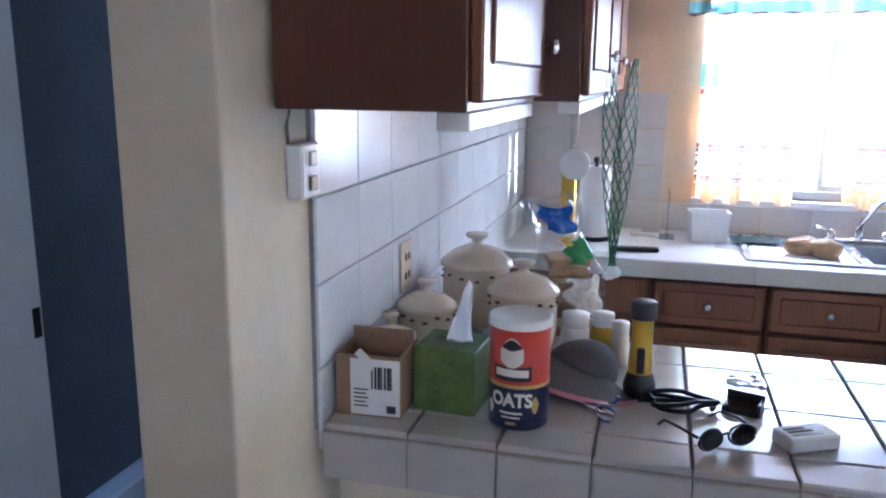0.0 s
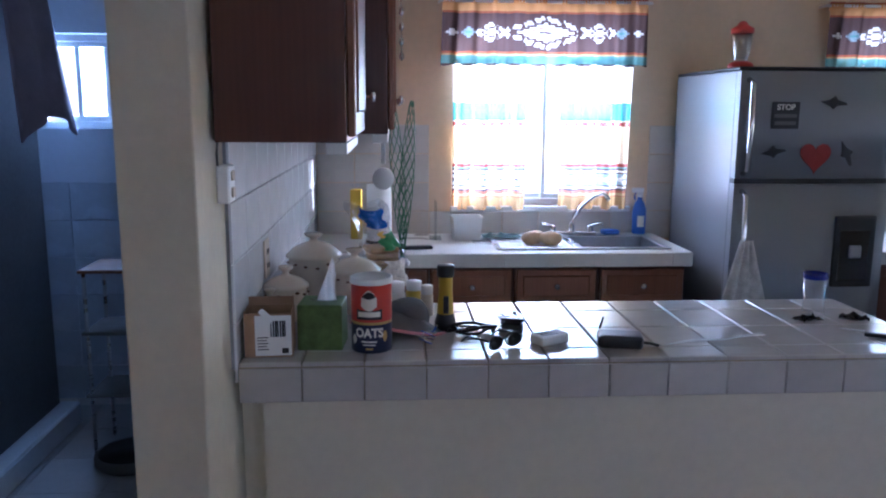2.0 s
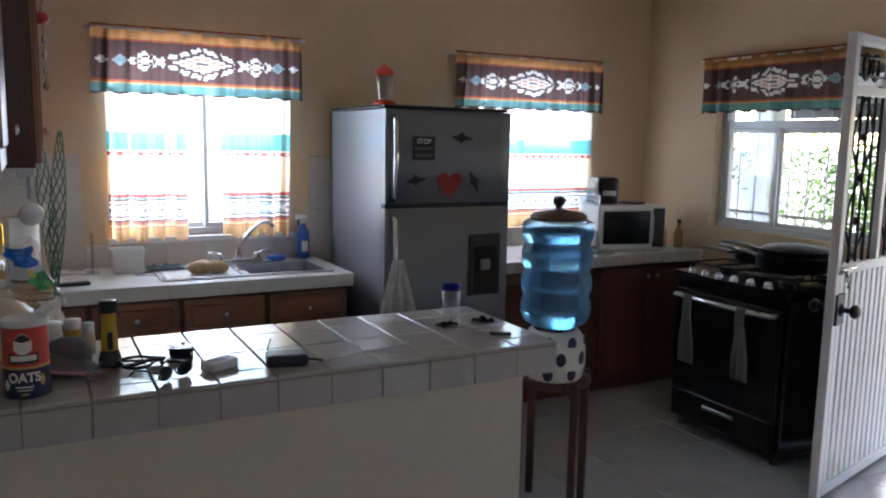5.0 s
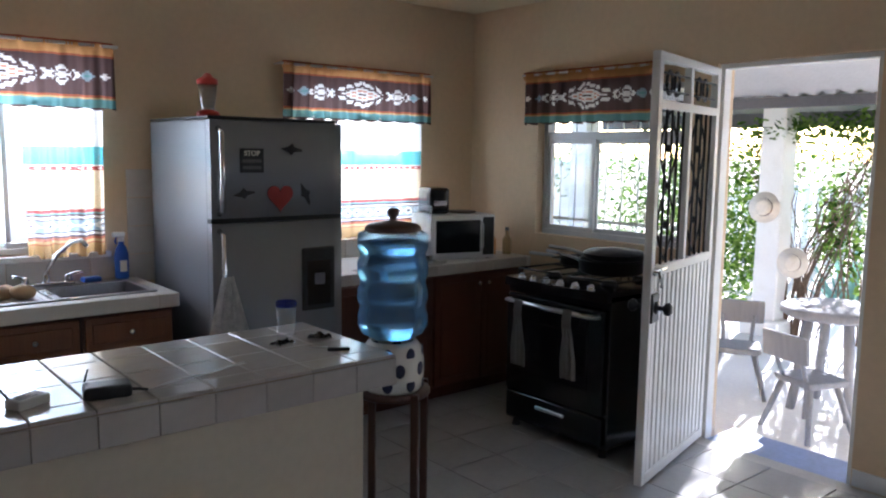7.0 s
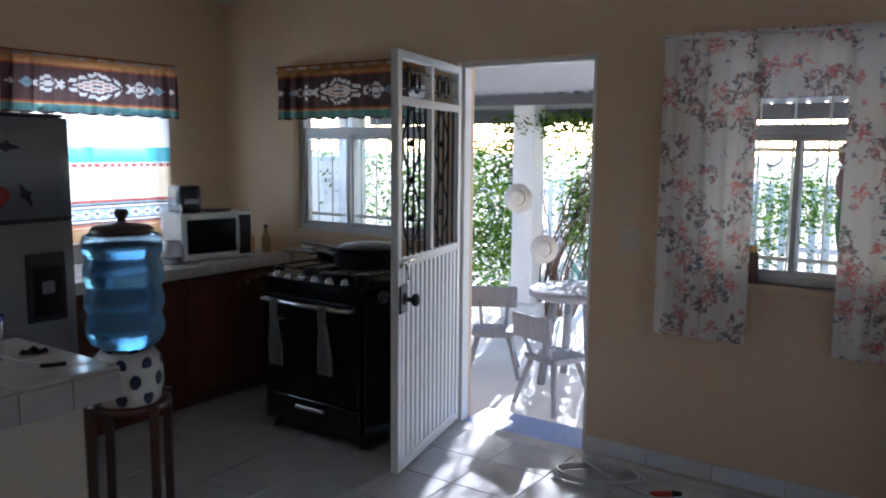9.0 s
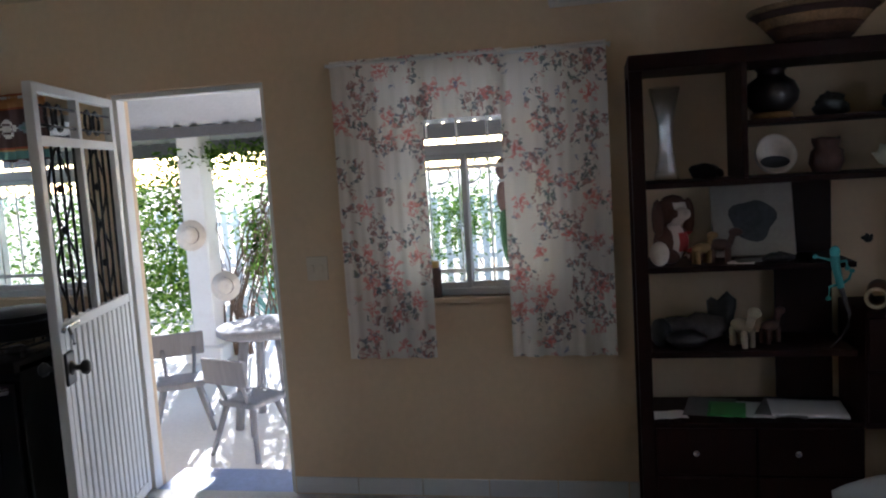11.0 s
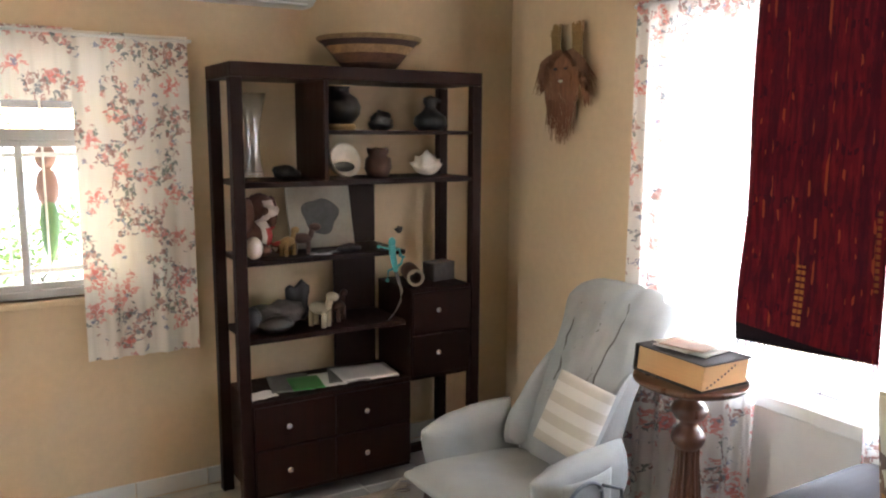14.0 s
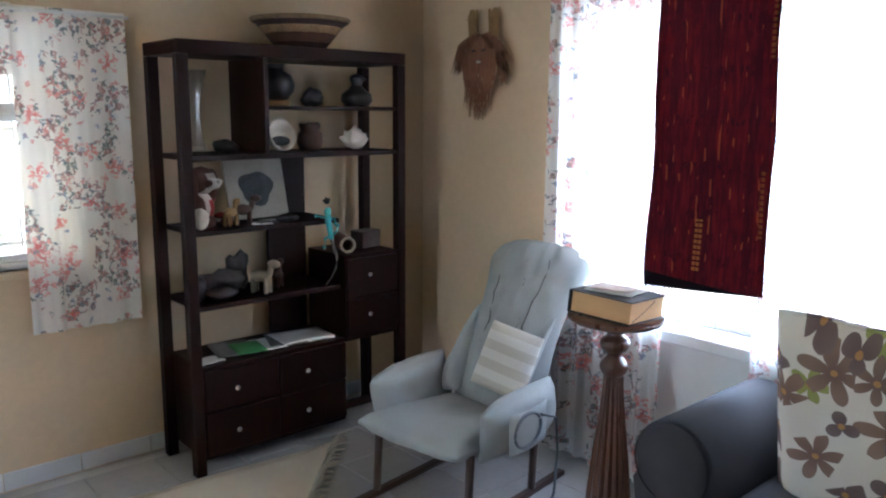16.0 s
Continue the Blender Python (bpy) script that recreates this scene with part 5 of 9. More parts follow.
thing("yellow_bottle", bm, M_YELLOW, "yellow plastic bottle behind the paper roll", "bottle", pose(-0.42, 3.22, 0.901))
bm = bm_new()
box(bm, -0.09, 0.09, -0.02, 0.02, 0, 0.016, 0.005)
thing("knife_handle", bm, M_BLACKP, "black handled utensil lying on the worktop", "utensil", pose(-0.13, 2.90, 0.901, 0, 0, 6))
gl = base("glass_panel_stand", "clear acrylic stand on the worktop", "stand", pose(-0.01, 3.22, 0.901))
bm = bm_new()
box(bm, -0.004, 0.004, -0.06, 0.06, 0, 0.20, 0.002)
part("panel", bm, M_CLEARP, gl)
bm = bm_new()
box(bm, -0.03, 0.03, -0.06, 0.06, -0.0, 0.004)
part("foot", bm, M_CLEARP, gl)

# hanging things by the wall cabinets
fs = base("fly_swatter", "white plastic strainer hanging head down by its long handle", "strainer", pose(-0.262, 1.80, 1.60))
bm = bm_new()
tube(bm, [(0, 0, 0.42), (0.0, 0, 0.1), (0.0, 0, -0.215)], 0.0075, 8)
part("handle", bm, M_WHITEPL, fs)
bm = bm_new()
lathe(bm, [(0, -0.006), (0.034, -0.006), (0.037, 0), (0.034, 0.006), (0, 0.006)], 30)
move(bm, 0, Matrix.Translation((0, 0, -0.265)) @ pose(0, 0, 0, 90, 0, 15))
part("head", bm, M_WHITEPL, fs, "round white perforated head")
nb = base("net_bag", "long green mesh bag hanging from a cabinet knob", "net bag", pose(-0.19, 2.45, 1.60))
M_NET = surface("green_net", (0.035, 0.16, 0.07), 0.6, var=0.4, big=30, fine=200, bump=0.3)
for s in (-1, 1):
    bm = bm_new()
    for k in range(7):
        for sg in (-1, 1):
            pts = []
            for j in range(40):
                v = j / 39
                r = 0.006 + 0.024 * math.sin(math.pi * min(1, v * 1.05)) ** 0.8
                a = sg * v * 9 + k * 0.9
                cx = s * (0.045 * (1 - v) - 0.005)
                pts.append((cx + r * math.cos(a), r * math.sin(a), -0.66 * v))
            tube(bm, pts, 0.0017, 3, cap=False)
    part("mesh_tube", bm, M_NET, nb)
bm = bm_new()
rr = random.Random(9)
for k in range(7):
    ball(bm, (rr.uniform(-.02, .02), rr.uniform(-.015, .015), -0.675 + rr.uniform(-.02, .01)), 0.018, 1, 1, 0.9, 1)
part("garlic_end", bm, M_PAPER, nb, "papery white bundle at the end")
rd = base("cabinet_ornaments", "red and chrome trinkets hanging from the cabinet knobs", "ornament", pose(-0.205, 2.0, 1.60))
bm = bm_new()
ball(bm, (0, 0, 0.37), 0.028, 1, 1, 0.8, 2)
part("red_ball", bm, M_RED, rd, "shiny red ball")
bm = bm_new()
tube(bm, [(0, 0, 0.39), (0.012, 0.0, 0.45), (0.005, 0.02, 0.55)], 0.004, 6)
for k in range(4):
    ball(bm, (0.008, 0.01 * k, 0.30 - 0.05 * k), 0.011, 1, 1, 1.6, 1)
tube(bm, [(0.006, 0.0, 0.36), (0.008, 0.03, 0.14)], 0.002, 5)
part("chain", bm, M_CHROME, rd)
# switch box and outlet on the partition
sb = base("switch_box", "white surface mounted switch box with wire", "switch box", pose(-0.645, 1.07, 1.385))
bm = bm_new()
box(bm, 0.0, 0.03, -0.035, 0.035, -0.045, 0.045, 0.004)
part("housing", bm, M_WHITEPL, sb)
for k in (-1, 1):
    bm = bm_new()
    box(bm, 0.03, 0.036, -0.012, 0.012, k * 0.02 - 0.012, k * 0.02 + 0.012, 0.002)
    part("rocker", bm, M_PORCELAIN, sb)
bm = bm_new()
tube(bm, [(0.004, -0.03, 0.045), (0.004, -0.034, 0.075), (0.004, -0.02, 0.10)], 0.003, 6)
part("wire", bm, M_TOWEL, sb)
ou = base("wall_outlet", "cream double wall outlet on the tiles", "outlet", pose(-0.628, 1.60, 1.105))
bm = bm_new()
box(bm, 0.0, 0.007, -0.04, 0.04, -0.06, 0.06, 0.003)
part("plate", bm, M_PORCELAIN, ou)
for k in (-1, 1):
    for j in (-1, 1):
        bm = bm_new()
        box(bm, 0.0065, 0.009, j * 0.012 - 0.003, j * 0.012 + 0.003, k * 0.022 - 0.008, k * 0.022 + 0.008)
        part("socket_slot", bm, M_INK, ou)

# ---------------------------------------------------------------- on and around the refrigerator
fd = base("hummingbird_feeder", "red topped glass hummingbird feeder on the refrigerator", "bird feeder", pose(1.355, 2.74, 1.759))
bm = bm_new()
lathe(bm, [(0, 0), (0.055, 0), (0.058, 0.01), (0.05, 0.022), (0.03, 0.03)], 24)
part("dish", bm, M_RED, fd)
bm = bm_new()
lathe(bm, [(0.030, 0.03), (0.032, 0.05), (0.042, 0.10), (0.046, 0.15), (0.044, 0.155), (0.038, 0.10), (0.028, 0.04)], 24)
part("reservoir", bm, M_CLEARP, fd)
bm = bm_new()
lathe(bm, [(0.048, 0.152), (0.05, 0.156), (0.05, 0.175), (0.028, 0.186), (0.014, 0.205), (0, 0.208)], 24)
part("top", bm, M_RED, fd)


def on_door(x, z):
    u = 2 * (x - 1.285) / 0.72 - 1
    return 2.545 + 0.018 * u * u - 0.0035


mg = base("magnet_sign", "small black fridge magnet sign with pale lettering", "magnet", pose(1.487, on_door(1.487, 1.55), 1.548))
bm = bm_new()
box(bm, -0.062, 0.062, -0.002, 0.002, -0.058, 0.058, 0.001)
part("plate", bm, M_INK, mg)
me = words("STOP", mg, None, 0.034, M_CREAMTXT, 0.0006)
ob = new("lettering", me)
me.materials.append(M_CREAMTXT)
ob.parent = mg
ob.matrix_basis = pose(0, -0.0028, 0.034, 90)
for zz, hw in ((-0.002, 0.05), (-0.034, 0.048)):
    bm = bm_new()
    box(bm, -hw, hw, -0.0032, -0.002, zz - 0.008, zz + 0.008)
    part("print_bar", bm, M_GREYCAP, mg)
bm = bm_new()
pts = []
for k in range(28):
    a = 2 * math.pi * k / 28
    pts.append((0.0044 * 16 * math.sin(a) ** 3, 0.0046 * (13 * math.cos(a) - 5 * math.cos(2 * a) - 2 * math.cos(3 * a) - math.cos(4 * a))))
prism(bm, pts, -0.004, 0.002)
thing("heart_magnet", bm, surface("dark_red_felt", (0.30, 0.030, 0.025), 0.7, var=0.2, bump=0.1), "red heart shaped fridge magnet", "magnet", pose(1.635, on_door(1.635, 1.37), 1.37), "fridge magnets")
BIRD = [(-0.055, 0.0), (-0.02, 0.012), (0.0, 0.03), (0.012, 0.016), (0.05, 0.01), (0.055, 0.002), (0.015, -0.006), (0.0, -0.022), (-0.012, -0.012)]
for x, z, rz, s in ((1.70, 1.60, 8, 1.1), (1.445, 1.385, -5, 1.05), (1.775, 1.38, 68, 1.1)):
    bm = bm_new()
    prism(bm, [(a * s, b * s) for a, b in BIRD], -0.003, 0.002)
    move(bm, 0, pose(0, 0, 0, 0, rz, 0))
    thing("bird_magnet", bm, M_INK, "black bird shaped fridge magnet", "magnet", pose(x, on_door(x, z), z), "fridge magnets")


def hanging_towel(m, w, h, material, label, group="", seed=1, taper=0.5):
    c = base("hand_towel", label, "towel", m, group)
    bm = bm_new()
    grid(bm, 18, 16, lambda u, v: ((u - .5) * w * (taper + (1 - taper) * min(1, v * 1.6)), 0.012 * math.sin(u * 19 + seed) * (0.6 + 0.4 * v) - 0.01 * v, -h * v))
    o = part("towel_cloth", bm, material, c)
    o.modifiers.new("thick", "SOLIDIFY").thickness = 0.006
    return c


M_GAUZE = surface("pale_checked_cloth", (0.48, 0.47, 0.45), 0.95, var=0.35, big=25, fine=120, bump=0.3)
hanging_towel(pose(1.335, 2.497, 1.0), 0.24, 0.55, M_GAUZE, "pale gauzy dish towel hanging from the refrigerator handle", seed=2, taper=0.22)
for yy in (2.08, 1.72):
    c = hanging_towel(pose(2.862, yy, 0.69, 0, 0, 90), 0.11, 0.28, M_TOWEL, "grey striped towel buttoned over the oven handle", "oven towels", seed=yy * 3, taper=0.5)
    bm = bm_new()
    grid(bm, 8, 6, lambda u, v: ((u - .5) * 0.06, 0.010 * math.sin(v * 3.1) - 0.004, 0.10 - 0.15 * v))
    o = part("loop", bm, M_GREYCAP, c, "dark cloth loop")
    o.modifiers.new("thick", "SOLIDIFY").thickness = 0.004

# pans on the stove
def pan(x, y, z, r, h, label, lid=False, handle=0.0):
    p = base("pan", label, "pan", pose(x, y, z, 0, 0, handle), "pans on the stove")
    bm = bm_new()
    lathe(bm, [(0, 0), (r * 0.86, 0), (r * 0.95, 0.01), (r, h), (r * 1.02, h + 0.004), (r * 0.98, h), (r * 0.93, 0.014), (0, 0.006)], 36)
    part("bowl", bm, M_IRON, p)
    bm = bm_new()
    tube(bm, [(r * 0.98, 0, h - 0.01), (r + 0.06, 0, h + 0.012), (r + 0.19, 0, h + 0.03)], 0.010, 8)
    part("handle", bm, M_STEEL, p)
    if lid:
        bm = bm_new()
        lathe(bm, [(r * 1.01, h + 0.006), (r * 0.8, h + 0.022), (r * 0.3, h + 0.034), (0, h + 0.036)], 36)
        part("lid", bm, M_IRON, p)
    return p


pan(3.27, 1.76, 0.943, 0.185, 0.075, "wide black frying pan with steel handle", False, 118)
pan(3.27, 1.74, 1.024, 0.175, 0.030, "black skillet stacked in the larger pan", True, 128)
pan(3.38, 2.10, 0.943, 0.11, 0.045, "small dark pan with a steel handle on the burner", False, 150)

# microwave, coffee maker, blender, bottles
mw = base("microwave_oven", "white and black microwave oven on the corner worktop", "microwave oven", pose(3.19, 3.03, 0.905, 0, 0, -14) @ Matrix.Diagonal((1, 1, 1.07, 1)))
bm = bm_new()
box(bm, -0.235, 0.235, -0.15, 0.17, 0.0, 0.27, 0.008, 2)
part("case", bm, M_WHITEPL, mw)
bm = bm_new()
box(bm, -0.225, 0.135, -0.16, -0.149, 0.02, 0.255, 0.004)
dr = part("door", bm, M_WHITEPL, mw)
bm = bm_new()
box(bm, -0.205, 0.12, -0.164, -0.159, 0.04, 0.238, 0.003)
part("door_window", bm, M_GLASSBLACK, dr)
bm = bm_new()
box(bm, 0.145, 0.226, -0.16, -0.149, 0.02, 0.255, 0.003)
part("control_panel", bm, M_BLACKP, mw)
bm = bm_new()
tube(bm, [(0.128, -0.16, 0.05), (0.128, -0.185, 0.07), (0.128, -0.185, 0.21), (0.128, -0.16, 0.23)], 0.007, 8)
part("handle", bm, M_ALU, dr)
for x in (-0.2, 0.2):
    for y in (-0.12, 0.14):
        bm = bm_new()
        lathe(bm, [(0.012, -0.005), (0.012, 0.002)], 10, x, y)
        part("foot", bm, M_BLACKP, mw)
cf = base("toaster", "black toaster standing on the microwave", "toaster", pose(3.05, 3.07, 1.196, 0, 0, -14))
bm = bm_new()
box(bm, -0.075, 0.075, -0.10, 0.10, 0.0, 0.175, 0.035, 4)
part("body", bm, M_BLACK, cf)
bm = bm_new()
box(bm, -0.078, -0.072, -0.06, 0.06, 0.03, 0.14, 0.002)
part("side_panel", bm, M_GLASSBLACK, cf)
bm = bm_new()
box(bm, -0.045, 0.045, -0.107, -0.10, 0.06, 0.09, 0.002)
part("lever", bm, M_STEEL, cf)
bm = bm_new()
lathe(bm, [(0, 0), (0.09, 0), (0.10, 0.01), (0.09, 0.012), (0, 0.006)], 24)
thing("dark_plate", bm, M_STOOL, "dark saucer on top of the microwave", "plate", pose(3.28, 3.05, 1.196))
bl = base("blender", "blender with a clear jar and dark base", "blender", pose(2.86, 2.955, 0.901))
bm = bm_new()
lathe(bm, [(0, 0), (0.075, 0), (0.078, 0.01), (0.06, 0.12), (0.05, 0.14)], 24)
part("motor_base", bm, M_STEEL, bl)
bm = bm_new()
lathe(bm, [(0.05, 0.141), (0.055, 0.16), (0.07, 0.36), (0.066, 0.36), (0.05, 0.165), (0, 0.15)], 24)
part("jar", bm, M_GLASS, bl)
for x, y, c, h, lab in ((3.50, 2.98, (0.90, 0.62, 0.28), 0.17, "bottle of orange sauce with a dark cap"), (3.60, 2.93, (0.72, 0.66, 0.52), 0.165, "small brownish glass bottle of sauce")):
    b_ = base("sauce_bottle", lab, "bottle", pose(x, y, 0.901), "sauce bottles")
    bm = bm_new()
    lathe(bm, [(0, 0), (0.03, 0), (0.031, 0.01), (0.031, h * 0.6), (0.014, h * 0.8), (0.012, h)], 20)
    part("bottle_body", bm, pane("sauce_glass", c, 1.4), b_)
    bm = bm_new()
    lathe(bm, [(0.014, h - 0.002), (0.014, h + 0.022), (0, h + 0.023)], 14)
    part("cap", bm, M_BLACKP, b_)

# ---------------------------------------------------------------- bathroom
rk = base("bath_shelf", "narrow metal rack with wooden shelves in the bathroom", "rack", pose(-1.42, 2.75, 0))
for x in (-0.17, 0.30):
    for y in (-0.12, 0.12):
        bm = bm_new()
        tube(bm, [(x, y, 0), (x, y, 0.86)], 0.009, 8)
        part("upright", bm, M_STEEL, rk)
for z in (0.28, 0.57, 0.85):
    bm = bm_new()
    box(bm, -0.19, 0.32, -0.14, 0.14, z, z + 0.015, 0.003)
    part("shelf", bm, M_CABFACE if z > 0.8 else M_TOWEL, rk)
for z in (0.296, 0.586):
    bm = bm_new()
    lathe(bm, [(0, 0), (0.08, 0), (0.115, 0.09), (0.108, 0.09), (0.07, 0.012), (0, 0.012)], 24)
    thing("wicker_bowl", bm, M_STOOL, "brown wicker bowl on the bathroom rack", "bowl", pose(-1.33, 2.72, z), "wicker bowls")
bm = bm_new()
lathe(bm, [(0, 0), (0.022, 0), (0.022, 0.03), (0.008, 0.045), (0.006, 0.16), (0, 0.165)], 16)
thing("toothbrush_stand", bm, M_WHITEPL, "white electric toothbrush on the rack", "toothbrush", pose(-1.40, 2.70, 0.866))
sc = base("bath_scale", "round dark bathroom scale on the floor", "scale", pose(-1.40, 2.55, 0.004))
bm = bm_new()
lathe(bm, [(0, 0), (0.15, 0), (0.16, 0.012), (0.16, 0.045), (0.15, 0.055), (0.145, 0.05)], 36)
part("rim", bm, M_TOWEL, sc)
bm = bm_new()
lathe(bm, [(0, 0.048), (0.144, 0.048), (0.144, 0.052), (0, 0.054)], 36)
part("platform", bm, M_BLACKP, sc)
M_DARKWALL = surface("slate_wall", (0.15, 0.165, 0.19), 0.85, var=0.22, big=2.5, fine=45, bump=0.12, spec=0.2, dirt=(0.10, 0.11, 0.13))
bm = bm_new()
box(bm, -2.0, -1.885, 1.75, 2.98, 0.12, 2.3, 0.004)
thing("wall_shower", bm, M_DARKWALL, "dark slate grey shower partition", "shower wall", kind="structure")
bm = bm_new()
box(bm, -2.10, -1.80, 1.60, 3.02, 0.0, 0.118, 0.01)
thing("trim_shower_curb", bm, M_BATHWALL, "pale tiled curb along the shower", "shower curb", kind="structure")
tw = base("bath_towel", "mauve grey bath towel draped over the shower partition", "towel", pose(-1.855, 2.84, 2.28, 0, 0, 90))
bm = bm_new()
grid(bm, 16, 16, lambda u, v: ((u - .5) * 0.54 * (0.75 + 0.3 * v), -0.02 - 0.09 * v + 0.018 * math.sin(u * 14 + v), 0.02 - 0.88 * v * (1 - 0.12 * math.sin(3 * u))))
o = part("towel_cloth", bm, surface("mauve_towel", (0.27, 0.23, 0.30), 0.95, var=0.2, big=15, fine=150, bump=0.4), tw)
o.modifiers.new("thick", "SOLIDIFY").thickness = 0.012

# ---------------------------------------------------------------- living room: large things
# open shelf unit: local x along its front (world -y), local y from the front to the wall, z up
sh = base("shelf_unit", "tall espresso-stained wooden shelf unit with drawers and open shelves", "shelf unit", pose(3.228, -1.155, 0, 0, 0, -90))
SL, SD, SHT = 1.26, 0.375, 2.015


def spart(name, x0, x1, y0, y1, z0, z1, label="", parent=None, bev=0.003):
    bm = bm_new()
    box(bm, x0, x1, y0, y1, z0, z1, bev)
    return part(name, bm, M_DARKWOOD, parent or sh, label)


for x in (0.0, SL - 0.052):
    for y in (0.0, SD - 0.05):
        spart("post", x, x + 0.052, y, y + 0.05, 0, SHT - 0.062)
spart("top", 0, SL, 0, SD, SHT - 0.06, SHT)
spart("shelf", 0.445, SL - 0.053, 0.01, SD - 0.01, 1.715, 1.735)
spart("shelf", 0.053, SL - 0.053, 0.01, SD - 0.01, 1.485, 1.51)
spart("shelf", 0.053, 0.83, 0.01, SD - 0.01, 1.145, 1.168)
spart("shelf", 0.053, 0.83, 0.01, SD - 0.01, 0.795, 0.82)
spart("divider", 0.42, 0.444, 0.01, SD - 0.01, 1.511, SHT - 0.061)
spart("divider", 0.60, 0.83, SD - 0.035, SD - 0.01, 0.821, 1.144)
spart("divider", 0.60, 0.83, SD - 0.035, SD - 0.01, 1.169, 1.484)
spart("divider", 0.60, 0.829, SD - 0.035, SD - 0.01, 0.53, 0.794)
low = spart("low_chest", 0.053, 0.855, 0.012, SD - 0.005, 0.07, 0.525)
for a, b in ((0.06, 0.447), (0.453, 0.85)):
    for z0, z1 in ((0.31, 0.505), (0.095, 0.30)):
        d = spart("drawer", a, b, -0.004, 0.011, z0, z1, "", low)
        bm = bm_new()
        lathe(bm, [(0.005, 0), (0.005, 0.01), (0.014, 0.013), (0.016, 0.018), (0.01, 0.024), (0, 0.025)], 12)
        move(bm, 0, Matrix.Translation((0.213 if a < 0.3 else 0.602, -0.004, (z0 + z1) / 2)) @ pose(0, 0, 0, 90))
        part("knob", bm, M_CHROME, d, "small silver knob")
hi = spart("side_chest", 0.86, SL - 0.053, 0.012, SD - 0.005, 0.50, 0.965)
for z0, z1 in ((0.74, 0.945), (0.525, 0.73)):
    d = spart("drawer", 0.866, SL - 0.058, -0.004, 0.011, z0, z1, "", hi)
    bm = bm_new()
    lathe(bm, [(0.005, 0), (0.005, 0.01), (0.014, 0.013), (0.016, 0.018), (0.01, 0.024), (0, 0.025)], 12)
    move(bm, 0, Matrix.Translation((1.0, -0.004, (z0 + z1) / 2 + 0.012)) @ pose(0, 0, 0, 90))
    part("knob", bm, M_CHROME, d, "small silver knob")
spart("rail", 0.86, SL - 0.053, 0.10, 0.14, 0.08, 0.12)

# curtains ----------------------------------------------------------------------


def floral(name, ground, sheer, through_light=0.55, axis="y"):
    m, t, b = blank(name)
    x, y, z = sep(t, coords(t))
    u = y if axis == "y" else x
    comb = t.nodes.new("ShaderNodeCombineXYZ")
    t.links.new(u, comb.inputs[0])
    t.links.new(z, comb.inputs[1])
    wob = t.nodes.new("ShaderNodeTexNoise")
    wob.inputs["Scale"].default_value, wob.inputs["Detail"].default_value = 55.0, 2.0
    t.links.new(comb.outputs[0], wob.inputs["Vector"])
    wadd = t.nodes.new("ShaderNodeVectorMath")
    wadd.operation = "MULTIPLY_ADD"
    t.links.new(wob.outputs["Color"], wadd.inputs[0])
    wadd.inputs[1].default_value = (0.046, 0.046, 0.0)
    t.links.new(comb.outputs[0], wadd.inputs[2])
    vec = wadd.outputs[0]
    col = mixc(t, noise_fac(t, 3.0), tuple(c * 0.93 for c in ground), ground)
    leaf = t.nodes.new("ShaderNodeMapping")
    leaf.inputs["Scale"].default_value = (1.0, 0.45, 1)
    leaf.inputs["Rotation"].default_value = (0, 0, 0.6)
    t.links.new(vec, leaf.inputs["Vector"])
    leaf2 = t.nodes.new("ShaderNodeMapping")
    leaf2.inputs["Scale"].default_value = (0.5, 1.0, 1)
    leaf2.inputs["Rotation"].default_value = (0, 0, 0.5)
    t.links.new(vec, leaf2.inputs["Vector"])
    clump = ma(t, "GREATER_THAN", noise_fac(t, 7.0, 2.0, vec=vec), 0.52)
    for lf, sc, sd, cc in ((leaf.outputs[0], 42, 0.0, (0.10, 0.15, 0.14)), (leaf2.outputs[0], 46, 3.0, (0.14, 0.17, 0.22)), (leaf.outputs[0], 60, 7.0, (0.42, 0.20, 0.18))):
        mk, _, _ = petals(t, lf, sc, 2, 0.0095, 0.6, sd)
        col = mixc(t, ma(t, "MULTIPLY", ma(t, "MULTIPLY", mk, clump), 0.75), col, cc)
    for sc, size, keep, sd, cc, cd in ((8.5, 0.052, 0.40, 1.0, (0.70, 0.17, 0.16), (0.80, 0.42, 0.38)), (14.0, 0.020, 0.35, 8.0, (0.66, 0.28, 0.26), (0.80, 0.52, 0.48)), (13.0, 0.014, 0.28, 5.0, (0.26, 0.30, 0.42), (0.46, 0.50, 0.60))):
        mk, _, r = petals(t, vec, sc, 5, size, keep, sd)
        speck = ma(t, "GREATER_THAN", noise_fac(t, 60.0, 2.0, vec=vec), 0.47)
        inner = mixc(t, ma(t, "MULTIPLY", r, 26.0), cc, cd)
        col = mixc(t, ma(t, "MULTIPLY", ma(t, "MULTIPLY", mk, speck), 0.9), col, inner)
    cloth_out(m, t, col, through_light, sheer)
    return m


M_FLORAL = floral("floral_curtain_cloth", (0.88, 0.84, 0.78), 0.0, 0.30, "y")
M_FLORAL_S = floral("floral_sheer_cloth", (0.84, 0.82, 0.80), 0.03, 0.5, "x")


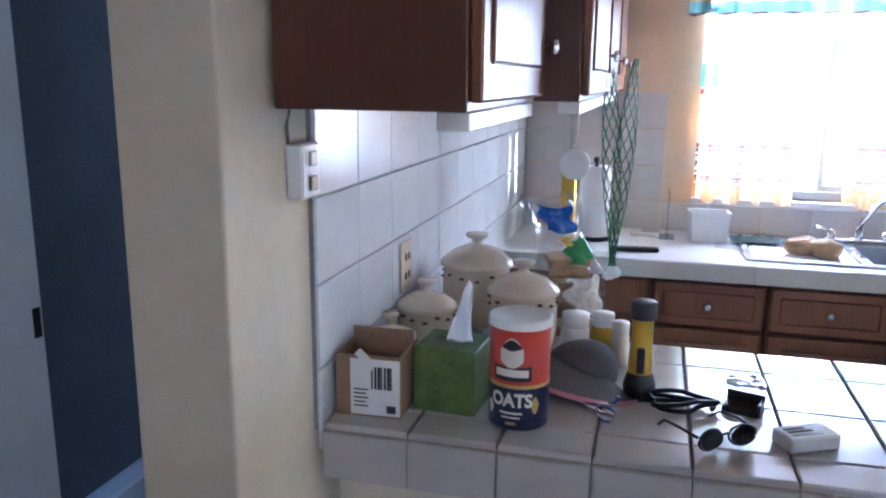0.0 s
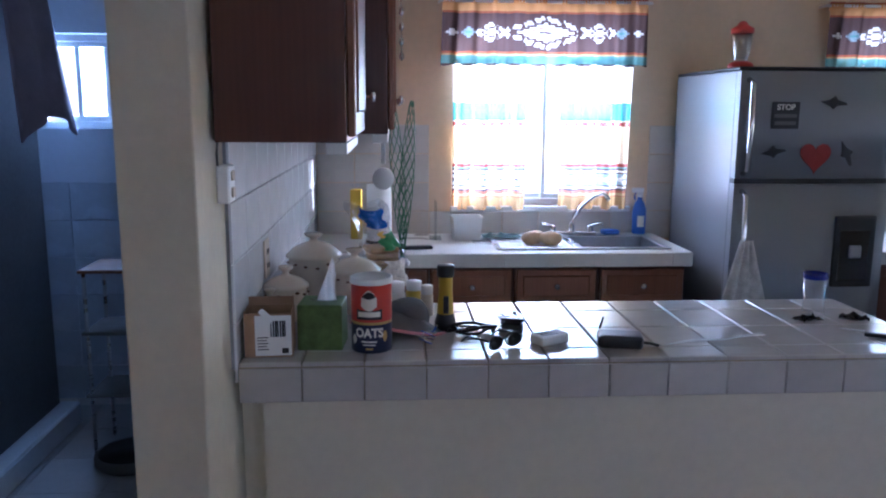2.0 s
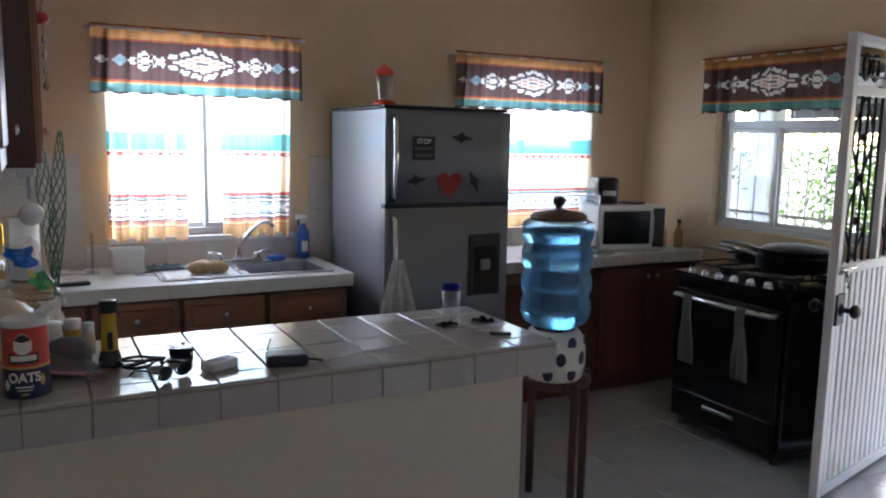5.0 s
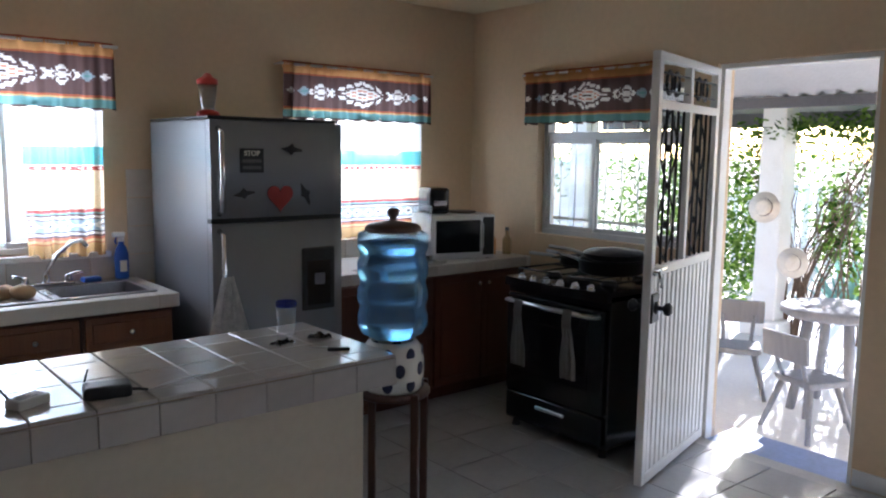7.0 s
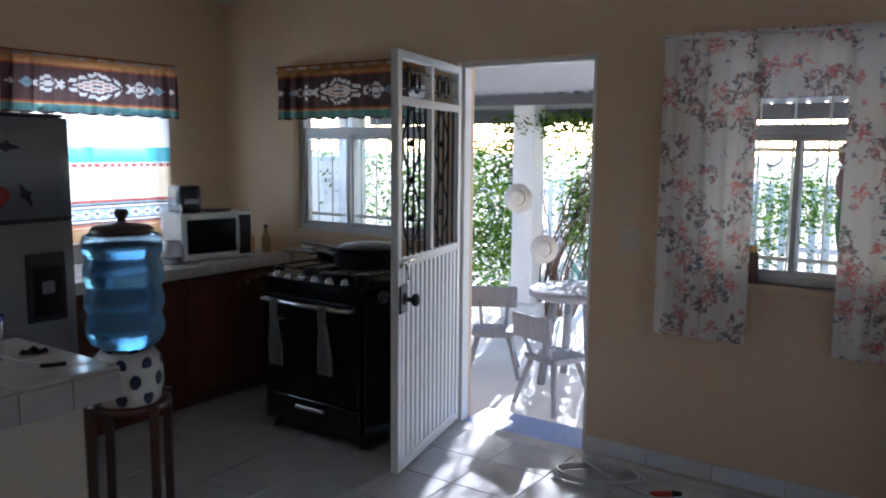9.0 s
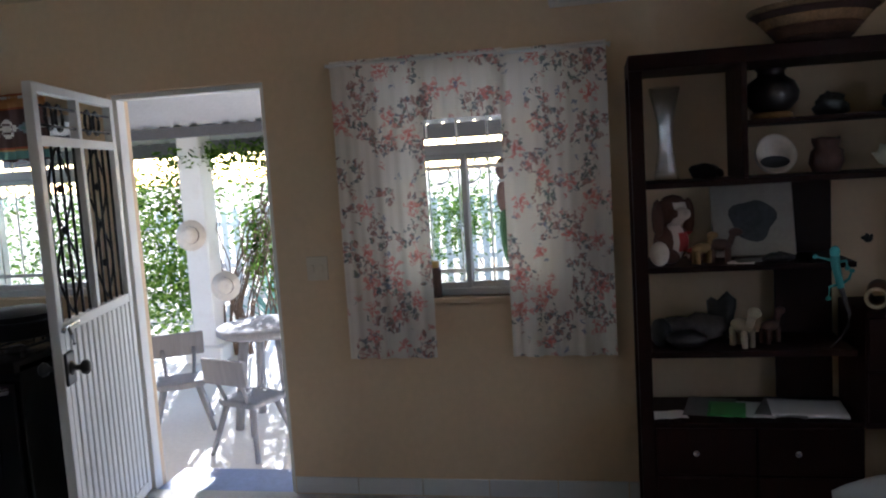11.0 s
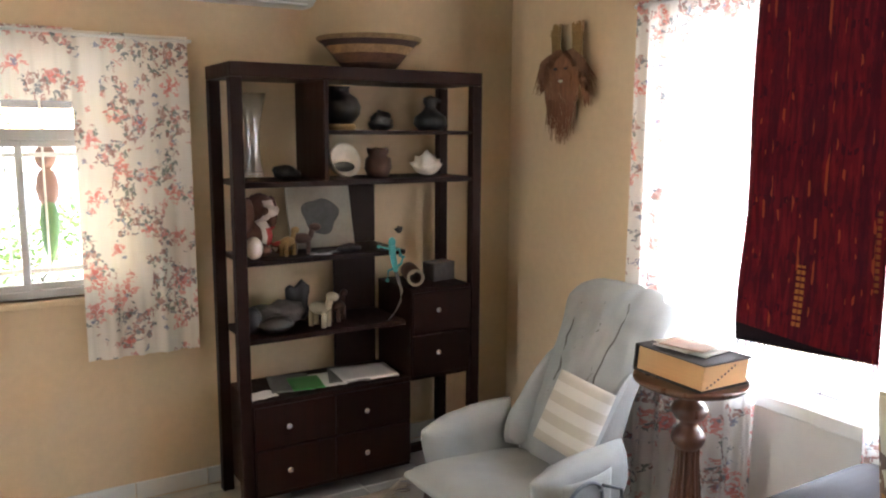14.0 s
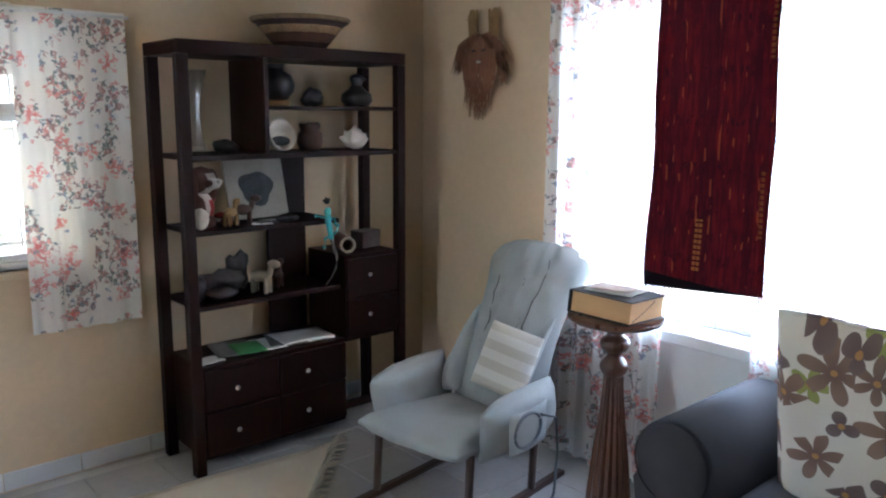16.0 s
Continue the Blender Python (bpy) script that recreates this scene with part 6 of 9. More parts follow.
def curtain(name, axis, p, u0, u1, z0, z1, material, label, folds=5, depth=0.018, gather=0.0, flare=0.0, bottom_wave=0.0, seed=1, category="curtain", rod=True, group=""):
    """A hanging cloth with folds; p: its plane. Folds grow towards the hem."""
    rr = random.Random(seed)
    ph = [rr.uniform(0, 6.28) for _ in range(4)]
    um = (u0 + u1) / 2

    def f(u, v):
        z = z1 + (z0 - z1) * v
        w = u0 + (u1 - u0) * u
        w = um + (w - um) * (1 + flare * v)
        d = depth * (0.35 + 0.65 * v) * (math.sin(u * folds * 6.28 + ph[0]) + 0.45 * math.sin(u * folds * 2.3 * 6.28 + ph[1] + v) + 0.5 * math.sin(u * 2.1 * 6.28 + ph[2] + 1.5 * v))
        if v < 0.12 and gather > 0:
            d += gather * math.sin(u * folds * 7 * 6.28 + ph[3])
        z += bottom_wave * v * math.sin(u * folds * 6.28 + ph[1])
        return (p + d, w, z) if axis == "x" else (w, p + d, z)
    c = base(name, label, category, group=group)
    bm = bm_new()
    grid(bm, max(24, folds * 14), 26, f)
    o = part("cloth", bm, material, c)
    if rod:
        bm = bm_new()
        if axis == "x":
            tube(bm, [(p, u0 - 0.02, z1 - 0.018), (p, u1 + 0.02, z1 - 0.018)], 0.008, 8)
        else:
            tube(bm, [(u0 - 0.02, p, z1 - 0.018), (u1 + 0.02, p, z1 - 0.018)], 0.008, 8)
        part("rod", bm, M_WHITEPAINT, c, "thin white curtain rod")
        wall_at = XE if axis == "x" else (YN if p > 0 else YS)
        for u in (u0 - 0.015, u1 + 0.015):
            bm = bm_new()
            a, b = (p, u, z1 - 0.018), (wall_at, u, z1 - 0.018)
            if axis != "x":
                a, b = (u, p, z1 - 0.018), (u, wall_at, z1 - 0.018)
            tube(bm, [a, b], 0.006, 6)
            part("bracket", bm, M_WHITEPAINT, c)
    return c


curtain("floral_curtain", "x", XE - 0.07, -0.235, 0.20, 0.72, 2.15, M_FLORAL, "white cotton curtain printed with red and blue flowers", 4, 0.012, seed=3, group="east floral curtains")
curtain("floral_curtain", "x", XE - 0.07, -1.08, -0.60, 0.72, 2.14, M_FLORAL, "white floral cotton curtain beside the shelf unit", 4, 0.012, seed=5, group="east floral curtains")
curtain("floral_valance", "x", XE - 0.055, -0.62, -0.22, 1.85, 2.15, M_FLORAL, "short floral valance between two curtains", 4, 0.012, seed=6, category="valance")
curtain("sheer_curtain", "y", YS + 0.07, 1.72, 2.42, 0.03, 2.27, M_FLORAL_S, "sheer white floral curtain reaching the floor", 6, 0.022, seed=8, group="south curtains")
curtain("sheer_curtain", "y", YS + 0.06, 0.30, 1.33, 0.03, 2.27, M_FLORAL_S, "sheer white floral curtain behind the sofa", 8, 0.022, seed=9, group="south curtains")

# serape curtains: bands from the hem up, in metres


def serape(name, x0, z0, width, rows, motifs, through_light=0.5, sheer=0.0, axis="x", lozenges=()):
    """rows: (top of the band above the hem, colour)."""
    m, t, b = blank(name)
    x, y, z = sep(t, coords(t))
    u = ma(t, "DIVIDE", ma(t, "SUBTRACT", x if axis == "x" else y, x0), width)
    h = ma(t, "SUBTRACT", z, z0)
    h2 = ma(t, "ADD", h, ma(t, "MULTIPLY_ADD", noise_fac(t, 14.0), 0.006, -0.003))
    col = None
    prev = -1.0
    for top, c in rows:
        if col is None:
            rgb = t.nodes.new("ShaderNodeRGB")
            rgb.outputs[0].default_value = (*c, 1)
            col = rgb.outputs[0]
        else:
            col = mixc(t, ma(t, "GREATER_THAN", h2, prev), col, c)
        prev = top
    for zc, half, per, thick, c, lo, hi in motifs:
        # nested lozenges: |du| / per + |dz| / half
        du = ma(t, "ABSOLUTE", ma(t, "SUBTRACT", ma(t, "FRACT", ma(t, "DIVIDE", ma(t, "MULTIPLY", u, width), per)), 0.5))
        dz = ma(t, "DIVIDE", ma(t, "ABSOLUTE", ma(t, "SUBTRACT", h, zc)), half)
        q = ma(t, "ADD", ma(t, "MULTIPLY", du, 2.0), dz)
        ring = ma(t, "MULTIPLY", band(t, q, lo, hi), ma(t, "LESS_THAN", dz, 1.0))
        jag = ma(t, "GREATER_THAN", ma(t, "FRACT", ma(t, "MULTIPLY", h, 1 / thick)), 0.25)
        col = mixc(t, ma(t, "MULTIPLY", ring, jag), col, c)
    for uc, hw, hh, lo, hi, c, teeth in lozenges:
        # stepped outline, as woven in blocks of about a centimetre
        hs_ = ma(t, "MULTIPLY", ma(t, "ROUND", ma(t, "DIVIDE", ma(t, "ABSOLUTE", ma(t, "SUBTRACT", h, 0.166)), 0.011)), 0.011)
        q = ma(t, "ADD", ma(t, "DIVIDE", ma(t, "ABSOLUTE", ma(t, "SUBTRACT", u, uc)), hw), ma(t, "DIVIDE", hs_, hh))
        msk = band(t, q, lo - 0.001, hi)
        if teeth:
            comb = ma(t, "GREATER_THAN", ma(t, "FRACT", ma(t, "ADD", ma(t, "MULTIPLY", u, 15.0), ma(t, "MULTIPLY", hs_, 9.0))), 0.26)
            msk = ma(t, "MULTIPLY", msk, ma(t, "MAXIMUM", comb, ma(t, "LESS_THAN", q, 0.62)))
        col = mixc(t, msk, col, c)
    cloth_out(m, t, col, through_light, sheer)
    return m


TEAL, RUST, TAN, WHITE_C, BROWN, REDB, BLUEG = (0.17, 0.34, 0.33), (0.40, 0.12, 0.06), (0.58, 0.38, 0.18), (0.84, 0.81, 0.76), (0.12, 0.075, 0.07), (0.34, 0.06, 0.05), (0.30, 0.38, 0.42)
VAL_ROWS = [(0.008, BROWN), (0.050, TEAL), (0.058, TAN), (0.070, RUST), (0.262, BROWN), (0.272, RUST), (0.330, (0.62, 0.33, 0.13)), (0.36, RUST)]
# woven lozenges: middle and half width as shares of the cloth, half height, ring from and to, colour
VAL_MOT = [(0.50, 0.255, 0.086, 0.0, 1.0, WHITE_C, 1), (0.50, 0.255, 0.086, 0.56, 0.74, BROWN, 1), (0.50, 0.255, 0.086, 0.30, 0.40, (0.62, 0.30, 0.20), 0), (0.50, 0.255, 0.086, 0.0, 0.13, BROWN, 0)]
for _c in (0.235, 0.765):
    VAL_MOT += [(_c, 0.085, 0.052, 0.0, 1.0, WHITE_C, 1), (_c, 0.085, 0.052, 0.38, 0.58, BROWN, 0)]
for _c in (0.125, 0.875):
    VAL_MOT += [(_c, 0.034, 0.030, 0.0, 1.0, BLUEG, 0), (_c, 0.034, 0.030, 0.0, 0.4, TEAL, 0)]
for _c in (0.045, 0.955):
    VAL_MOT += [(_c, 0.030, 0.020, 0.0, 1.0, WHITE_C, 0)]
CAFE_ROWS = [(0.072, (0.46, 0.27, 0.11)), (0.078, RUST), (0.092, TAN), (0.106, RUST), (0.118, BROWN), (0.128, WHITE_C), (0.136, BROWN), (0.196, BLUEG), (0.204, BROWN), (0.214, WHITE_C), (0.226, BROWN), (0.234, TEAL), (0.252, REDB), (0.452, (0.78, 0.64, 0.44)), (0.474, REDB), (0.480, WHITE_C), (0.575, (0.10, 0.40, 0.42)), (0.90, WHITE_C)]
CAFE_MOT = [(0.166, 0.030, 0.085, 0.008, WHITE_C, 0.45, 1.0), (0.166, 0.030, 0.085, 0.02, BROWN, 0.0, 0.42), (0.463, 0.010, 0.05, 0.006, WHITE_C, 0.2, 0.7)]


def serape_valance(axis, p, u0, u1, z0, z1, seed, label):
    m = serape("serape_valance_cloth", u0, z0, u1 - u0, VAL_ROWS, (), 0.55, axis=axis if axis == "x" else "y", lozenges=VAL_MOT)
    return curtain("serape_valance", "y" if axis == "x" else "x", p, u0, u1, z0, z1, m, label, 9, 0.024, gather=0.016, flare=0.02, bottom_wave=0.006, seed=seed, category="valance", group="serape valances")


serape_valance("x", YN - 0.075, 0.03, 1.105, 1.795, 2.135, 11, "brown and teal woven valance with white lozenges over the sink")
serape_valance("x", YN - 0.075, 2.08, 3.215, 1.795, 2.135, 12, "brown and teal woven valance above the refrigerator window")
serape_valance("y", XE - 0.075, 1.72, 2.80, 1.795, 2.135, 13, "brown and teal woven valance over the stove window")
M_CAFE1 = serape("serape_cafe_cloth", 0.05, 1.03, 1.0, CAFE_ROWS, CAFE_MOT, 0.72, 0.16)
for u0, u1, sd in ((0.09, 0.48, 21), (0.66, 1.05, 22)):
    curtain("serape_curtain", "y", YN - 0.035, u0, u1, 1.035, 1.83, M_CAFE1, "striped woven cafe curtain, backlit by the window", 4, 0.028, flare=-0.05 if u0 > 0.5 else 0.02, seed=sd, group="serape curtains")
curtain("serape_curtain", "y", YN - 0.035, 2.18, 3.17, 1.035, 1.83, M_CAFE1, "striped woven cafe curtain behind the microwave", 5, 0.01, seed=23, group="serape curtains")

# wall rug in front of the south window ------------------------------------------
m, t, b = blank("kilim_wool")
x, y, z = sep(t, coords(t))
col = mixc(t, noise_fac(t, 9.0, 5.0, (1, 1, 3)), (0.080, 0.007, 0.013), (0.140, 0.011, 0.018))


def both(*fs):
    r = fs[0]
    for f in fs[1:]:
        r = ma(t, "MULTIPLY", r, f)
    return r


# streaked upright bands, broken rows of stepped marks and short bright ticks
streak = noise_fac(t, 7.0, 4.0, (9, 1, 1.1))
col = mixc(t, ma(t, "MULTIPLY", ma(t, "GREATER_THAN", streak, 0.53), 0.55), col, (0.045, 0.008, 0.014))
col = mixc(t, ma(t, "MULTIPLY", ma(t, "LESS_THAN", streak, 0.40), 0.5), col, (0.18, 0.015, 0.020))
for xa, xb, k in ((-0.20, -0.165, 0.45), (-0.03, 0.05, 0.4), (0.15, 0.185, 0.4)):
    wob = ma(t, "ADD", x, ma(t, "MULTIPLY_ADD", noise_fac(t, 20.0, 2.0, (1, 1, 2)), 0.03, -0.015))
    col = mixc(t, ma(t, "MULTIPLY", band(t, wob, xa, xb), k), col, (0.035, 0.007, 0.016))
blk = noise_fac(t, 16.0, 1.0, (2.4, 1, 1.2))
rowz = ma(t, "FRACT", ma(t, "DIVIDE", z, 0.19))
col = mixc(t, both(band(t, rowz, 0.1, 0.32), ma(t, "GREATER_THAN", blk, 0.56), ma(t, "GREATER_THAN", ma(t, "FRACT", ma(t, "MULTIPLY", x, 46.0)), 0.35)), col, (0.05, 0.008, 0.016))
tick = both(band(t, ma(t, "FRACT", ma(t, "MULTIPLY", x, 34.0)), 0.3, 0.62), ma(t, "GREATER_THAN", noise_fac(t, 13.0, 1.0, (2.2, 1, 0.8)), 0.63))
col = mixc(t, ma(t, "MULTIPLY", tick, 0.55), col, (0.40, 0.09, 0.03))
lat = ma(t, "GREATER_THAN", ma(t, "ABSOLUTE", ma(t, "SUBTRACT", ma(t, "FRACT", ma(t, "MULTIPLY", z, 44.0)), 0.5)), 0.17)
lat2 = ma(t, "GREATER_THAN", ma(t, "ABSOLUTE", ma(t, "SUBTRACT", ma(t, "FRACT", ma(t, "MULTIPLY", x, 55.0)), 0.5)), 0.14)
for a0, a1, b0, b1, k in ((0.010, 0.044, -1.15, -0.93, 0.6), (-0.245, -0.225, -0.98, -0.72, 0.3), (-0.245, -0.225, -0.30, -0.05, 0.3)):
    col = mixc(t, ma(t, "MULTIPLY", both(band(t, x, a0, a1), band(t, z, b0, b1), ma(t, "MINIMUM", lat, 1.0), ma(t, "MAXIMUM", lat2, 0.35)), k), col, (0.46, 0.20, 0.045))
edge = ma(t, "LESS_THAN", ma(t, "ADD", z, ma(t, "MULTIPLY", x, -0.07)), -1.195)
col = mixc(t, edge, col, (0.012, 0.010, 0.014))
put(t, col, b, "Base Color")
b.inputs["Roughness"].default_value = 0.95
b.inputs["Specular IOR Level"].default_value = 0.1
bp = node(t, "ShaderNodeBump", Height=noise_fac(t, 250.0, 2.0))
bp.inputs["Strength"].default_value = 0.4
put(t, bp.outputs[0], b, "Normal")
M_KILIM = m
M_FRINGE = surface("dark_fringe", (0.05, 0.05, 0.07), 0.9, var=0.4, bump=0.1)
rug = base("hanging_rug", "dark red woven kilim hung before the bright window", "rug", pose(1.545, YS + 0.105, 2.215))


def rugf(u, v):
    x = -0.255 + 0.51 * u
    z = -1.208 * v - 0.036 * u * v
    return (x * (1 + 0.05 * v) + 0.006 * math.sin(9 * v), 0.008 * math.sin(4 * v * 3.14 + 3 * u) * v, z)


bm = bm_new()
grid(bm, 16, 40, rugf)
o = part("weave", bm, M_KILIM, rug)
so = o.modifiers.new("thick", "SOLIDIFY")
so.thickness = 0.006
rr = random.Random(4)
bm = bm_new()
for k in range(70):
    u = (k + rr.uniform(0, 0.8)) / 70
    x, y, z = rugf(u, 1.0)
    L = rr.uniform(0.045, 0.085) if k % 23 else 0.15
    tube(bm, [(x, y, z + 0.004), (x + rr.uniform(-.006, .006), y, z - L * 0.5), (x + rr.uniform(-.012, .012), y + rr.uniform(-.006, .006), z - L)], 0.0022, 4, r_end=0.001)
part("fringe", bm, M_FRINGE, rug, "short dark fringe")

# ---------------------------------------------------------------- living room: things
# lounge chair on a sledge frame, facing into the room
M_GREYFAB = surface("pale_blue_grey_cloth", (0.375, 0.39, 0.385), 0.95, var=0.14, big=4, fine=220, bump=0.35)
M_STRIPE_A = surface("beige_cushion_cloth", (0.58, 0.54, 0.46), 0.95, var=0.1, big=8, fine=220, bump=0.3)
M_STRIPE_B = surface("pale_cushion_stripe", (0.69, 0.66, 0.60), 0.95, var=0.06, big=8, fine=220, bump=0.3)
M_FRAMEW = wood("chair_frame_wood", (0.05, 0.03, 0.025), (0.11, 0.07, 0.055), 0.4)


def pad(bm, nu, nv, f, thick, puff=0.5, edge=7.0, crease=0.0):
    """A cushion-like slab: f(u, v) -> (place, normal); its edges are rounded."""
    def side(s):
        rows = []
        for i in range(nu + 1):
            r = []
            for j in range(nv + 1):
                u, v = i / nu, j / nv
                p, n = f(u, v)
                e = (1 - (1 - min(1.0, edge * min(u, 1 - u))) ** 2) ** puff * (1 - (1 - min(1.0, edge * min(v, 1 - v))) ** 2) ** puff
                q = Vector(p)
                w_ = crease * (noise.noise(Vector((q.x * 26, q.y * 9, q.z * 5))) + 0.7 * noise.noise(q * 13))
                r.append(bm.verts.new(q + Vector(n) * (s * thick / 2 * (0.12 + 0.88 * e) + w_)))
            rows.append(r)
        return rows
    a, b = side(1), side(-1)
    for i in range(nu):
        for j in range(nv):
            bm.faces.new((a[i][j], a[i + 1][j], a[i + 1][j + 1], a[i][j + 1])).smooth = True
            bm.faces.new((b[i][j], b[i][j + 1], b[i + 1][j + 1], b[i + 1][j])).smooth = True
    for i in range(nu):
        for j in (0, nv):
            bm.faces.new((a[i][j], a[i + 1][j], b[i + 1][j], b[i][j])).smooth = True
    for j in range(nv):
        for i in (0, nu):
            bm.faces.new((a[i][j], a[i][j + 1], b[i][j + 1], b[i][j])).smooth = True


# local frame: x across (to the sitter's left is +x), -y is the front
ch = base("lounge_chair", "high-backed lounge chair in worn pale grey-blue cloth", "armchair", pose(2.335, -2.005, 0, 0, 0, 188))
bm = bm_new()
pad(bm, 28, 28, lambda u, v: (((u - .5) * 0.56, -0.36 + 0.62 * v, 0.375 - 0.07 * v - 0.018 * math.cos((u - .5) * 3.1) * math.sin(3.14 * v)), (0, 0.12, 1)), 0.14, 0.5, 4.0, 0.007)
part("seat", bm, M_GREYFAB, ch)


def backf(u, v):
    w = 0.46 + 0.10 * math.exp(-((v - 0.88) / 0.15) ** 2)
    y = 0.20 + 0.36 * v + 0.06 * v * v
    z = 0.33 + 0.755 * v - 0.055 * v ** 4 * abs(2 * u - 1) ** 2.5
    return (((u - .5) * w, y - 0.05 * math.cos((u - .5) * 3.14) + 0.05, z), (0, -0.88, 0.42))


bm = bm_new()
pad(bm, 40, 44, backf, 0.15, 0.5, 5.0, 0.014)
part("backrest", bm, M_GREYFAB, ch)
for sx in (-1, 1):
    bm = bm_new()
    pad(bm, 12, 24, lambda u, v: ((sx * (0.165 + 0.05 * u), 0.14 + 0.27 * v + 0.05 * v * v + 0.03 * (1 - u), 0.40 + 0.37 * v), (sx * 0.35, -0.85, 0.35)), 0.14, 0.5, 3.0, 0.008)
    part("wing", bm, M_GREYFAB, ch)
for sx in (-1, 1):
    bm = bm_new()

    def armf(u, v, sx=sx):
        y = -0.25 + 0.50 * u
        top = 0.575 - 0.06 * (1 - u) ** 3 - 0.02 * u
        z = 0.30 + (top - 0.30) * v
        return ((sx * (0.285 + 0.03 * math.sin(v * 2.2)), y + 0.04 * (1 - v), z), (sx, 0, 0.15))
    pad(bm, 26, 22, armf, 0.135, 0.5, 3.2, 0.009)
    part("armrest", bm, M_GREYFAB, ch)
# dark tubes draw the shade in the creases between the back's pads
for k, (x0, z0, z1, th) in enumerate(((-0.128, 0.60, 0.97, 0.0052), (0.132, 0.55, 1.0, 0.0055), (0.03, 0.80, 0.99, 0.0024), (-0.045, 0.66, 0.84, 0.0022), (0.085, 0.62, 0.74, 0.002))):
    bm = bm_new()
    pts = []
    for j in range(16):
        z = z0 + (z1 - z0) * j / 15
        v = (z - 0.33) / 0.76
        p, n = backf(0.5 + x0 / 0.56, v)
        q = Vector(p) + Vector(n).normalized() * (0.076 - 0.004 * abs(math.sin(j * 1.7 + k)))
        pts.append((q.x + 0.010 * math.sin(j * 0.5 + 2 * k) + 0.004 * math.sin(j * 1.9 + k) - 0.02 * math.copysign(1, x0) * max(0, j / 15 - 0.8), q.y, q.z))
    tube(bm, pts, th, 6, r_end=th * 0.4)
    part("seam", bm, M_GREYCAP, ch, "dark line for the shade in a crease of the slack cover")
for sx in (-1, 1):
    bm = bm_new()
    box(bm, sx * 0.26 - 0.02, sx * 0.26 + 0.02, -0.42, 0.46, 0.0, 0.028, 0.006)
    part("runner", bm, M_FRAMEW, ch, "dark wooden floor runner")
    for y0, z1 in ((-0.27, 0.34), (0.20, 0.32)):
        bm = bm_new()
        tube(bm, [(sx * 0.26, y0, 0.02), (sx * 0.26, y0 + 0.02, z1)], 0.018, 8)
        part("leg", bm, M_FRAMEW, ch)
# pouch with tubing on the armrest
bm = bm_new()
pad(bm, 8, 8, lambda u, v: ((0.415 + 0.015 * math.sin(3.14 * u), -0.20 + 0.26 * u, 0.36 + 0.17 * v), (1, 0, 0)), 0.03)
part("side_pocket", bm, M_GREYFAB, ch)
M_HOSE = surface("grey_rubber_hose", (0.16, 0.18, 0.20), 0.5, var=0.2, bump=0.05)
bm = bm_new()
tube(bm, [(0.45, -0.12 + 0.09 * math.cos(a), 0.46 + 0.07 * math.sin(a)) for a in np.linspace(0.5, 6.6, 30)], 0.007, 6)
tube(bm, [(0.45, -0.03, 0.50), (0.47, 0.05, 0.47), (0.46, 0.09, 0.30), (0.46, 0.07, 0.12), (0.44, 0.04, 0.03)], 0.006, 6)
part("tubing", bm, M_HOSE, ch, "grey rubber tubing coiled in the pocket")
# cushion on the chair
cu = base("throw_cushion", "beige cushion with pale stripes leaning on the chair back", "cushion", ch.matrix_world @ pose(0.12, 0.185, 0.605, 66, 0, 4) @ pose(0, 0, 0, 0, 0, -9))
for k in range(7):
    a, b = k / 7, (k + 1) / 7
    bm = bm_new()

    nu = 14
    top, bot = [], []
    for j in range(5):
        s = a + (b - a) * j / 4
        ra, rb = [], []
        for i in range(nu + 1):
            u = i / nu
            e = (math.sin(math.pi * min(max(u, 0.0), 1.0)) ** 0.45) * (math.sin(math.pi * min(max(s, 0.0), 1.0)) ** 0.45)
            th = 0.008 + 0.055 * e
            ra.append(bm.verts.new(((u - .5) * 0.275, (s - .5) * -0.30, th)))
            rb.append(bm.verts.new(((u - .5) * 0.275, (s - .5) * -0.30, -th)))
        top.append(ra)
        bot.append(rb)
    for j in range(4):
        for i in range(nu):
            bm.faces.new((top[j][i], top[j][i + 1], top[j + 1][i + 1], top[j + 1][i])).smooth = True
            bm.faces.new((bot[j][i], bot[j + 1][i], bot[j + 1][i + 1], bot[j][i + 1])).smooth = True
        for i in (0, nu):
            bm.faces.new((top[j][i], top[j + 1][i], bot[j + 1][i], bot[j][i]))
    if k in (0, 6):
        j = 0 if k == 0 else 4
        for i in range(nu):
            bm.faces.new((top[j][i], top[j][i + 1], bot[j][i + 1], bot[j][i]))
    part("stripe", bm, M_STRIPE_B if k % 2 else M_STRIPE_A, cu)

# pedestal
pd = base("pedestal_table", "turned and fluted dark wooden pedestal stand", "pedestal", pose(1.645, -2.183, 0))
bm = bm_new()
lathe(bm, [(0, 0.900), (0.06, 0.900), (0.13, 0.905), (0.165, 0.914), (0.178, 0.921), (0.188, 0.930), (0.186, 0.939), (0.174, 0.945), (0, 0.945)], 44)
part("top", bm, M_MAHOG, pd)
bm = bm_new()
lathe(bm, [(0.036, 0.695), (0.047, 0.708), (0.056, 0.728), (0.055, 0.745), (0.040, 0.765), (0.029, 0.778), (0.030, 0.790), (0.046, 0.800), (0.058, 0.818), (0.060, 0.832), (0.050, 0.850), (0.033, 0.862), (0.034, 0.880), (0.05, 0.890), (0.062, 0.900)], 36)
part("turned_neck", bm, M_MAHOG, pd)
bm = bm_new()
prof = [(0.092, 0.10), (0.088, 0.2), (0.072, 0.36), (0.055, 0.50), (0.045, 0.60), (0.040, 0.66), (0.040, 0.695)]
nf = 96
rings = []
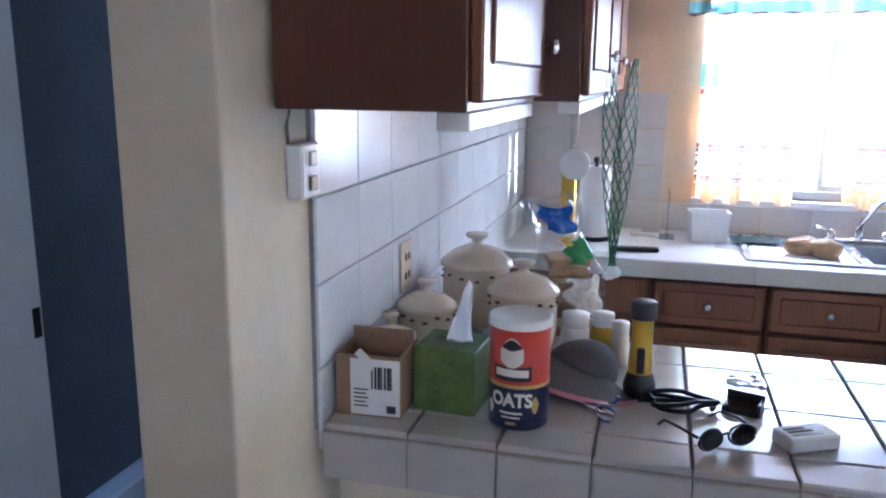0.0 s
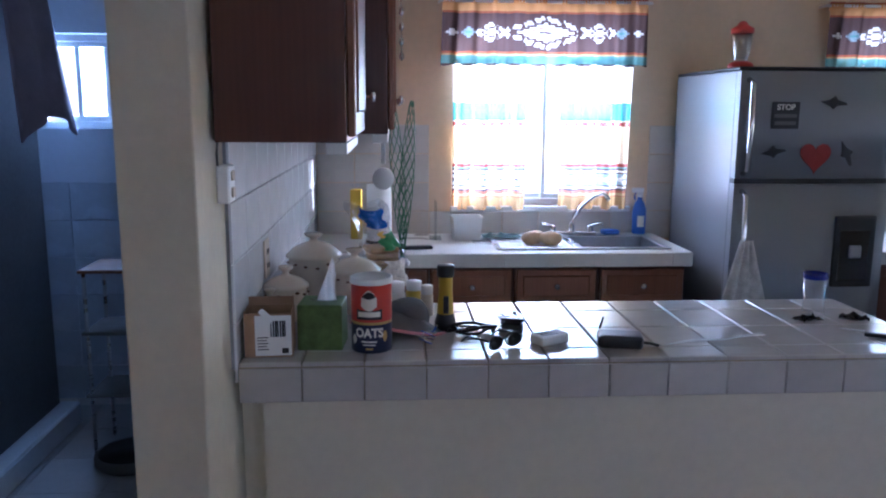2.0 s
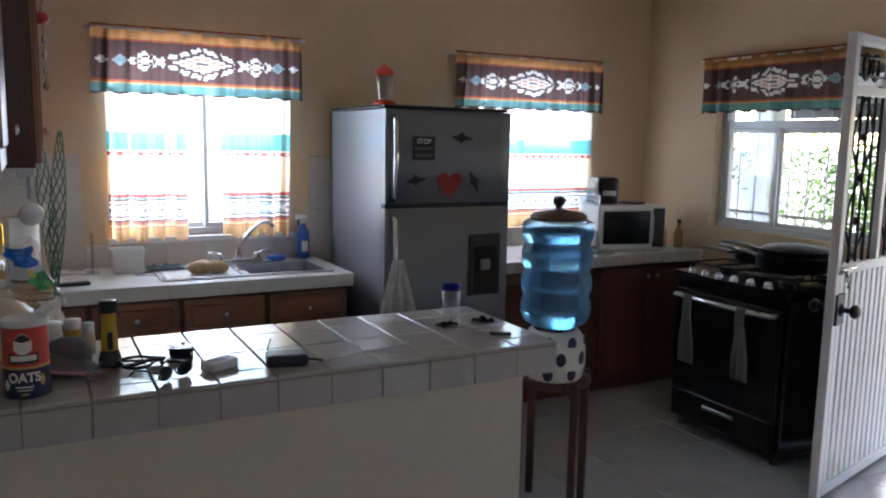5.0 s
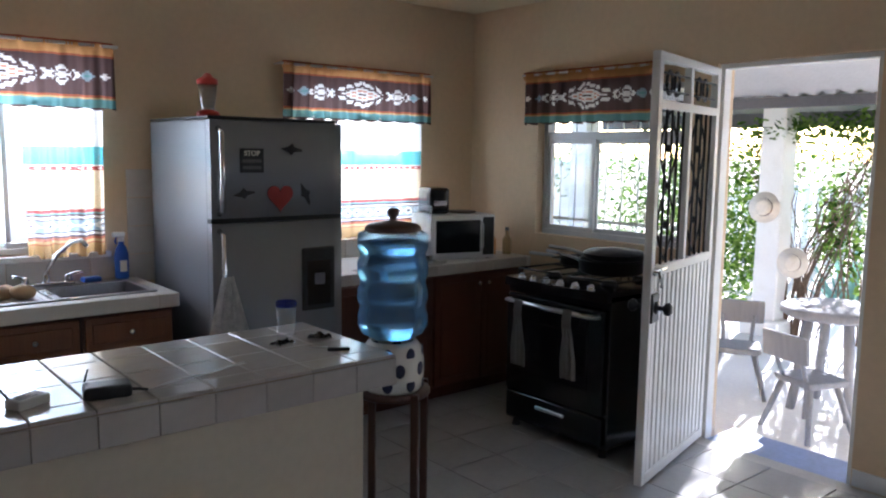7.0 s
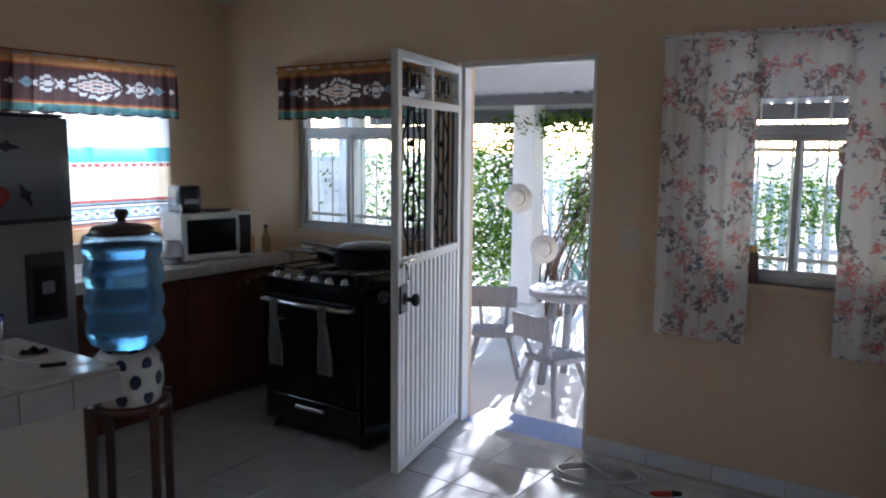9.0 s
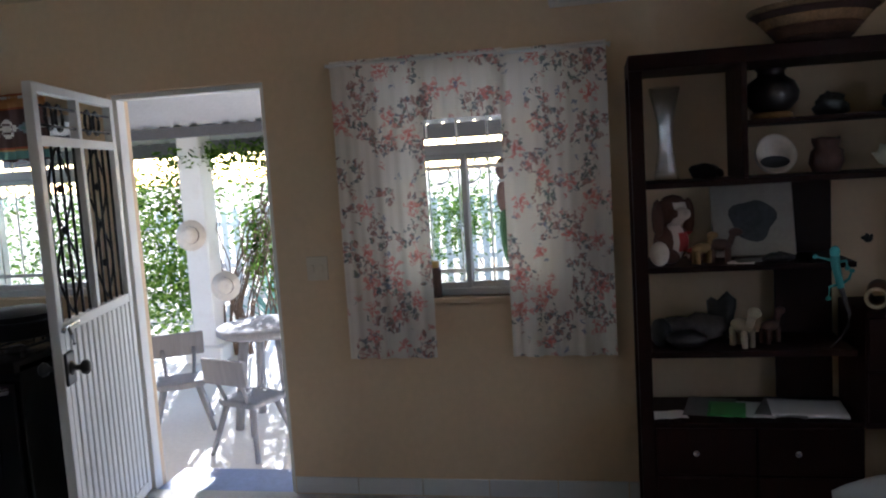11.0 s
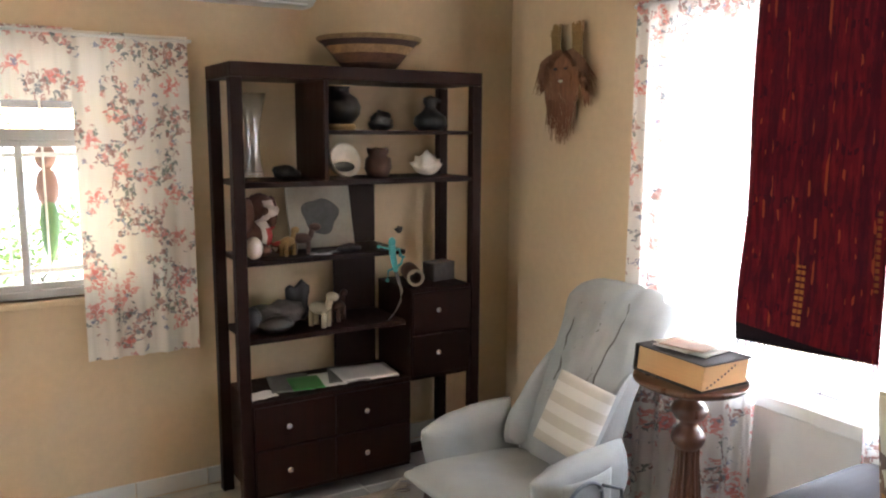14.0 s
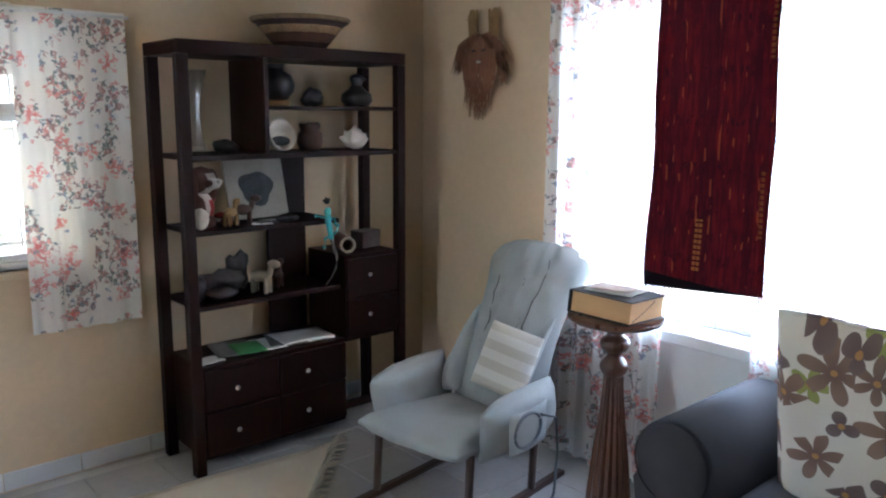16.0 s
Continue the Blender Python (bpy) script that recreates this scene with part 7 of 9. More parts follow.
for r, z in prof:
    rings.append([bm.verts.new(((r * (1 - 0.10 * (0.5 + 0.5 * math.cos(16 * 2 * math.pi * i / nf)))) * math.cos(2 * math.pi * i / nf), (r * (1 - 0.10 * (0.5 + 0.5 * math.cos(16 * 2 * math.pi * i / nf)))) * math.sin(2 * math.pi * i / nf), z)) for i in range(nf)])
for a, b in zip(rings, rings[1:]):
    for i in range(nf):
        bm.faces.new((a[i], a[(i + 1) % nf], b[(i + 1) % nf], b[i]))
part("fluted_column", bm, M_MAHOG, pd)
bm = bm_new()
lathe(bm, [(0, 0), (0.15, 0), (0.155, 0.02), (0.13, 0.045), (0.10, 0.06), (0.11, 0.08), (0.09, 0.10)], 40)
part("foot", bm, M_MAHOG, pd)
# dictionary
M_PAGES = surface("book_pages", (0.66, 0.40, 0.19), 0.85, var=0.12, big=3, fine=200, bump=0.3, stretch=(1, 1, 30))
bk = base("thick_book", "thick dictionary with tan page edges lying on the pedestal", "book", pose(1.635, -2.165, 0.9455, 0, 0, 178))


def slanted(bm, x0, x1, y0, y1, z0, z1, lean):
    """A block whose upper part slides towards +x by lean, as a thick book slumps."""
    box(bm, x0, x1, y0, y1, z0, z1, 0.002)
    for v in bm.verts:
        v.co.x += lean * (v.co.z / 0.09) + 0.006 * math.sin(math.pi * v.co.z / 0.09)


bm = bm_new()
slanted(bm, -0.145, 0.135, -0.098, 0.100, 0.006, 0.086, 0.010)
part("page_block", bm, M_PAGES, bk, "tan fanned page edges")
for z, lean in ((0.0005, 0.0), (0.0865, 0.010)):
    bm = bm_new()
    box(bm, -0.152 + lean, 0.142 + lean, -0.104, 0.104, z, z + 0.005, 0.001)
    part("cover", bm, M_INK, bk)
bm = bm_new()
slanted(bm, -0.158, -0.152, -0.104, 0.104, 0.0005, 0.0915, 0.010)
part("spine", bm, M_INK, bk)
for k in range(9):
    zk = 0.016 + 0.0072 * k
    bm = bm_new()
    lathe(bm, [(0, 0), (0.0038, 0), (0.0038, 0.0012), (0, 0.0012)], 8)
    move(bm, 0, Matrix.Translation((0.1352 + 0.010 * zk / 0.09 + 0.006 * math.sin(math.pi * zk / 0.09), -0.078 + 0.014 * k, zk)) @ pose(0, 0, 0, 0, 90, 0))
    part("index_notch", bm, M_INK, bk)
M_PINKISH = surface("faded_booklet_cover", (0.62, 0.46, 0.38), 0.6, var=0.2, big=25, fine=90, bump=0.03)
for k, (dx, dy, rz, w, h, mt) in enumerate(((0.01, -0.01, 8, 0.10, 0.07, M_PAPER), (0.03, 0.0, -10, 0.085, 0.06, M_STRIPE_B), (0.0, 0.02, 14, 0.075, 0.05, M_PINKISH))):
    bm = bm_new()
    grid(bm, 8, 6, lambda u, v: ((u - .5) * 2 * w, (v - .5) * 2 * h, 0.0006 + 0.004 * abs(noise.noise(Vector((u * 2.5 + 3 * k, v * 2, k + 0.3))))))
    o = thing("booklet", bm, mt, "thin creased booklet lying on the dictionary", "booklet", pose(1.635 + dx, -2.165 + dy, 1.0385 + 0.0065 * k, 0, 0, rz), "booklets on the book")
    o.modifiers.new("thick", "SOLIDIFY").thickness = 0.003

# sofa
M_SOFA = surface("charcoal_upholstery", (0.060, 0.060, 0.070), 0.92, var=0.2, big=4, fine=260, bump=0.4)
sf = base("sofa", "dark charcoal upholstered sofa with a rolled arm", "sofa", pose(0.22, -2.23, 0))
bm = bm_new()
n = 22
pr = [(1.0 + 0.15 * math.cos(a), 0.55 + 0.15 * math.sin(a)) for a in np.linspace(-0.6, math.pi + 0.3, n)]
pr += [(0.87, 0.06), (1.10, 0.06)]
prism(bm, pr, 0.30, -0.38)
bmesh.ops.bevel(bm, geom=[e for e in bm.edges if abs(e.verts[0].co.y - e.verts[1].co.y) < 1e-5], offset=0.02, segments=3, affect="EDGES")
for f in bm.faces:
    f.smooth = True
part("arm", bm, M_SOFA, sf)
bm = bm_new()
lathe(bm, [(0.138, -0.004), (0.142, 0.0), (0.138, 0.004)], 30)
move(bm, 0, Matrix.Translation((1.0, 0.302, 0.55)) @ pose(0, 0, 0, 90))
part("piping", bm, M_SOFA, sf)
bm = bm_new()
prism(bm, [(-x, z) for x, z in pr], 0.30, -0.38)
part("arm", bm, M_SOFA, sf)
bm = bm_new()
box(bm, -0.86, 0.86, -0.38, 0.28, 0.06, 0.27, 0.02, 2)
part("base_frame", bm, M_SOFA, sf)
for a, b in ((-0.855, -0.005), (0.005, 0.855)):
    bm = bm_new()
    box(bm, a, b, -0.24, 0.32, 0.272, 0.44, 0.05, 4)
    part("seat_cushion", bm, M_SOFA, sf)
bm = bm_new()
box(bm, -0.86, 0.86, -0.37, -0.22, 0.06, 0.80, 0.05, 4)
part("back_frame", bm, M_SOFA, sf)
for x in (-1.0, 1.0):
    for y in (-0.33, 0.22):
        bm = bm_new()
        lathe(bm, [(0.02, 0), (0.028, 0.06)], 12, x, y)
        part("foot", bm, M_STOOL, sf)
# big floral cushion
m, t, b = blank("floral_cushion_print")
x, y, z = sep(t, coords(t))
cmb = t.nodes.new("ShaderNodeCombineXYZ")
t.links.new(x, cmb.inputs[0])
t.links.new(y, cmb.inputs[1])
col = mixc(t, noise_fac(t, 6.0), (0.66, 0.62, 0.56), (0.74, 0.71, 0.65))
for sc, cnt, sz, kp, sd, ca, cb in ((7.0, 5, 0.085, 0.55, 3.3, (0.30, 0.32, 0.10), (0.36, 0.38, 0.14)), (6.0, 6, 0.10, 0.75, 0.4, (0.19, 0.125, 0.105), (0.28, 0.19, 0.15)), (8.0, 3, 0.07, 0.5, 8.2, (0.17, 0.12, 0.12), (0.24, 0.18, 0.17))):
    mk, rn, r = petals(t, cmb.outputs[0], sc, cnt, sz, kp, sd)
    col = mixc(t, mk, col, mixc(t, ma(t, "MULTIPLY", r, 12.0), ca, cb))
    heart = ma(t, "MULTIPLY", ma(t, "LESS_THAN", r, 0.010), ma(t, "LESS_THAN", rn, kp))
    col = mixc(t, heart, col, (0.45, 0.25, 0.10))
put(t, col, b, "Base Color")
b.inputs["Roughness"].default_value = 0.95
b.inputs["Specular IOR Level"].default_value = 0.15
bp = node(t, "ShaderNodeBump", Height=noise_fac(t, 260.0))
bp.inputs["Strength"].default_value = 0.3
put(t, bp.outputs[0], b, "Normal")
M_FLCUSH = m


def big_cushion(m4, w, h, label):
    c = base("floral_cushion", label, "cushion", m4, "sofa cushions")
    bm = bm_new()

    def f(u, v):
        sag = 0.012 * math.sin(6 * u + 2 * v)
        return (((u - .5) * w, (v - .5) * h + sag, 0), (0, 0, 1))
    pad(bm, 20, 20, f, 0.22, 0.55)
    part("cover", bm, M_FLCUSH, c)
    bm = bm_new()
    tube(bm, [((u - .5) * w, (v - .5) * h + 0.012 * math.sin(6 * u + 2 * v), 0) for u, v in [(i / 20, 0) for i in range(21)] + [(1, i / 20) for i in range(1, 21)] + [(1 - i / 20, 1) for i in range(1, 21)] + [(0, 1 - i / 20) for i in range(1, 21)]], 0.009, 6)
    part("piping", bm, M_FLCUSH, c)
    return c


big_cushion(pose(0.62, -2.10, 0.83, 76, 0, 8), 0.62, 0.60, "large cream cushion printed with brown and green flowers")
big_cushion(pose(-0.10, -2.14, 0.80, 76, 0, 0), 0.62, 0.56, "large cream flower-printed sofa cushion")

# fibre mask on the south wall
mk_ = base("fibre_mask", "woven plant fibre wall mask with a fringed beard", "mask", pose(2.905, YS + 0.012, 1.98) @ Matrix.Diagonal((1.3, 1, 1.05, 1)))
M_FIBRE = surface("dry_fibre", (0.30, 0.14, 0.075), 0.9, var=0.45, big=15, fine=120, bump=0.4, stretch=(6, 6, 1))
M_FIBRE_L = surface("pale_fibre", (0.34, 0.21, 0.085), 0.9, var=0.3, big=15, fine=120, bump=0.4)
bm = bm_new()
ball(bm, (0, 0.03, 0.03), 0.085, 1.0, 0.42, 1.15, 3)
part("face", bm, M_FIBRE, mk_)
rr = random.Random(12)
for nm, cnt in (("beard", 210), ("hair", 420), ("side_lock", 70)):
    bm = bm_new()
    for k in range(cnt):
        s = rr.uniform(-1, 1)
        if nm == "hair":
            s = math.copysign(abs(s) ** 0.45, s)
        if nm == "beard":
            p0 = (s * 0.10, 0.05 + 0.02 * rr.random(), 0.05)
            p1 = (s * 0.088 + rr.uniform(-.01, .01), 0.06, -0.08)
            p2 = (s * 0.062 + 0.015 + rr.uniform(-.025, .025), 0.035 + rr.uniform(0, 0.03), -0.30 * rr.uniform(0.55, 1.0) * (1 - 0.25 * s * s))
        elif nm == "hair":
            p0 = (s * 0.05, 0.05, 0.115 + rr.uniform(-.01, .015))
            p1 = (s * 0.125, 0.062, 0.115 - 0.045 * s * s + rr.uniform(-.01, .01))
            p2 = (s * rr.uniform(0.13, 0.17) + rr.uniform(-.01, .01), 0.03 + rr.uniform(0, .03), 0.10 - (0.05 + 0.09 * abs(s)) * rr.uniform(0.6, 1.3))
        else:
            p0 = (-0.08 + 0.02 * s, 0.05, 0.06)
            p1 = (-0.115 + 0.02 * s, 0.06, -0.01)
            p2 = (-0.125 + 0.022 * s + rr.uniform(-.015, .01), 0.04, -0.13 * rr.uniform(0.55, 1.0))
        tube(bm, [p0, p1, p2], 0.0022, 4, r_end=0.0011, cap=False)
    part(nm, bm, M_FIBRE, mk_, "long brown fibres")
for sx in (-0.065, 0.055):
    bm = bm_new()
    for k in range(34):
        x = sx + rr.uniform(-.026, .026)
        tube(bm, [(x, 0.04, 0.09), (x + rr.uniform(-.01, .01), 0.04, 0.215 + rr.uniform(0, .035))], 0.0034, 4, cap=False)
    tube(bm, [(sx - 0.028, 0.045, 0.20), (sx + 0.028, 0.045, 0.20)], 0.005, 5)
    part("tuft", bm, M_FIBRE_L, mk_, "pale upright straw tuft")
for dx, dz in ((-0.03, 0.045), (0.03, 0.045), (0.0, -0.01)):
    bm = bm_new()
    ball(bm, (dx, 0.067, dz), 0.010, 1.6, 0.4, 0.7, 1)
    part("carved_slit", bm, M_CREAMTXT if dz < 0 else M_INK, mk_)

# woven mat on the floor, with fringe
M_MAT = surface("cream_wool_mat", (0.74, 0.66, 0.54), 0.95, var=0.15, big=3, fine=160, bump=0.5)
mt_ = base("floor_mat", "cream woven floor mat with a long tasselled end", "mat", pose(0, 0, 0.002))


def matf(u, v):
    """v runs from the plain end to the slanted tasselled end, u from the far edge to the near one."""
    y_end = -1.86 + 0.80 * u
    y = -0.25 + (y_end + 0.25) * v
    x = 3.25 - 0.10 * v - (0.95 - 0.10 * v) * u + 0.015 * math.sin(6 * v)
    return (x, y, 0.010 + 0.010 * abs(math.sin(7 * v + 3 * u)))


bm = bm_new()
grid(bm, 14, 30, matf)
o = part("weave", bm, M_MAT, mt_)
o.modifiers.new("thick", "SOLIDIFY").thickness = 0.006
bm = bm_new()
for k in range(90):
    u = (k + rr.random() * 0.7) / 90
    x, y, z = matf(u, 1.0)
    L = rr.uniform(0.09, 0.15)
    a = rr.uniform(-0.5, 0.5)
    dx, dy = L * math.sin(a - 0.55) * -1, -L * math.cos(a - 0.2)
    tube(bm, [(x, y + 0.01, 0.014), (x + dx * 0.5, y + dy * 0.5, 0.016 + rr.uniform(0, 0.02)), (x + dx, y + dy, 0.006)], 0.005, 5, r_end=0.003)
part("fringe", bm, M_STRIPE_A, mt_, "long straw-coloured tassels")

# air conditioner
ac = base("air_conditioner", "white wall mounted air conditioner above the shelf unit", "air conditioner", pose(XE - 0.002, -1.25, 2.31))
bm = bm_new()
n = 8
pr = [(0, 0.0), (0, 0.27), (-0.16, 0.27), (-0.195, 0.23), (-0.20, 0.10), (-0.18, 0.03), (-0.12, 0.0)]
prism(bm, pr, -0.41, 0.41)
part("casing", bm, M_WHITEPL, ac)
bm = bm_new()
box(bm, -0.185, -0.125, -0.36, 0.36, -0.006, 0.004, 0.002)
part("louvre", bm, M_ALU, ac)

# basket on the shelf
bs = base("basket_bowl", "wide woven basket bowl with dark and tan bands", "basket", pose(3.41, -1.885, SHT))
for k, (r0, z0, r1, z1, c) in enumerate(((0.115, 0.0, 0.14, 0.028, (0.07, 0.035, 0.025)), (0.14, 0.028, 0.175, 0.07, (0.12, 0.055, 0.03)), (0.175, 0.07, 0.205, 0.105, (0.32, 0.19, 0.09)), (0.205, 0.105, 0.235, 0.135, (0.06, 0.03, 0.025)), (0.235, 0.135, 0.245, 0.15, (0.28, 0.18, 0.09)))):
    bm = bm_new()
    m_ = surface("basket_weave", c, 0.85, var=0.45, big=20, fine=80, bump=0.5)
    pr = [(0.0, 0.0), (r0, z0)] if k == 0 else [(r0, z0)]
    nn = 5
    for j in range(1, nn + 1):
        s = j / nn
        pr.append((r0 + (r1 - r0) * s + 0.003 * (j % 2), z0 + (z1 - z0) * s))
    lathe(bm, pr, 40)
    o = part("band", bm, m_, bs)
    o.modifiers.new("thick", "SOLIDIFY").thickness = 0.007

# shelf contents: place(u along the shelf, depth from its front, z)
SH = sh.matrix_world


def on_shelf(u, d, z, rz=0):
    return SH @ pose(u, d, z, 0, 0, rz)


Z1, Z2, Z3, Z4, Z5, Z6 = 1.7355, 1.5105, 1.1685, 0.8205, 0.5255, 0.9655
M_DKCLAY = surface("dark_clay", (0.022, 0.020, 0.020), 0.35, var=0.4, big=10, fine=40, bump=0.1)
M_BRCLAY = surface("brown_clay", (0.10, 0.05, 0.035), 0.4, var=0.4, big=12, fine=50, bump=0.15)
M_STONE = surface("grey_stone", (0.10, 0.09, 0.085), 0.8, var=0.35, big=12, fine=50, bump=0.3)
M_SHELLW = surface("white_shell", (0.74, 0.66, 0.56), 0.4, var=0.18, big=12, fine=60, bump=0.2)
M_TURQ = surface("turquoise_enamel", (0.07, 0.38, 0.38), 0.4, var=0.15, big=12, fine=60, bump=0.05)
M_BONE = surface("bone_white", (0.42, 0.35, 0.25), 0.6, var=0.15, big=15, fine=60, bump=0.15)
vs = base("glass_vase", "tall clear cut glass vase", "vase", on_shelf(0.15, 0.19, Z2))
bm = bm_new()
nf = 32
rings = []
for r, z in ((0.045, 0), (0.048, 0.02), (0.03, 0.14), (0.034, 0.25), (0.062, 0.385), (0.058, 0.385), (0.028, 0.25), (0.024, 0.14), (0.036, 0.035)):
    rings.append([bm.verts.new((r * (1 + 0.06 * math.cos(8 * 2 * math.pi * i / nf + 6 * z)) * math.cos(2 * math.pi * i / nf), r * (1 + 0.06 * math.cos(8 * 2 * math.pi * i / nf + 6 * z)) * math.sin(2 * math.pi * i / nf), z)) for i in range(nf)])
for a, b in zip(rings, rings[1:]):
    for i in range(nf):
        bm.faces.new((a[i], a[(i + 1) % nf], b[(i + 1) % nf], b[i])).smooth = True
bm.faces.new(rings[0][::-1])
bm.faces.new(rings[-1])
part("flared_body", bm, pane("cut_glass", (0.93, 0.94, 0.95), 1.9), vs)


def lump(name, u, d, z, r, s, mat, label, cat, seed=0, amp=0.25, rz=0, group=""):
    bm = bm_new()
    vv = ball(bm, (0, 0, r * s[2]), r, *s, 3)
    for v in vv:
        o = v.co - Vector((0, 0, r * s[2]))
        q_ = o.normalized()
        o *= 1 + amp * noise.noise(q_ * 1.6 + Vector((seed, seed * 2.1, 0))) + 0.5 * amp * noise.noise(q_ * 4.0 + Vector((seed, 0, seed))) + 0.2 * amp * noise.noise(q_ * 10.0)
        v.co = o + Vector((0, 0, r * s[2]))
        v.co.z = max(v.co.z, 0.0)
    return thing(name, bm, mat, label, cat, on_shelf(u, d, z, rz), group)


pot = base("clay_pot", "round black clay pot on a woven ring", "pot", on_shelf(0.565, 0.18, Z1) @ Matrix.Scale(1.18, 4))
bm = bm_new()
lathe(bm, [(0.062, 0), (0.07, 0.012), (0.062, 0.024), (0.05, 0.02)], 28)
part("stand_ring", bm, M_FIBRE_L, pot)
bm = bm_new()
lathe(bm, [(0, 0.018), (0.05, 0.02), (0.085, 0.06), (0.09, 0.09), (0.075, 0.125), (0.045, 0.145), (0.042, 0.16), (0.052, 0.17), (0.046, 0.17), (0.036, 0.15)], 32)
part("vessel", bm, M_DKCLAY, pot)
lump("carved_bird", 0.79, 0.18, Z1, 0.06, (1.1, 0.7, 0.75), M_DKCLAY, "small dark carved bird figure", "figurine", 3, 0.55, group="dark figurines")
duck = base("clay_jug", "dark bird shaped clay jug with a neck", "jug", on_shelf(1.06, 0.17, Z1))
bm = bm_new()
lathe(bm, [(0, 0), (0.06, 0), (0.085, 0.03), (0.08, 0.065), (0.04, 0.095), (0.026, 0.115), (0.036, 0.14), (0.034, 0.16), (0, 0.175)], 28)
part("body", bm, M_DKCLAY, duck)
bm = bm_new()
tube(bm, [(0.02, 0, 0.15), (0.06, 0, 0.145)], 0.014, 8, r_end=0.006)
part("beak", bm, M_DKCLAY, duck)
lump("dark_stone", 0.31, 0.2, Z2, 0.05, (1.4, 0.8, 0.6), M_DKCLAY, "dark rough stone lying on the shelf", "stone", 6, 0.5)
# white open shell (painted gourd bowl)
gs = base("gourd_bowl", "white gourd bowl with a dark opening, tipped up", "bowl", on_shelf(0.56, 0.13, Z2 + 0.078, 10) @ pose(0, 0, 0, 72, 0, 0))
bm = bm_new()
lathe(bm, [(0, -0.05), (0.045, -0.04), (0.072, -0.01), (0.082, 0.03), (0.078, 0.032), (0.066, -0.004), (0.04, -0.03), (0, -0.038)], 32)
part("shell_wall", bm, M_SHELLW, gs)
bm = bm_new()
lathe(bm, [(0, -0.012), (0.052, -0.006), (0.06, 0.0)], 28)
move(bm, 0, Matrix.Translation((0, -0.026, 0.004)) @ Matrix.Diagonal((1, 0.42, 1, 1)))
part("dark_inside", bm, M_DKCLAY, gs)
cg = base("carved_head_pot", "brown carved pot with a face-like relief", "pot", on_shelf(0.77, 0.18, Z2))
bm = bm_new()
lathe(bm, [(0, 0), (0.05, 0), (0.066, 0.04), (0.062, 0.085), (0.045, 0.10), (0.055, 0.125), (0.052, 0.14), (0.04, 0.135), (0, 0.12)], 28)
for v in bm.verts:
    v.co *= 1 + 0.08 * noise.noise(v.co * 40)
part("pot_body", bm, M_BRCLAY, cg)
bm = bm_new()
rr = random.Random(3)
ball(bm, (0, 0, 0.05), 0.06, 1.5, 0.8, 0.8, 3)
for v in bm.verts:
    n_ = noise.noise(v.co * 26)
    a_ = math.atan2(v.co.z - 0.05, v.co.y)
    v.co *= 1 + 0.25 * n_ + 0.28 * max(0.0, math.sin(5 * a_ + 60 * v.co.x)) ** 3
    v.co.y *= 1 - 2.2 * max(0.0, v.co.x)
    v.co.z = max(0, v.co.z)
thing("conch_shell", bm, M_SHELLW, "large knobbly white conch shell", "shell", on_shelf(1.03, 0.14, Z2, 20))
# plush dog: one plain shape
bm = bm_new()
ball(bm, (0, 0, 0.075), 0.07, 0.95, 0.9, 1.1, 2)
ball(bm, (0, -0.02, 0.19), 0.06, 1, 1.05, 1, 2)
ball(bm, (0, -0.075, 0.18), 0.032, 1.1, 1.2, 0.8, 2)
ball(bm, (-0.062, -0.02, 0.165), 0.034, 0.6, 0.95, 2.1, 2)
ball(bm, (0.062, -0.02, 0.165), 0.034, 0.6, 0.95, 2.1, 2)
ball(bm, (0, -0.112, 0.19), 0.013, 1.3, 0.8, 0.9, 1)
ball(bm, (0.05, -0.08, 0.03), 0.03, 1, 1.6, 0.9, 2)
ball(bm, (-0.05, -0.08, 0.03), 0.03, 1, 1.6, 0.9, 2)
m, t, b = blank("plush_fur")
x, y, z = sep(t, coords(t))
col = mixc(t, ma(t, "MAXIMUM", ma(t, "GREATER_THAN", ma(t, "ABSOLUTE", ma(t, "ADD", x, ma(t, "MULTIPLY_ADD", noise_fac(t, 14.0), 0.03, -0.015))), 0.026), ma(t, "GREATER_THAN", z, 0.222)), (0.66, 0.58, 0.50), (0.085, 0.030, 0.018))
col = mixc(t, ma(t, "MULTIPLY", band(t, z, 0.04, 0.11), ma(t, "GREATER_THAN", x, 0.0)), col, (0.42, 0.03, 0.03))
put(t, mixc(t, ma(t, "MULTIPLY", noise_fac(t, 60.0), 0.35), col, (0.2, 0.13, 0.10)), b, "Base Color")
b.inputs["Roughness"].default_value = 1.0
bp = node(t, "ShaderNodeBump", Height=noise_fac(t, 180.0))
bp.inputs["Strength"].default_value = 0.6
put(t, bp.outputs[0], b, "Normal")
thing("plush_dog", bm, m, "brown and white plush dog sitting on the shelf", "plush toy", on_shelf(0.16, 0.2, Z3, 24) @ Matrix.Scale(1.14, 4))
lump("white_egg", 0.10, 0.06, Z3, 0.042, (0.95, 0.9, 1.2), M_SHELLW, "white egg shaped stone", "stone", 1, 0.03)
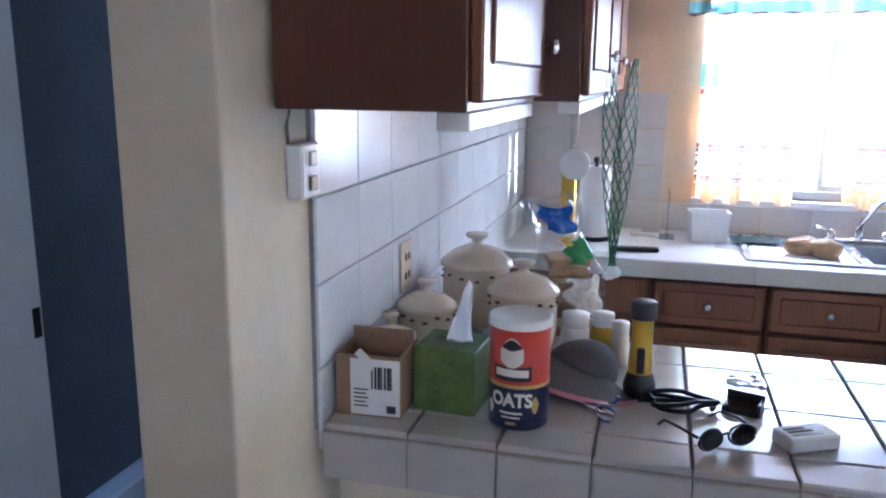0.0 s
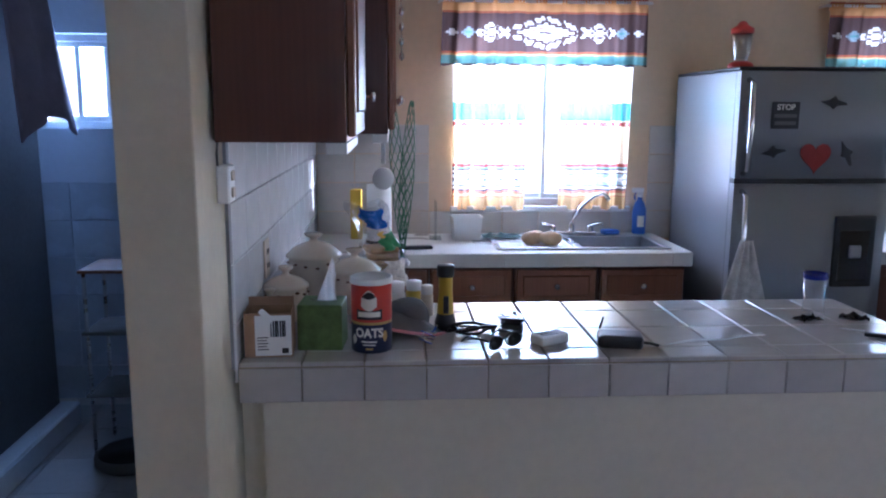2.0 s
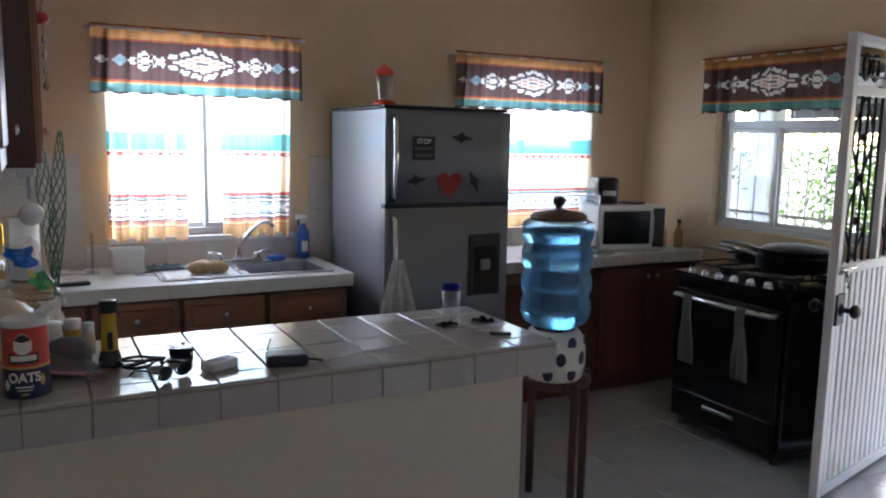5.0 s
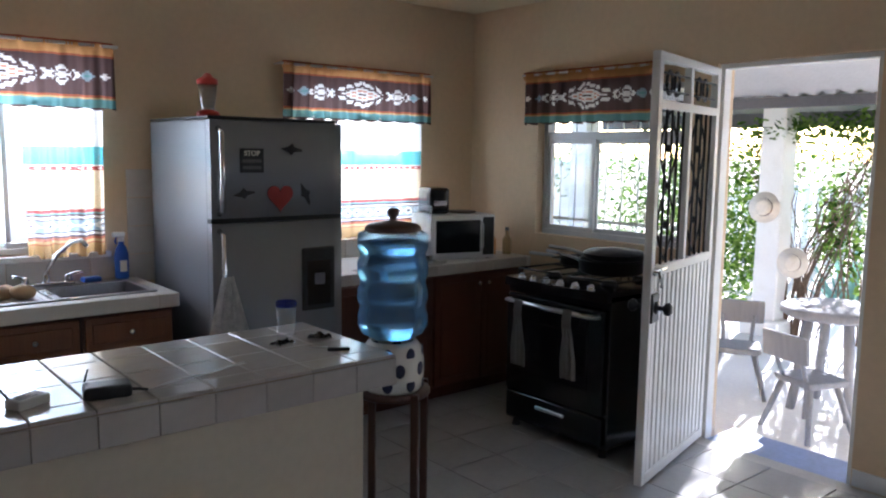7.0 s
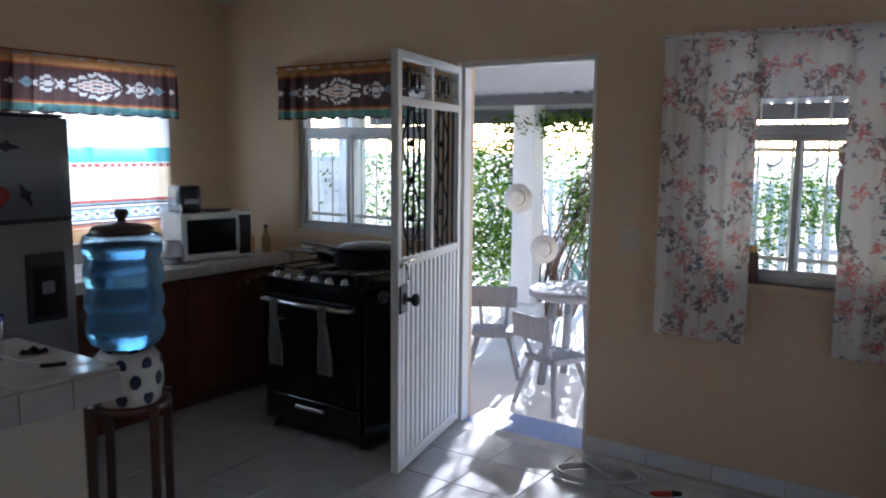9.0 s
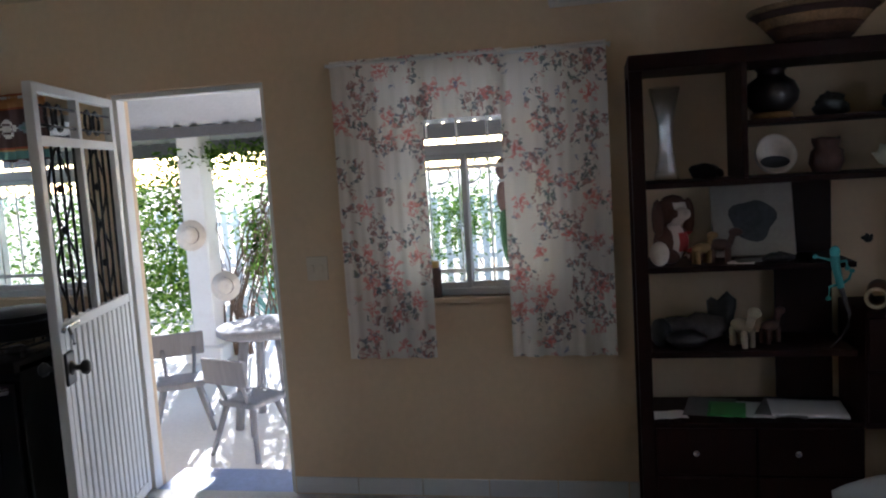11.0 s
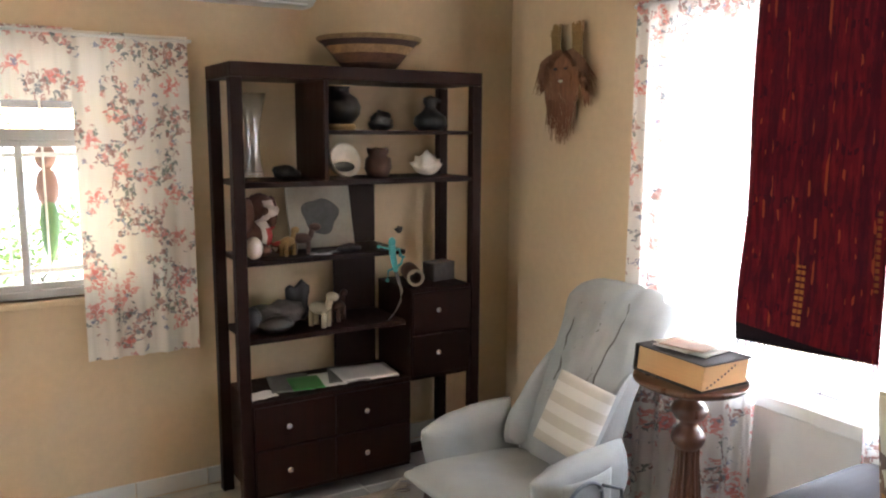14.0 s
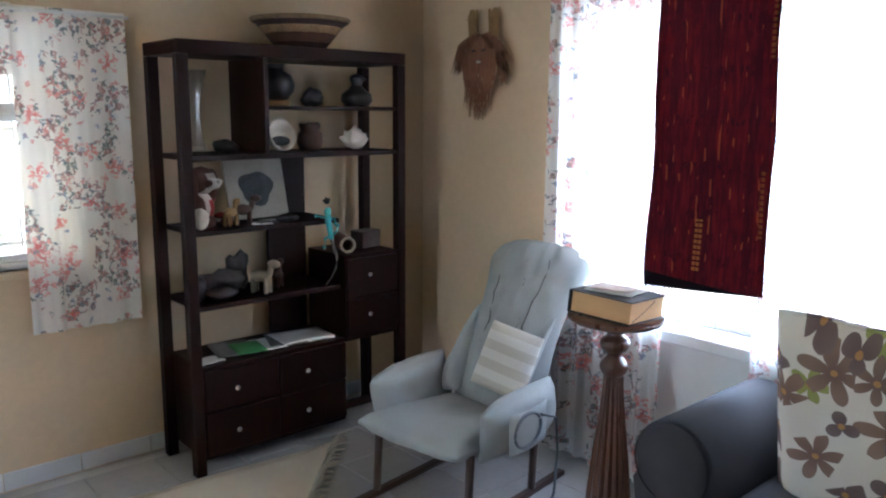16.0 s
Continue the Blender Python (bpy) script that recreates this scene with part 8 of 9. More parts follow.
def little_animal(u, d, z, s, mat, label, rz=0):
    bm = bm_new()
    ball(bm, (0, 0, 0.075 * s), 0.035 * s, 1.5, 0.85, 0.8, 2)
    for a in (-0.032, 0.032):
        for c in (-0.016, 0.016):
            tube(bm, [(a * s, c * s, 0.0), (a * s, c * s, 0.065 * s)], 0.011 * s, 8)
    tube(bm, [(0.04 * s, 0, 0.08 * s), (0.055 * s, 0, 0.125 * s)], 0.014 * s, 8)
    ball(bm, (0.065 * s, 0, 0.13 * s), 0.022 * s, 1.4, 0.8, 0.9, 2)
    return thing("animal_figurine", bm, mat, label, "figurine", on_shelf(u, d, z, rz), "animal figurines")


little_animal(0.27, 0.10, Z3, 0.85, M_FIBRE_L, "small pale carved animal figurine", 30)
little_animal(0.345, 0.12, Z3, 0.95, M_BRCLAY, "small brown carved animal figurine", -20)
little_animal(0.42, 0.10, Z4, 1.15, M_BONE, "pale carved four-legged animal standing on the shelf", -60)
little_animal(0.54, 0.16, Z4, 0.95, M_BRCLAY, "small dark carved animal beside the pale one", 40)
# picture tile leaning
pc = base("picture_tile", "square pale tile painted with a grey pot motif, leaning back", "picture", on_shelf(0.50, 0.235, Z3 + 0.004) @ pose(0, 0, 0, -14, 0, 0))
bm = bm_new()
box(bm, -0.165, 0.165, -0.006, 0.006, 0.0, 0.315, 0.003)
part("panel", bm, surface("pale_stone_panel", (0.36, 0.33, 0.28), 0.7, var=0.18, big=8, fine=60, bump=0.1), pc)
bm = bm_new()
pts = []
for k in range(26):
    a = 2 * math.pi * k / 26
    r = 0.092 * (1 + 0.10 * math.sin(3 * a) + 0.06 * math.sin(5 * a + 1))
    pts.append((r * math.cos(a), 0.155 + r * math.sin(a) * 0.95))
prism(bm, pts, -0.0075, -0.0055)
part("painted_motif", bm, surface("grey_paint", (0.07, 0.075, 0.075), 0.7, var=0.6, big=12, fine=50, bump=0.0), pc, "dark mottled grey shape")
for k in range(3):
    bm = bm_new()
    box(bm, -0.05, 0.05, -0.035, 0.035, 0, 0.004)
    thing("postcard", bm, M_PAPER if k == 0 else M_TOWEL, "small card lying on the shelf", "card", on_shelf(0.42 + 0.03 * k, 0.08 + 0.01 * k, Z3 + 0.0045 * k, 20 * k - 15), "cards on the shelf")
lump("dark_pebble", 0.56, 0.07, Z3, 0.04, (1.5, 0.8, 0.5), M_DKCLAY, "dark polished stone among cards", "stone", 9, 0.3)
# turquoise gecko hanging over the shelf edge
gk = base("gecko_figure", "turquoise painted metal gecko hanging at the shelf edge", "figurine", on_shelf(0.745, -0.012, 1.02))
bm = bm_new()
ball(bm, (0, 0, 0.19), 0.020, 1, 0.6, 1.25, 2)
tube(bm, [(0, 0, 0.175), (0.002, 0, 0.14), (0.012, 0, 0.09), (0.02, 0, 0.05)], 0.018, 10, r_end=0.013)
part("body", bm, M_TURQ, gk)
bm = bm_new()
tube(bm, [(0.02, 0, 0.052), (0.035, 0, 0.0), (0.05, 0, -0.05), (0.045, 0, -0.10), (0.015, 0, -0.15), (-0.02, 0, -0.185)], 0.011, 8, r_end=0.003)
part("tail", bm, M_STONE, gk, "pale grey tail")
for pts in ([(0.0, 0, 0.155), (-0.035, 0, 0.165), (-0.07, 0, 0.175)], [(0.005, 0, 0.15), (0.04, 0, 0.155), (0.045, 0, 0.125)], [(0.015, 0, 0.065), (-0.02, 0, 0.055), (-0.025, 0, 0.01)], [(0.022, 0, 0.065), (0.05, 0, 0.085), (0.06, 0, 0.115)]):
    bm = bm_new()
    tube(bm, pts, 0.007, 6, r_end=0.004)
    ball(bm, pts[-1], 0.010, 1.2, 0.5, 1, 1)
    part("limb", bm, M_TURQ, gk)
# paper tube and grey box on the side chest
cb = base("cardboard_tube", "short rolled bark tube with a pale rim", "tube", on_shelf(0.955, 0.17, Z6 + 0.045) @ pose(0, 0, 0, 90, 0, -20))
bm = bm_new()
lathe(bm, [(0.043, -0.11), (0.043, 0.11), (0.030, 0.11), (0.030, -0.09)], 28)
part("roll", bm, M_BRCLAY, cb)
bm = bm_new()
lathe(bm, [(0.044, 0.109), (0.044, 0.113), (0.029, 0.113), (0.029, 0.109)], 28)
part("rim", bm, M_BONE, cb)
bm = bm_new()
box(bm, -0.07, 0.07, -0.05, 0.05, 0, 0.095, 0.004)
thing("grey_box", bm, M_STONE, "small dark grey box on the side chest", "box", on_shelf(1.125, 0.19, Z6, 8))
lump("star_ornament", 0.975, 0.345, 1.20, 0.020, (1, 0.3, 1), M_DKCLAY, "small dark star shaped ornament hung behind the shelf", "ornament", 4, 0.7)
lump("driftwood", 0.24, 0.20, Z4, 0.075, (1.9, 0.8, 0.75), M_STONE, "grey driftwood lump on the shelf", "driftwood", 5, 0.5)
lump("turtle_stone", 0.20, 0.08, Z4, 0.055, (1.5, 0.9, 0.7), M_DKCLAY, "dark turtle shaped stone", "stone", 7, 0.2)
lump("black_cup", 0.10, 0.12, Z4 + 0.0, 0.05, (0.9, 0.9, 1.2), M_DKCLAY, "black round clay cup", "cup", 8, 0.08)
lump("dark_bird", 0.36, 0.24, Z4 + 0.0, 0.055, (1.3, 0.6, 1.6), M_DKCLAY, "dark carved bird on a base", "figurine", 11, 0.5, group="dark figurines")
for k, (u, d, rz, w, h, mt) in enumerate(((0.12, 0.10, 8, 0.07, 0.05, M_PAPER), (0.30, 0.20, -12, 0.10, 0.13, M_TOWEL), (0.36, 0.15, -10, 0.075, 0.10, surface("green_leaflet", (0.06, 0.30, 0.08), 0.5, var=0.2, big=20, bump=0.02)), (0.47, 0.17, -8, 0.08, 0.105, M_PAPER), (0.60, 0.19, -20, 0.10, 0.13, M_TOWEL), (0.68, 0.17, -6, 0.145, 0.11, M_PAPER))):
    bm = bm_new()
    grid(bm, 8, 8, lambda a, b: ((a - .5) * 2 * w, (b - .5) * 2 * h, 0.003 + 0.006 * abs(noise.noise(Vector((a * 2 + k, b * 2, k)))) + 0.004 * (k % 3)))
    o = thing("paper_sheet", bm, mt, "green printed leaflet lying on the chest" if k == 2 else "loose pale papers lying on the low chest", "paper", on_shelf(u, d, Z5 + 0.002, rz), "papers on the chest")
    o.modifiers.new("thick", "SOLIDIFY").thickness = 0.003 if k < 5 else 0.012

# hose and small things by the door
bm = bm_new()
pts = [(0.20 * math.cos(a) * (1 + 0.10 * math.sin(2.3 * a)), 0.11 * math.sin(a), 0.011 + 0.0035 * a * 0.5) for a in np.linspace(0.4, 14.5, 90)]
pts += [(pts[-1][0] + 0.06 * k, pts[-1][1] - 0.05 * k, max(0.010, 0.035 - 0.01 * k)) for k in range(1, 7)]
tube(bm, pts, 0.009, 8)
thing("hose", bm, surface("pale_hose", (0.55, 0.56, 0.54), 0.35, var=0.1, bump=0.03), "coiled pale garden hose on the tiles by the door", "hose", pose(3.38, 0.36, 0, 0, 0, -70))
nz = base("hose_nozzle", "red plastic hose nozzle lying on the tiles", "nozzle", pose(3.36, 0.02, 0.016, 0, 0, -58))
bm = bm_new()
tube(bm, [(-0.07, 0, 0), (-0.03, 0, 0.002), (0.03, 0, 0.004)], 0.012, 10, r_end=0.015)
part("grip", bm, M_RED, nz)
bm = bm_new()
tube(bm, [(0.03, 0, 0.004), (0.05, 0, 0.005), (0.075, 0, 0.004)], 0.016, 10, r_end=0.011)
part("tip", bm, M_BLACKP, nz)
sw = base("light_switch", "cream wall switch plate between door and curtain", "light switch", pose(XE, 0.36, 1.165))
bm = bm_new()
box(bm, -0.007, -0.0005, -0.055, 0.055, -0.06, 0.06, 0.003)
part("plate", bm, M_PORCELAIN, sw)
for k in (-1, 1):
    bm = bm_new()
    box(bm, -0.011, -0.007, k * 0.024 - 0.008, k * 0.024 + 0.008, -0.018, 0.018, 0.002)
    part("rocker", bm, M_PORCELAIN, sw)
sc_ = base("spray_can", "brown spray can standing on the window sill", "spray can", pose(XE + 0.012, -0.235, 1.0005))
bm = bm_new()
lathe(bm, [(0, 0), (0.025, 0), (0.026, 0.005), (0.026, 0.13), (0.018, 0.145)], 20)
part("can", bm, M_BRCLAY, sc_)
bm = bm_new()
lathe(bm, [(0.018, 0.145), (0.018, 0.175), (0, 0.177)], 16)
part("cap", bm, M_GOLD, sc_)

# ---------------------------------------------------------------- outside
ZG = -0.13
M_GROUND = surface("sandy_ground", (0.55, 0.48, 0.38), 0.95, var=0.3, big=0.6, fine=12, bump=0.4)
M_PATIO = surface("patio_concrete", (0.78, 0.77, 0.75), 0.85, var=0.15, big=1.5, fine=30, bump=0.15)
M_WEATHER = wood("weathered_wood", (0.18, 0.19, 0.215), (0.35, 0.36, 0.40), 0.8, coat=0.0)
M_SHEET = surface("galvanised_sheet", (0.40, 0.40, 0.41), 0.6, metal=0.1, var=0.15, big=1.5, fine=30, bump=0.05)
M_BEAM = surface("dark_beam", (0.10, 0.10, 0.11), 0.7, var=0.25, big=3, fine=40, bump=0.2)
M_BLUESTEP = surface("blue_painted_step", (0.30, 0.38, 0.62), 0.6, var=0.25, big=6, fine=40, bump=0.15)
bm = bm_new()
s = 400
vs_ = [bm.verts.new(p) for p in ((-s, -s, ZG - 0.06), (s, -s, ZG - 0.06), (s, s, ZG - 0.06), (-s, s, ZG - 0.06))]
bm.faces.new(vs_)
thing("ground", bm, M_GROUND, "dry sandy garden ground", "ground", kind="structure")
bm = bm_new()
box(bm, XE + 0.18, 8.2, -4.5, 6.5, ZG - 0.3, ZG, 0.01)
thing("pavement", bm, M_PATIO, "pale concrete patio slab", "patio", kind="structure")
bm = bm_new()
box(bm, XE + 0.02, XE + 0.34, 0.60, 1.39, ZG, -0.012, 0.008)
thing("trim_threshold", bm, M_BLUESTEP, "blue painted threshold step", "threshold", kind="structure")
# roof over the patio
pr_ = base("patio_roof", "corrugated metal patio roof on dark beams", "patio roof", kind="structure")


def roof_z(x):
    return 2.44 - (x - 3.86) * 0.10


bm = bm_new()
ny = 240
rows = [[], []]
for j in range(ny + 1):
    y = -4.2 + 9.6 * j / ny
    dz = 0.035 * math.sin(j * math.pi / 2 * 1.0)
    for k, x in enumerate((3.87, 7.95)):
        rows[k].append(bm.verts.new((x, y, roof_z(x) + 0.02 + dz)))
for j in range(ny):
    bm.faces.new((rows[0][j], rows[1][j], rows[1][j + 1], rows[0][j + 1]))
o = part("sheet", bm, M_SHEET, pr_)
for x, h in ((6.78, 0.10), (7.70, 0.15)):
    bm = bm_new()
    box(bm, x - 0.04, x + 0.04, -4.2, 5.4, roof_z(x) - h, roof_z(x) - 0.002, 0.004)
    part("beam", bm, M_BEAM, pr_)
for y in (2.80, -1.4, 5.2):
    c = base("patio_column", "white painted square patio column", "column", pose(7.10, y, ZG), "patio columns")
    bm = bm_new()
    box(bm, -0.12, 0.12, -0.12, 0.12, 0.0, roof_z(7.1) - 0.02 - ZG, 0.012)
    part("shaft", bm, M_WHITEPAINT, c)
    bm = bm_new()
    box(bm, -0.2, 0.2, -0.2, 0.2, 0.0, 0.16, 0.015)
    part("plinth", bm, M_WHITEPAINT, c)
for (x, y, z, r, lab) in ((6.955, 2.835, 1.12, 0.15, "white straw hat hung on the patio column"), (6.93, 2.51, 0.62, 0.145, "white straw hat hung from the vine")):
    h = base("straw_hat", lab, "hat", pose(x, y, z, 0, -84, 8), "hats on the column")
    bm = bm_new()
    lathe(bm, [(r, 0), (r * 0.6, 0.008), (r * 0.56, 0.02), (r * 0.5, 0.07), (r * 0.3, 0.085), (0, 0.082)], 32)
    o = part("hat_body", bm, M_SHELLW, h)
    o.modifiers.new("thick", "SOLIDIFY").thickness = 0.004
    bm = bm_new()
    lathe(bm, [(r * 0.575, 0.018), (r * 0.555, 0.035)], 32)
    part("hat_band", bm, M_BRCLAY, h)


# rustic chairs and table
def rustic_chair(m, label):
    c = base("patio_chair", label, "chair", m @ Matrix.Scale(0.80, 4), "patio chairs")
    bm = bm_new()
    pts = [(-0.21, -0.20), (0.0, -0.23), (0.21, -0.20), (0.20, 0.18), (-0.20, 0.18)]
    lo = [bm.verts.new((x * 0.93, y * 0.93, 0.40)) for x, y in pts]
    hi = [bm.verts.new((x, y, 0.455)) for x, y in pts]
    bm.faces.new(lo[::-1])
    bm.faces.new(hi)
    for i in range(5):
        bm.faces.new((lo[i], lo[(i + 1) % 5], hi[(i + 1) % 5], hi[i]))
    bmesh.ops.bevel(bm, geom=list(bm.edges), offset=0.01, segments=2, affect="EDGES")
    part("seat", bm, M_WEATHER, c)
    for sx in (-1, 1):
        for sy in (-1, 1):
            bm = bm_new()
            tube(bm, [(sx * 0.25, sy * 0.23, 0), (sx * 0.14, sy * 0.13, 0.41)], 0.020, 8, r_end=0.026)
            part("leg", bm, M_WEATHER, c)
    for sx in (-1, 1):
        bm = bm_new()
        tube(bm, [(sx * 0.12, 0.15, 0.44), (sx * 0.14, 0.25, 0.68)], 0.018, 8)
        part("back_post", bm, M_WEATHER, c)
    bm = bm_new()
    box(bm, -0.23, 0.23, 0.235, 0.27, 0.62, 0.83, 0.012, 2)
    for v in bm.verts:
        v.co.z += 0.03 * math.cos(v.co.x * 6) - 0.02
        v.co.y += 0.10 * (v.co.z - 0.62)
    part("backrest", bm, M_WEATHER, c)
    return c


rustic_chair(pose(5.05, 1.97, ZG, 0, 0, -60), "weathered rustic wooden chair in the shade of the vine")
rustic_chair(pose(4.62, 1.23, ZG, 0, 0, 70), "weathered rustic wooden chair drawn up to the table")
tbl = base("patio_table", "round weathered wooden patio table", "table", pose(5.20, 1.33, ZG) @ Matrix.Diagonal((0.92, 0.92, 0.97, 1)))
bm = bm_new()
lathe(bm, [(0, 0.68), (0.36, 0.68), (0.40, 0.70), (0.40, 0.735), (0.385, 0.745), (0, 0.745)], 32)
for v in bm.verts:
    v.co.x *= 1 + 0.05 * math.sin(3 * math.atan2(v.co.y, v.co.x))
part("tabletop", bm, M_WEATHER, tbl)
for k in range(4):
    bm = bm_new()
    a = math.pi / 4 + k * math.pi / 2
    tube(bm, [(0.30 * math.cos(a), 0.30 * math.sin(a), 0), (0.20 * math.cos(a), 0.20 * math.sin(a), 0.69)], 0.035, 8, r_end=0.04)
    part("leg", bm, M_WEATHER, tbl)


# leaves
def leaf_mat(name, c0, c1):
    m, t, b = blank(name)
    g = t.nodes.new("ShaderNodeNewGeometry")
    col = mixc(t, g.outputs["Random Per Island"], c0, c1)
    cloth_out(m, t, col, 0.4, 0.0, 60.0)
    return m


M_LEAF = leaf_mat("vine_leaf", (0.025, 0.07, 0.012), (0.17, 0.26, 0.055))
M_LEAF2 = leaf_mat("shrub_leaf", (0.06, 0.13, 0.04), (0.24, 0.33, 0.12))
M_AGAVE = leaf_mat("agave_leaf", (0.10, 0.20, 0.17), (0.18, 0.30, 0.25))
M_BARK = surface("bark", (0.16, 0.11, 0.08), 0.95, var=0.4, big=8, fine=40, bump=0.6)


def leaves_mesh(clumps, n, size, rr):
    """n leaves scattered in ellipsoid clumps (centre, radii), thinner towards their edges."""
    P, F = [], []
    for k in range(n):
        (cx, cy, cz), (rx, ry, rz) = clumps[rr.randrange(len(clumps))]
        d = Vector((rr.gauss(0, 1), rr.gauss(0, 1), rr.gauss(0, 1))).normalized() * (rr.random() ** 0.45)
        c = Vector((cx + d.x * rx, cy + d.y * ry, cz + d.z * rz))
        s = size * rr.uniform(0.55, 1.3)
        q = Euler((rr.uniform(-1, 1), rr.uniform(-1, 1), rr.uniform(0, 6.28))).to_matrix()
        i = len(P)
        for v in ((0, -s, 0), (s * 0.42, 0, s * 0.12), (0, s, -s * 0.1), (-s * 0.42, 0, s * 0.12)):
            P.append(c + q @ Vector(v))
        F.append((i, i + 1, i + 2))
        F.append((i, i + 2, i + 3))
    return P, F


def plant(name, m, clumps, n, size, mat, label, category, stems, seed):
    rr = random.Random(seed)
    c = base(name, label, category, m, "garden plants")
    for pts, r0, r1 in stems:
        bm = bm_new()
        tube(bm, pts, r0, 7, r_end=r1)
        part("stem", bm, M_BARK, c)
    P, F = leaves_mesh(clumps, n, size, rr)
    me = bpy.data.meshes.new("crown")
    me.from_pydata(P, [], F)
    me.materials.append(mat)
    o = new("crown", me)
    o.parent = c
    tagged(o, "", "", "", "stuff")
    return c


def vine_stems(h, n, spread, seed):
    rr = random.Random(seed)
    out = []
    for k in range(n):
        a = rr.uniform(0, 6.28)
        pts = [(0.08 * math.cos(a), 0.08 * math.sin(a), 0)]
        for j in range(1, 7):
            s = j / 6
            pts.append((0.08 * math.cos(a) + spread * s * math.cos(a + 0.7 * s) + rr.uniform(-.06, .06), 0.08 * math.sin(a) + spread * s * math.sin(a + 0.7 * s) + rr.uniform(-.06, .06), h * s))
        out.append((pts, rr.uniform(0.006, 0.014), 0.003))
    return out


def twigs():
    """Woody stems rising beside the column and fanning out under the roof."""
    rr = random.Random(77)
    out = []
    for k in range(26):
        y0, side = rr.uniform(0.0, 0.28), rr.choice((-1, -1, 1))
        pts = []
        for j in range(9):
            q = j / 8
            pts.append((-0.2 + 0.2 * q + rr.uniform(-.02, .02), y0 + side * (0.05 + 0.85 * rr.uniform(0.7, 1.0) * q ** 1.8) + rr.uniform(-.03, .03), 0.02 + 2.0 * q))
        out.append((pts, rr.uniform(0.006, 0.015), 0.003))
    return out


plant("climbing_vine", pose(7.35, 2.45, ZG), [((0.0, -0.12, 1.1), (0.2, 0.2, 0.5)), ((0.0, 0.8, 1.5), (0.3, 0.4, 0.5)), ((0.0, 0.55, 1.75), (0.35, 0.5, 0.35)), ((0.1, -0.5, 1.85), (0.4, 0.75, 0.35)), ((0.0, -1.15, 1.75), (0.35, 0.5, 0.4)), ((0.1, 0.75, 1.1), (0.35, 0.35, 0.6)), ((0, 1.3, 1.6), (0.4, 0.5, 0.5)), ((-0.1, 0.75, 0.7), (0.25, 0.35, 0.5)), ((-0.25, 0.15, 2.0), (0.25, 0.7, 0.14)), ((-0.2, -0.6, 2.0), (0.3, 0.5, 0.2)), ((0.0, -0.5, 0.75), (0.25, 0.3, 0.5))], 4600, 0.042, M_LEAF,
      "leafy green climbing vine wound round the patio column", "vine", vine_stems(1.95, 12, 0.5, 4) + twigs(), 41)
plant("climbing_vine", pose(7.35, 2.0, ZG), [((0.0, 0.0, 1.35), (0.3, 0.6, 0.7)), ((0.1, -0.9, 1.5), (0.3, 0.5, 0.5))], 1500, 0.036, M_LEAF, "sparse trailing vine hanging beside the patio column", "vine", vine_stems(1.9, 9, 0.6, 9), 47)
plant("climbing_vine", pose(7.5, 4.2, ZG), [((0.0, 0.2, 1.2), (0.5, 0.9, 0.9)), ((0.0, -0.6, 0.7), (0.5, 0.6, 0.7))], 3200, 0.04, M_LEAF, "dense green vine screening the patio", "vine", vine_stems(1.6, 8, 0.5, 5), 42)
for k, (x, y, r, h) in enumerate(((10.2, 1.2, 1.1, 1.5), (10.8, 3.2, 1.3, 1.9), (9.6, 5.6, 1.3, 1.8), (10.5, -1.0, 1.2, 1.05), (11.6, -3.2, 1.3, 1.2), (9.2, 7.6, 1.4, 2.0), (13.2, 0.8, 1.8, 2.6), (13.5, 4.2, 2.0, 2.8), (13.0, -5.4, 1.7, 1.7))):
    plant("garden_shrub", pose(x, y, ZG - 0.06), [((0, 0, h * 0.62), (r, r, h * 0.5)), ((r * 0.4, r * 0.4, h * 0.35), (r * 0.7, r * 0.7, h * 0.35)), ((-r * 0.3, -r * 0.5, h * 0.8), (r * 0.6, r * 0.5, h * 0.3))], 1700, 0.048, M_LEAF2 if k % 2 else M_LEAF,
          "sunlit green garden shrub beyond the patio", "shrub", vine_stems(h * 0.8, 5, r * 0.5, 60 + k), 70 + k)


def agave(x, y, s, seed):
    rr = random.Random(seed)
    c = base("agave_plant", "spiky blue-green agave plant in the garden", "agave", pose(x, y, ZG - 0.06), "agaves")
    for k in range(22):
        a = k * 2.4
        el = 0.3 + 1.1 * (k / 22)
        L = s * rr.uniform(0.8, 1.1)
        bm = bm_new()
        rows_ = []
        for j in range(6):
            t_ = j / 5
            r = L * t_ * math.cos(el) + 0.05
            z = L * t_ * math.sin(el) + 0.05
            w = 0.055 * s * (1 - t_) ** 0.7 * (0.6 + 0.8 * t_) + 0.001
            ca, sa = math.cos(a), math.sin(a)
            rows_.append([bm.verts.new((r * ca - o_ * sa, r * sa + o_ * ca, z + abs(o_) * 0.4)) for o_ in (-w, 0, w)])
        for p_, q_ in zip(rows_, rows_[1:]):
            for i in (0, 1):
                bm.faces.new((p_[i], p_[i + 1], q_[i + 1], q_[i])).smooth = True
        part("leaf", bm, M_AGAVE, c)
    return c


agave(8.7, 2.72, 0.85, 1)
agave(9.2, 2.30, 0.75, 2)
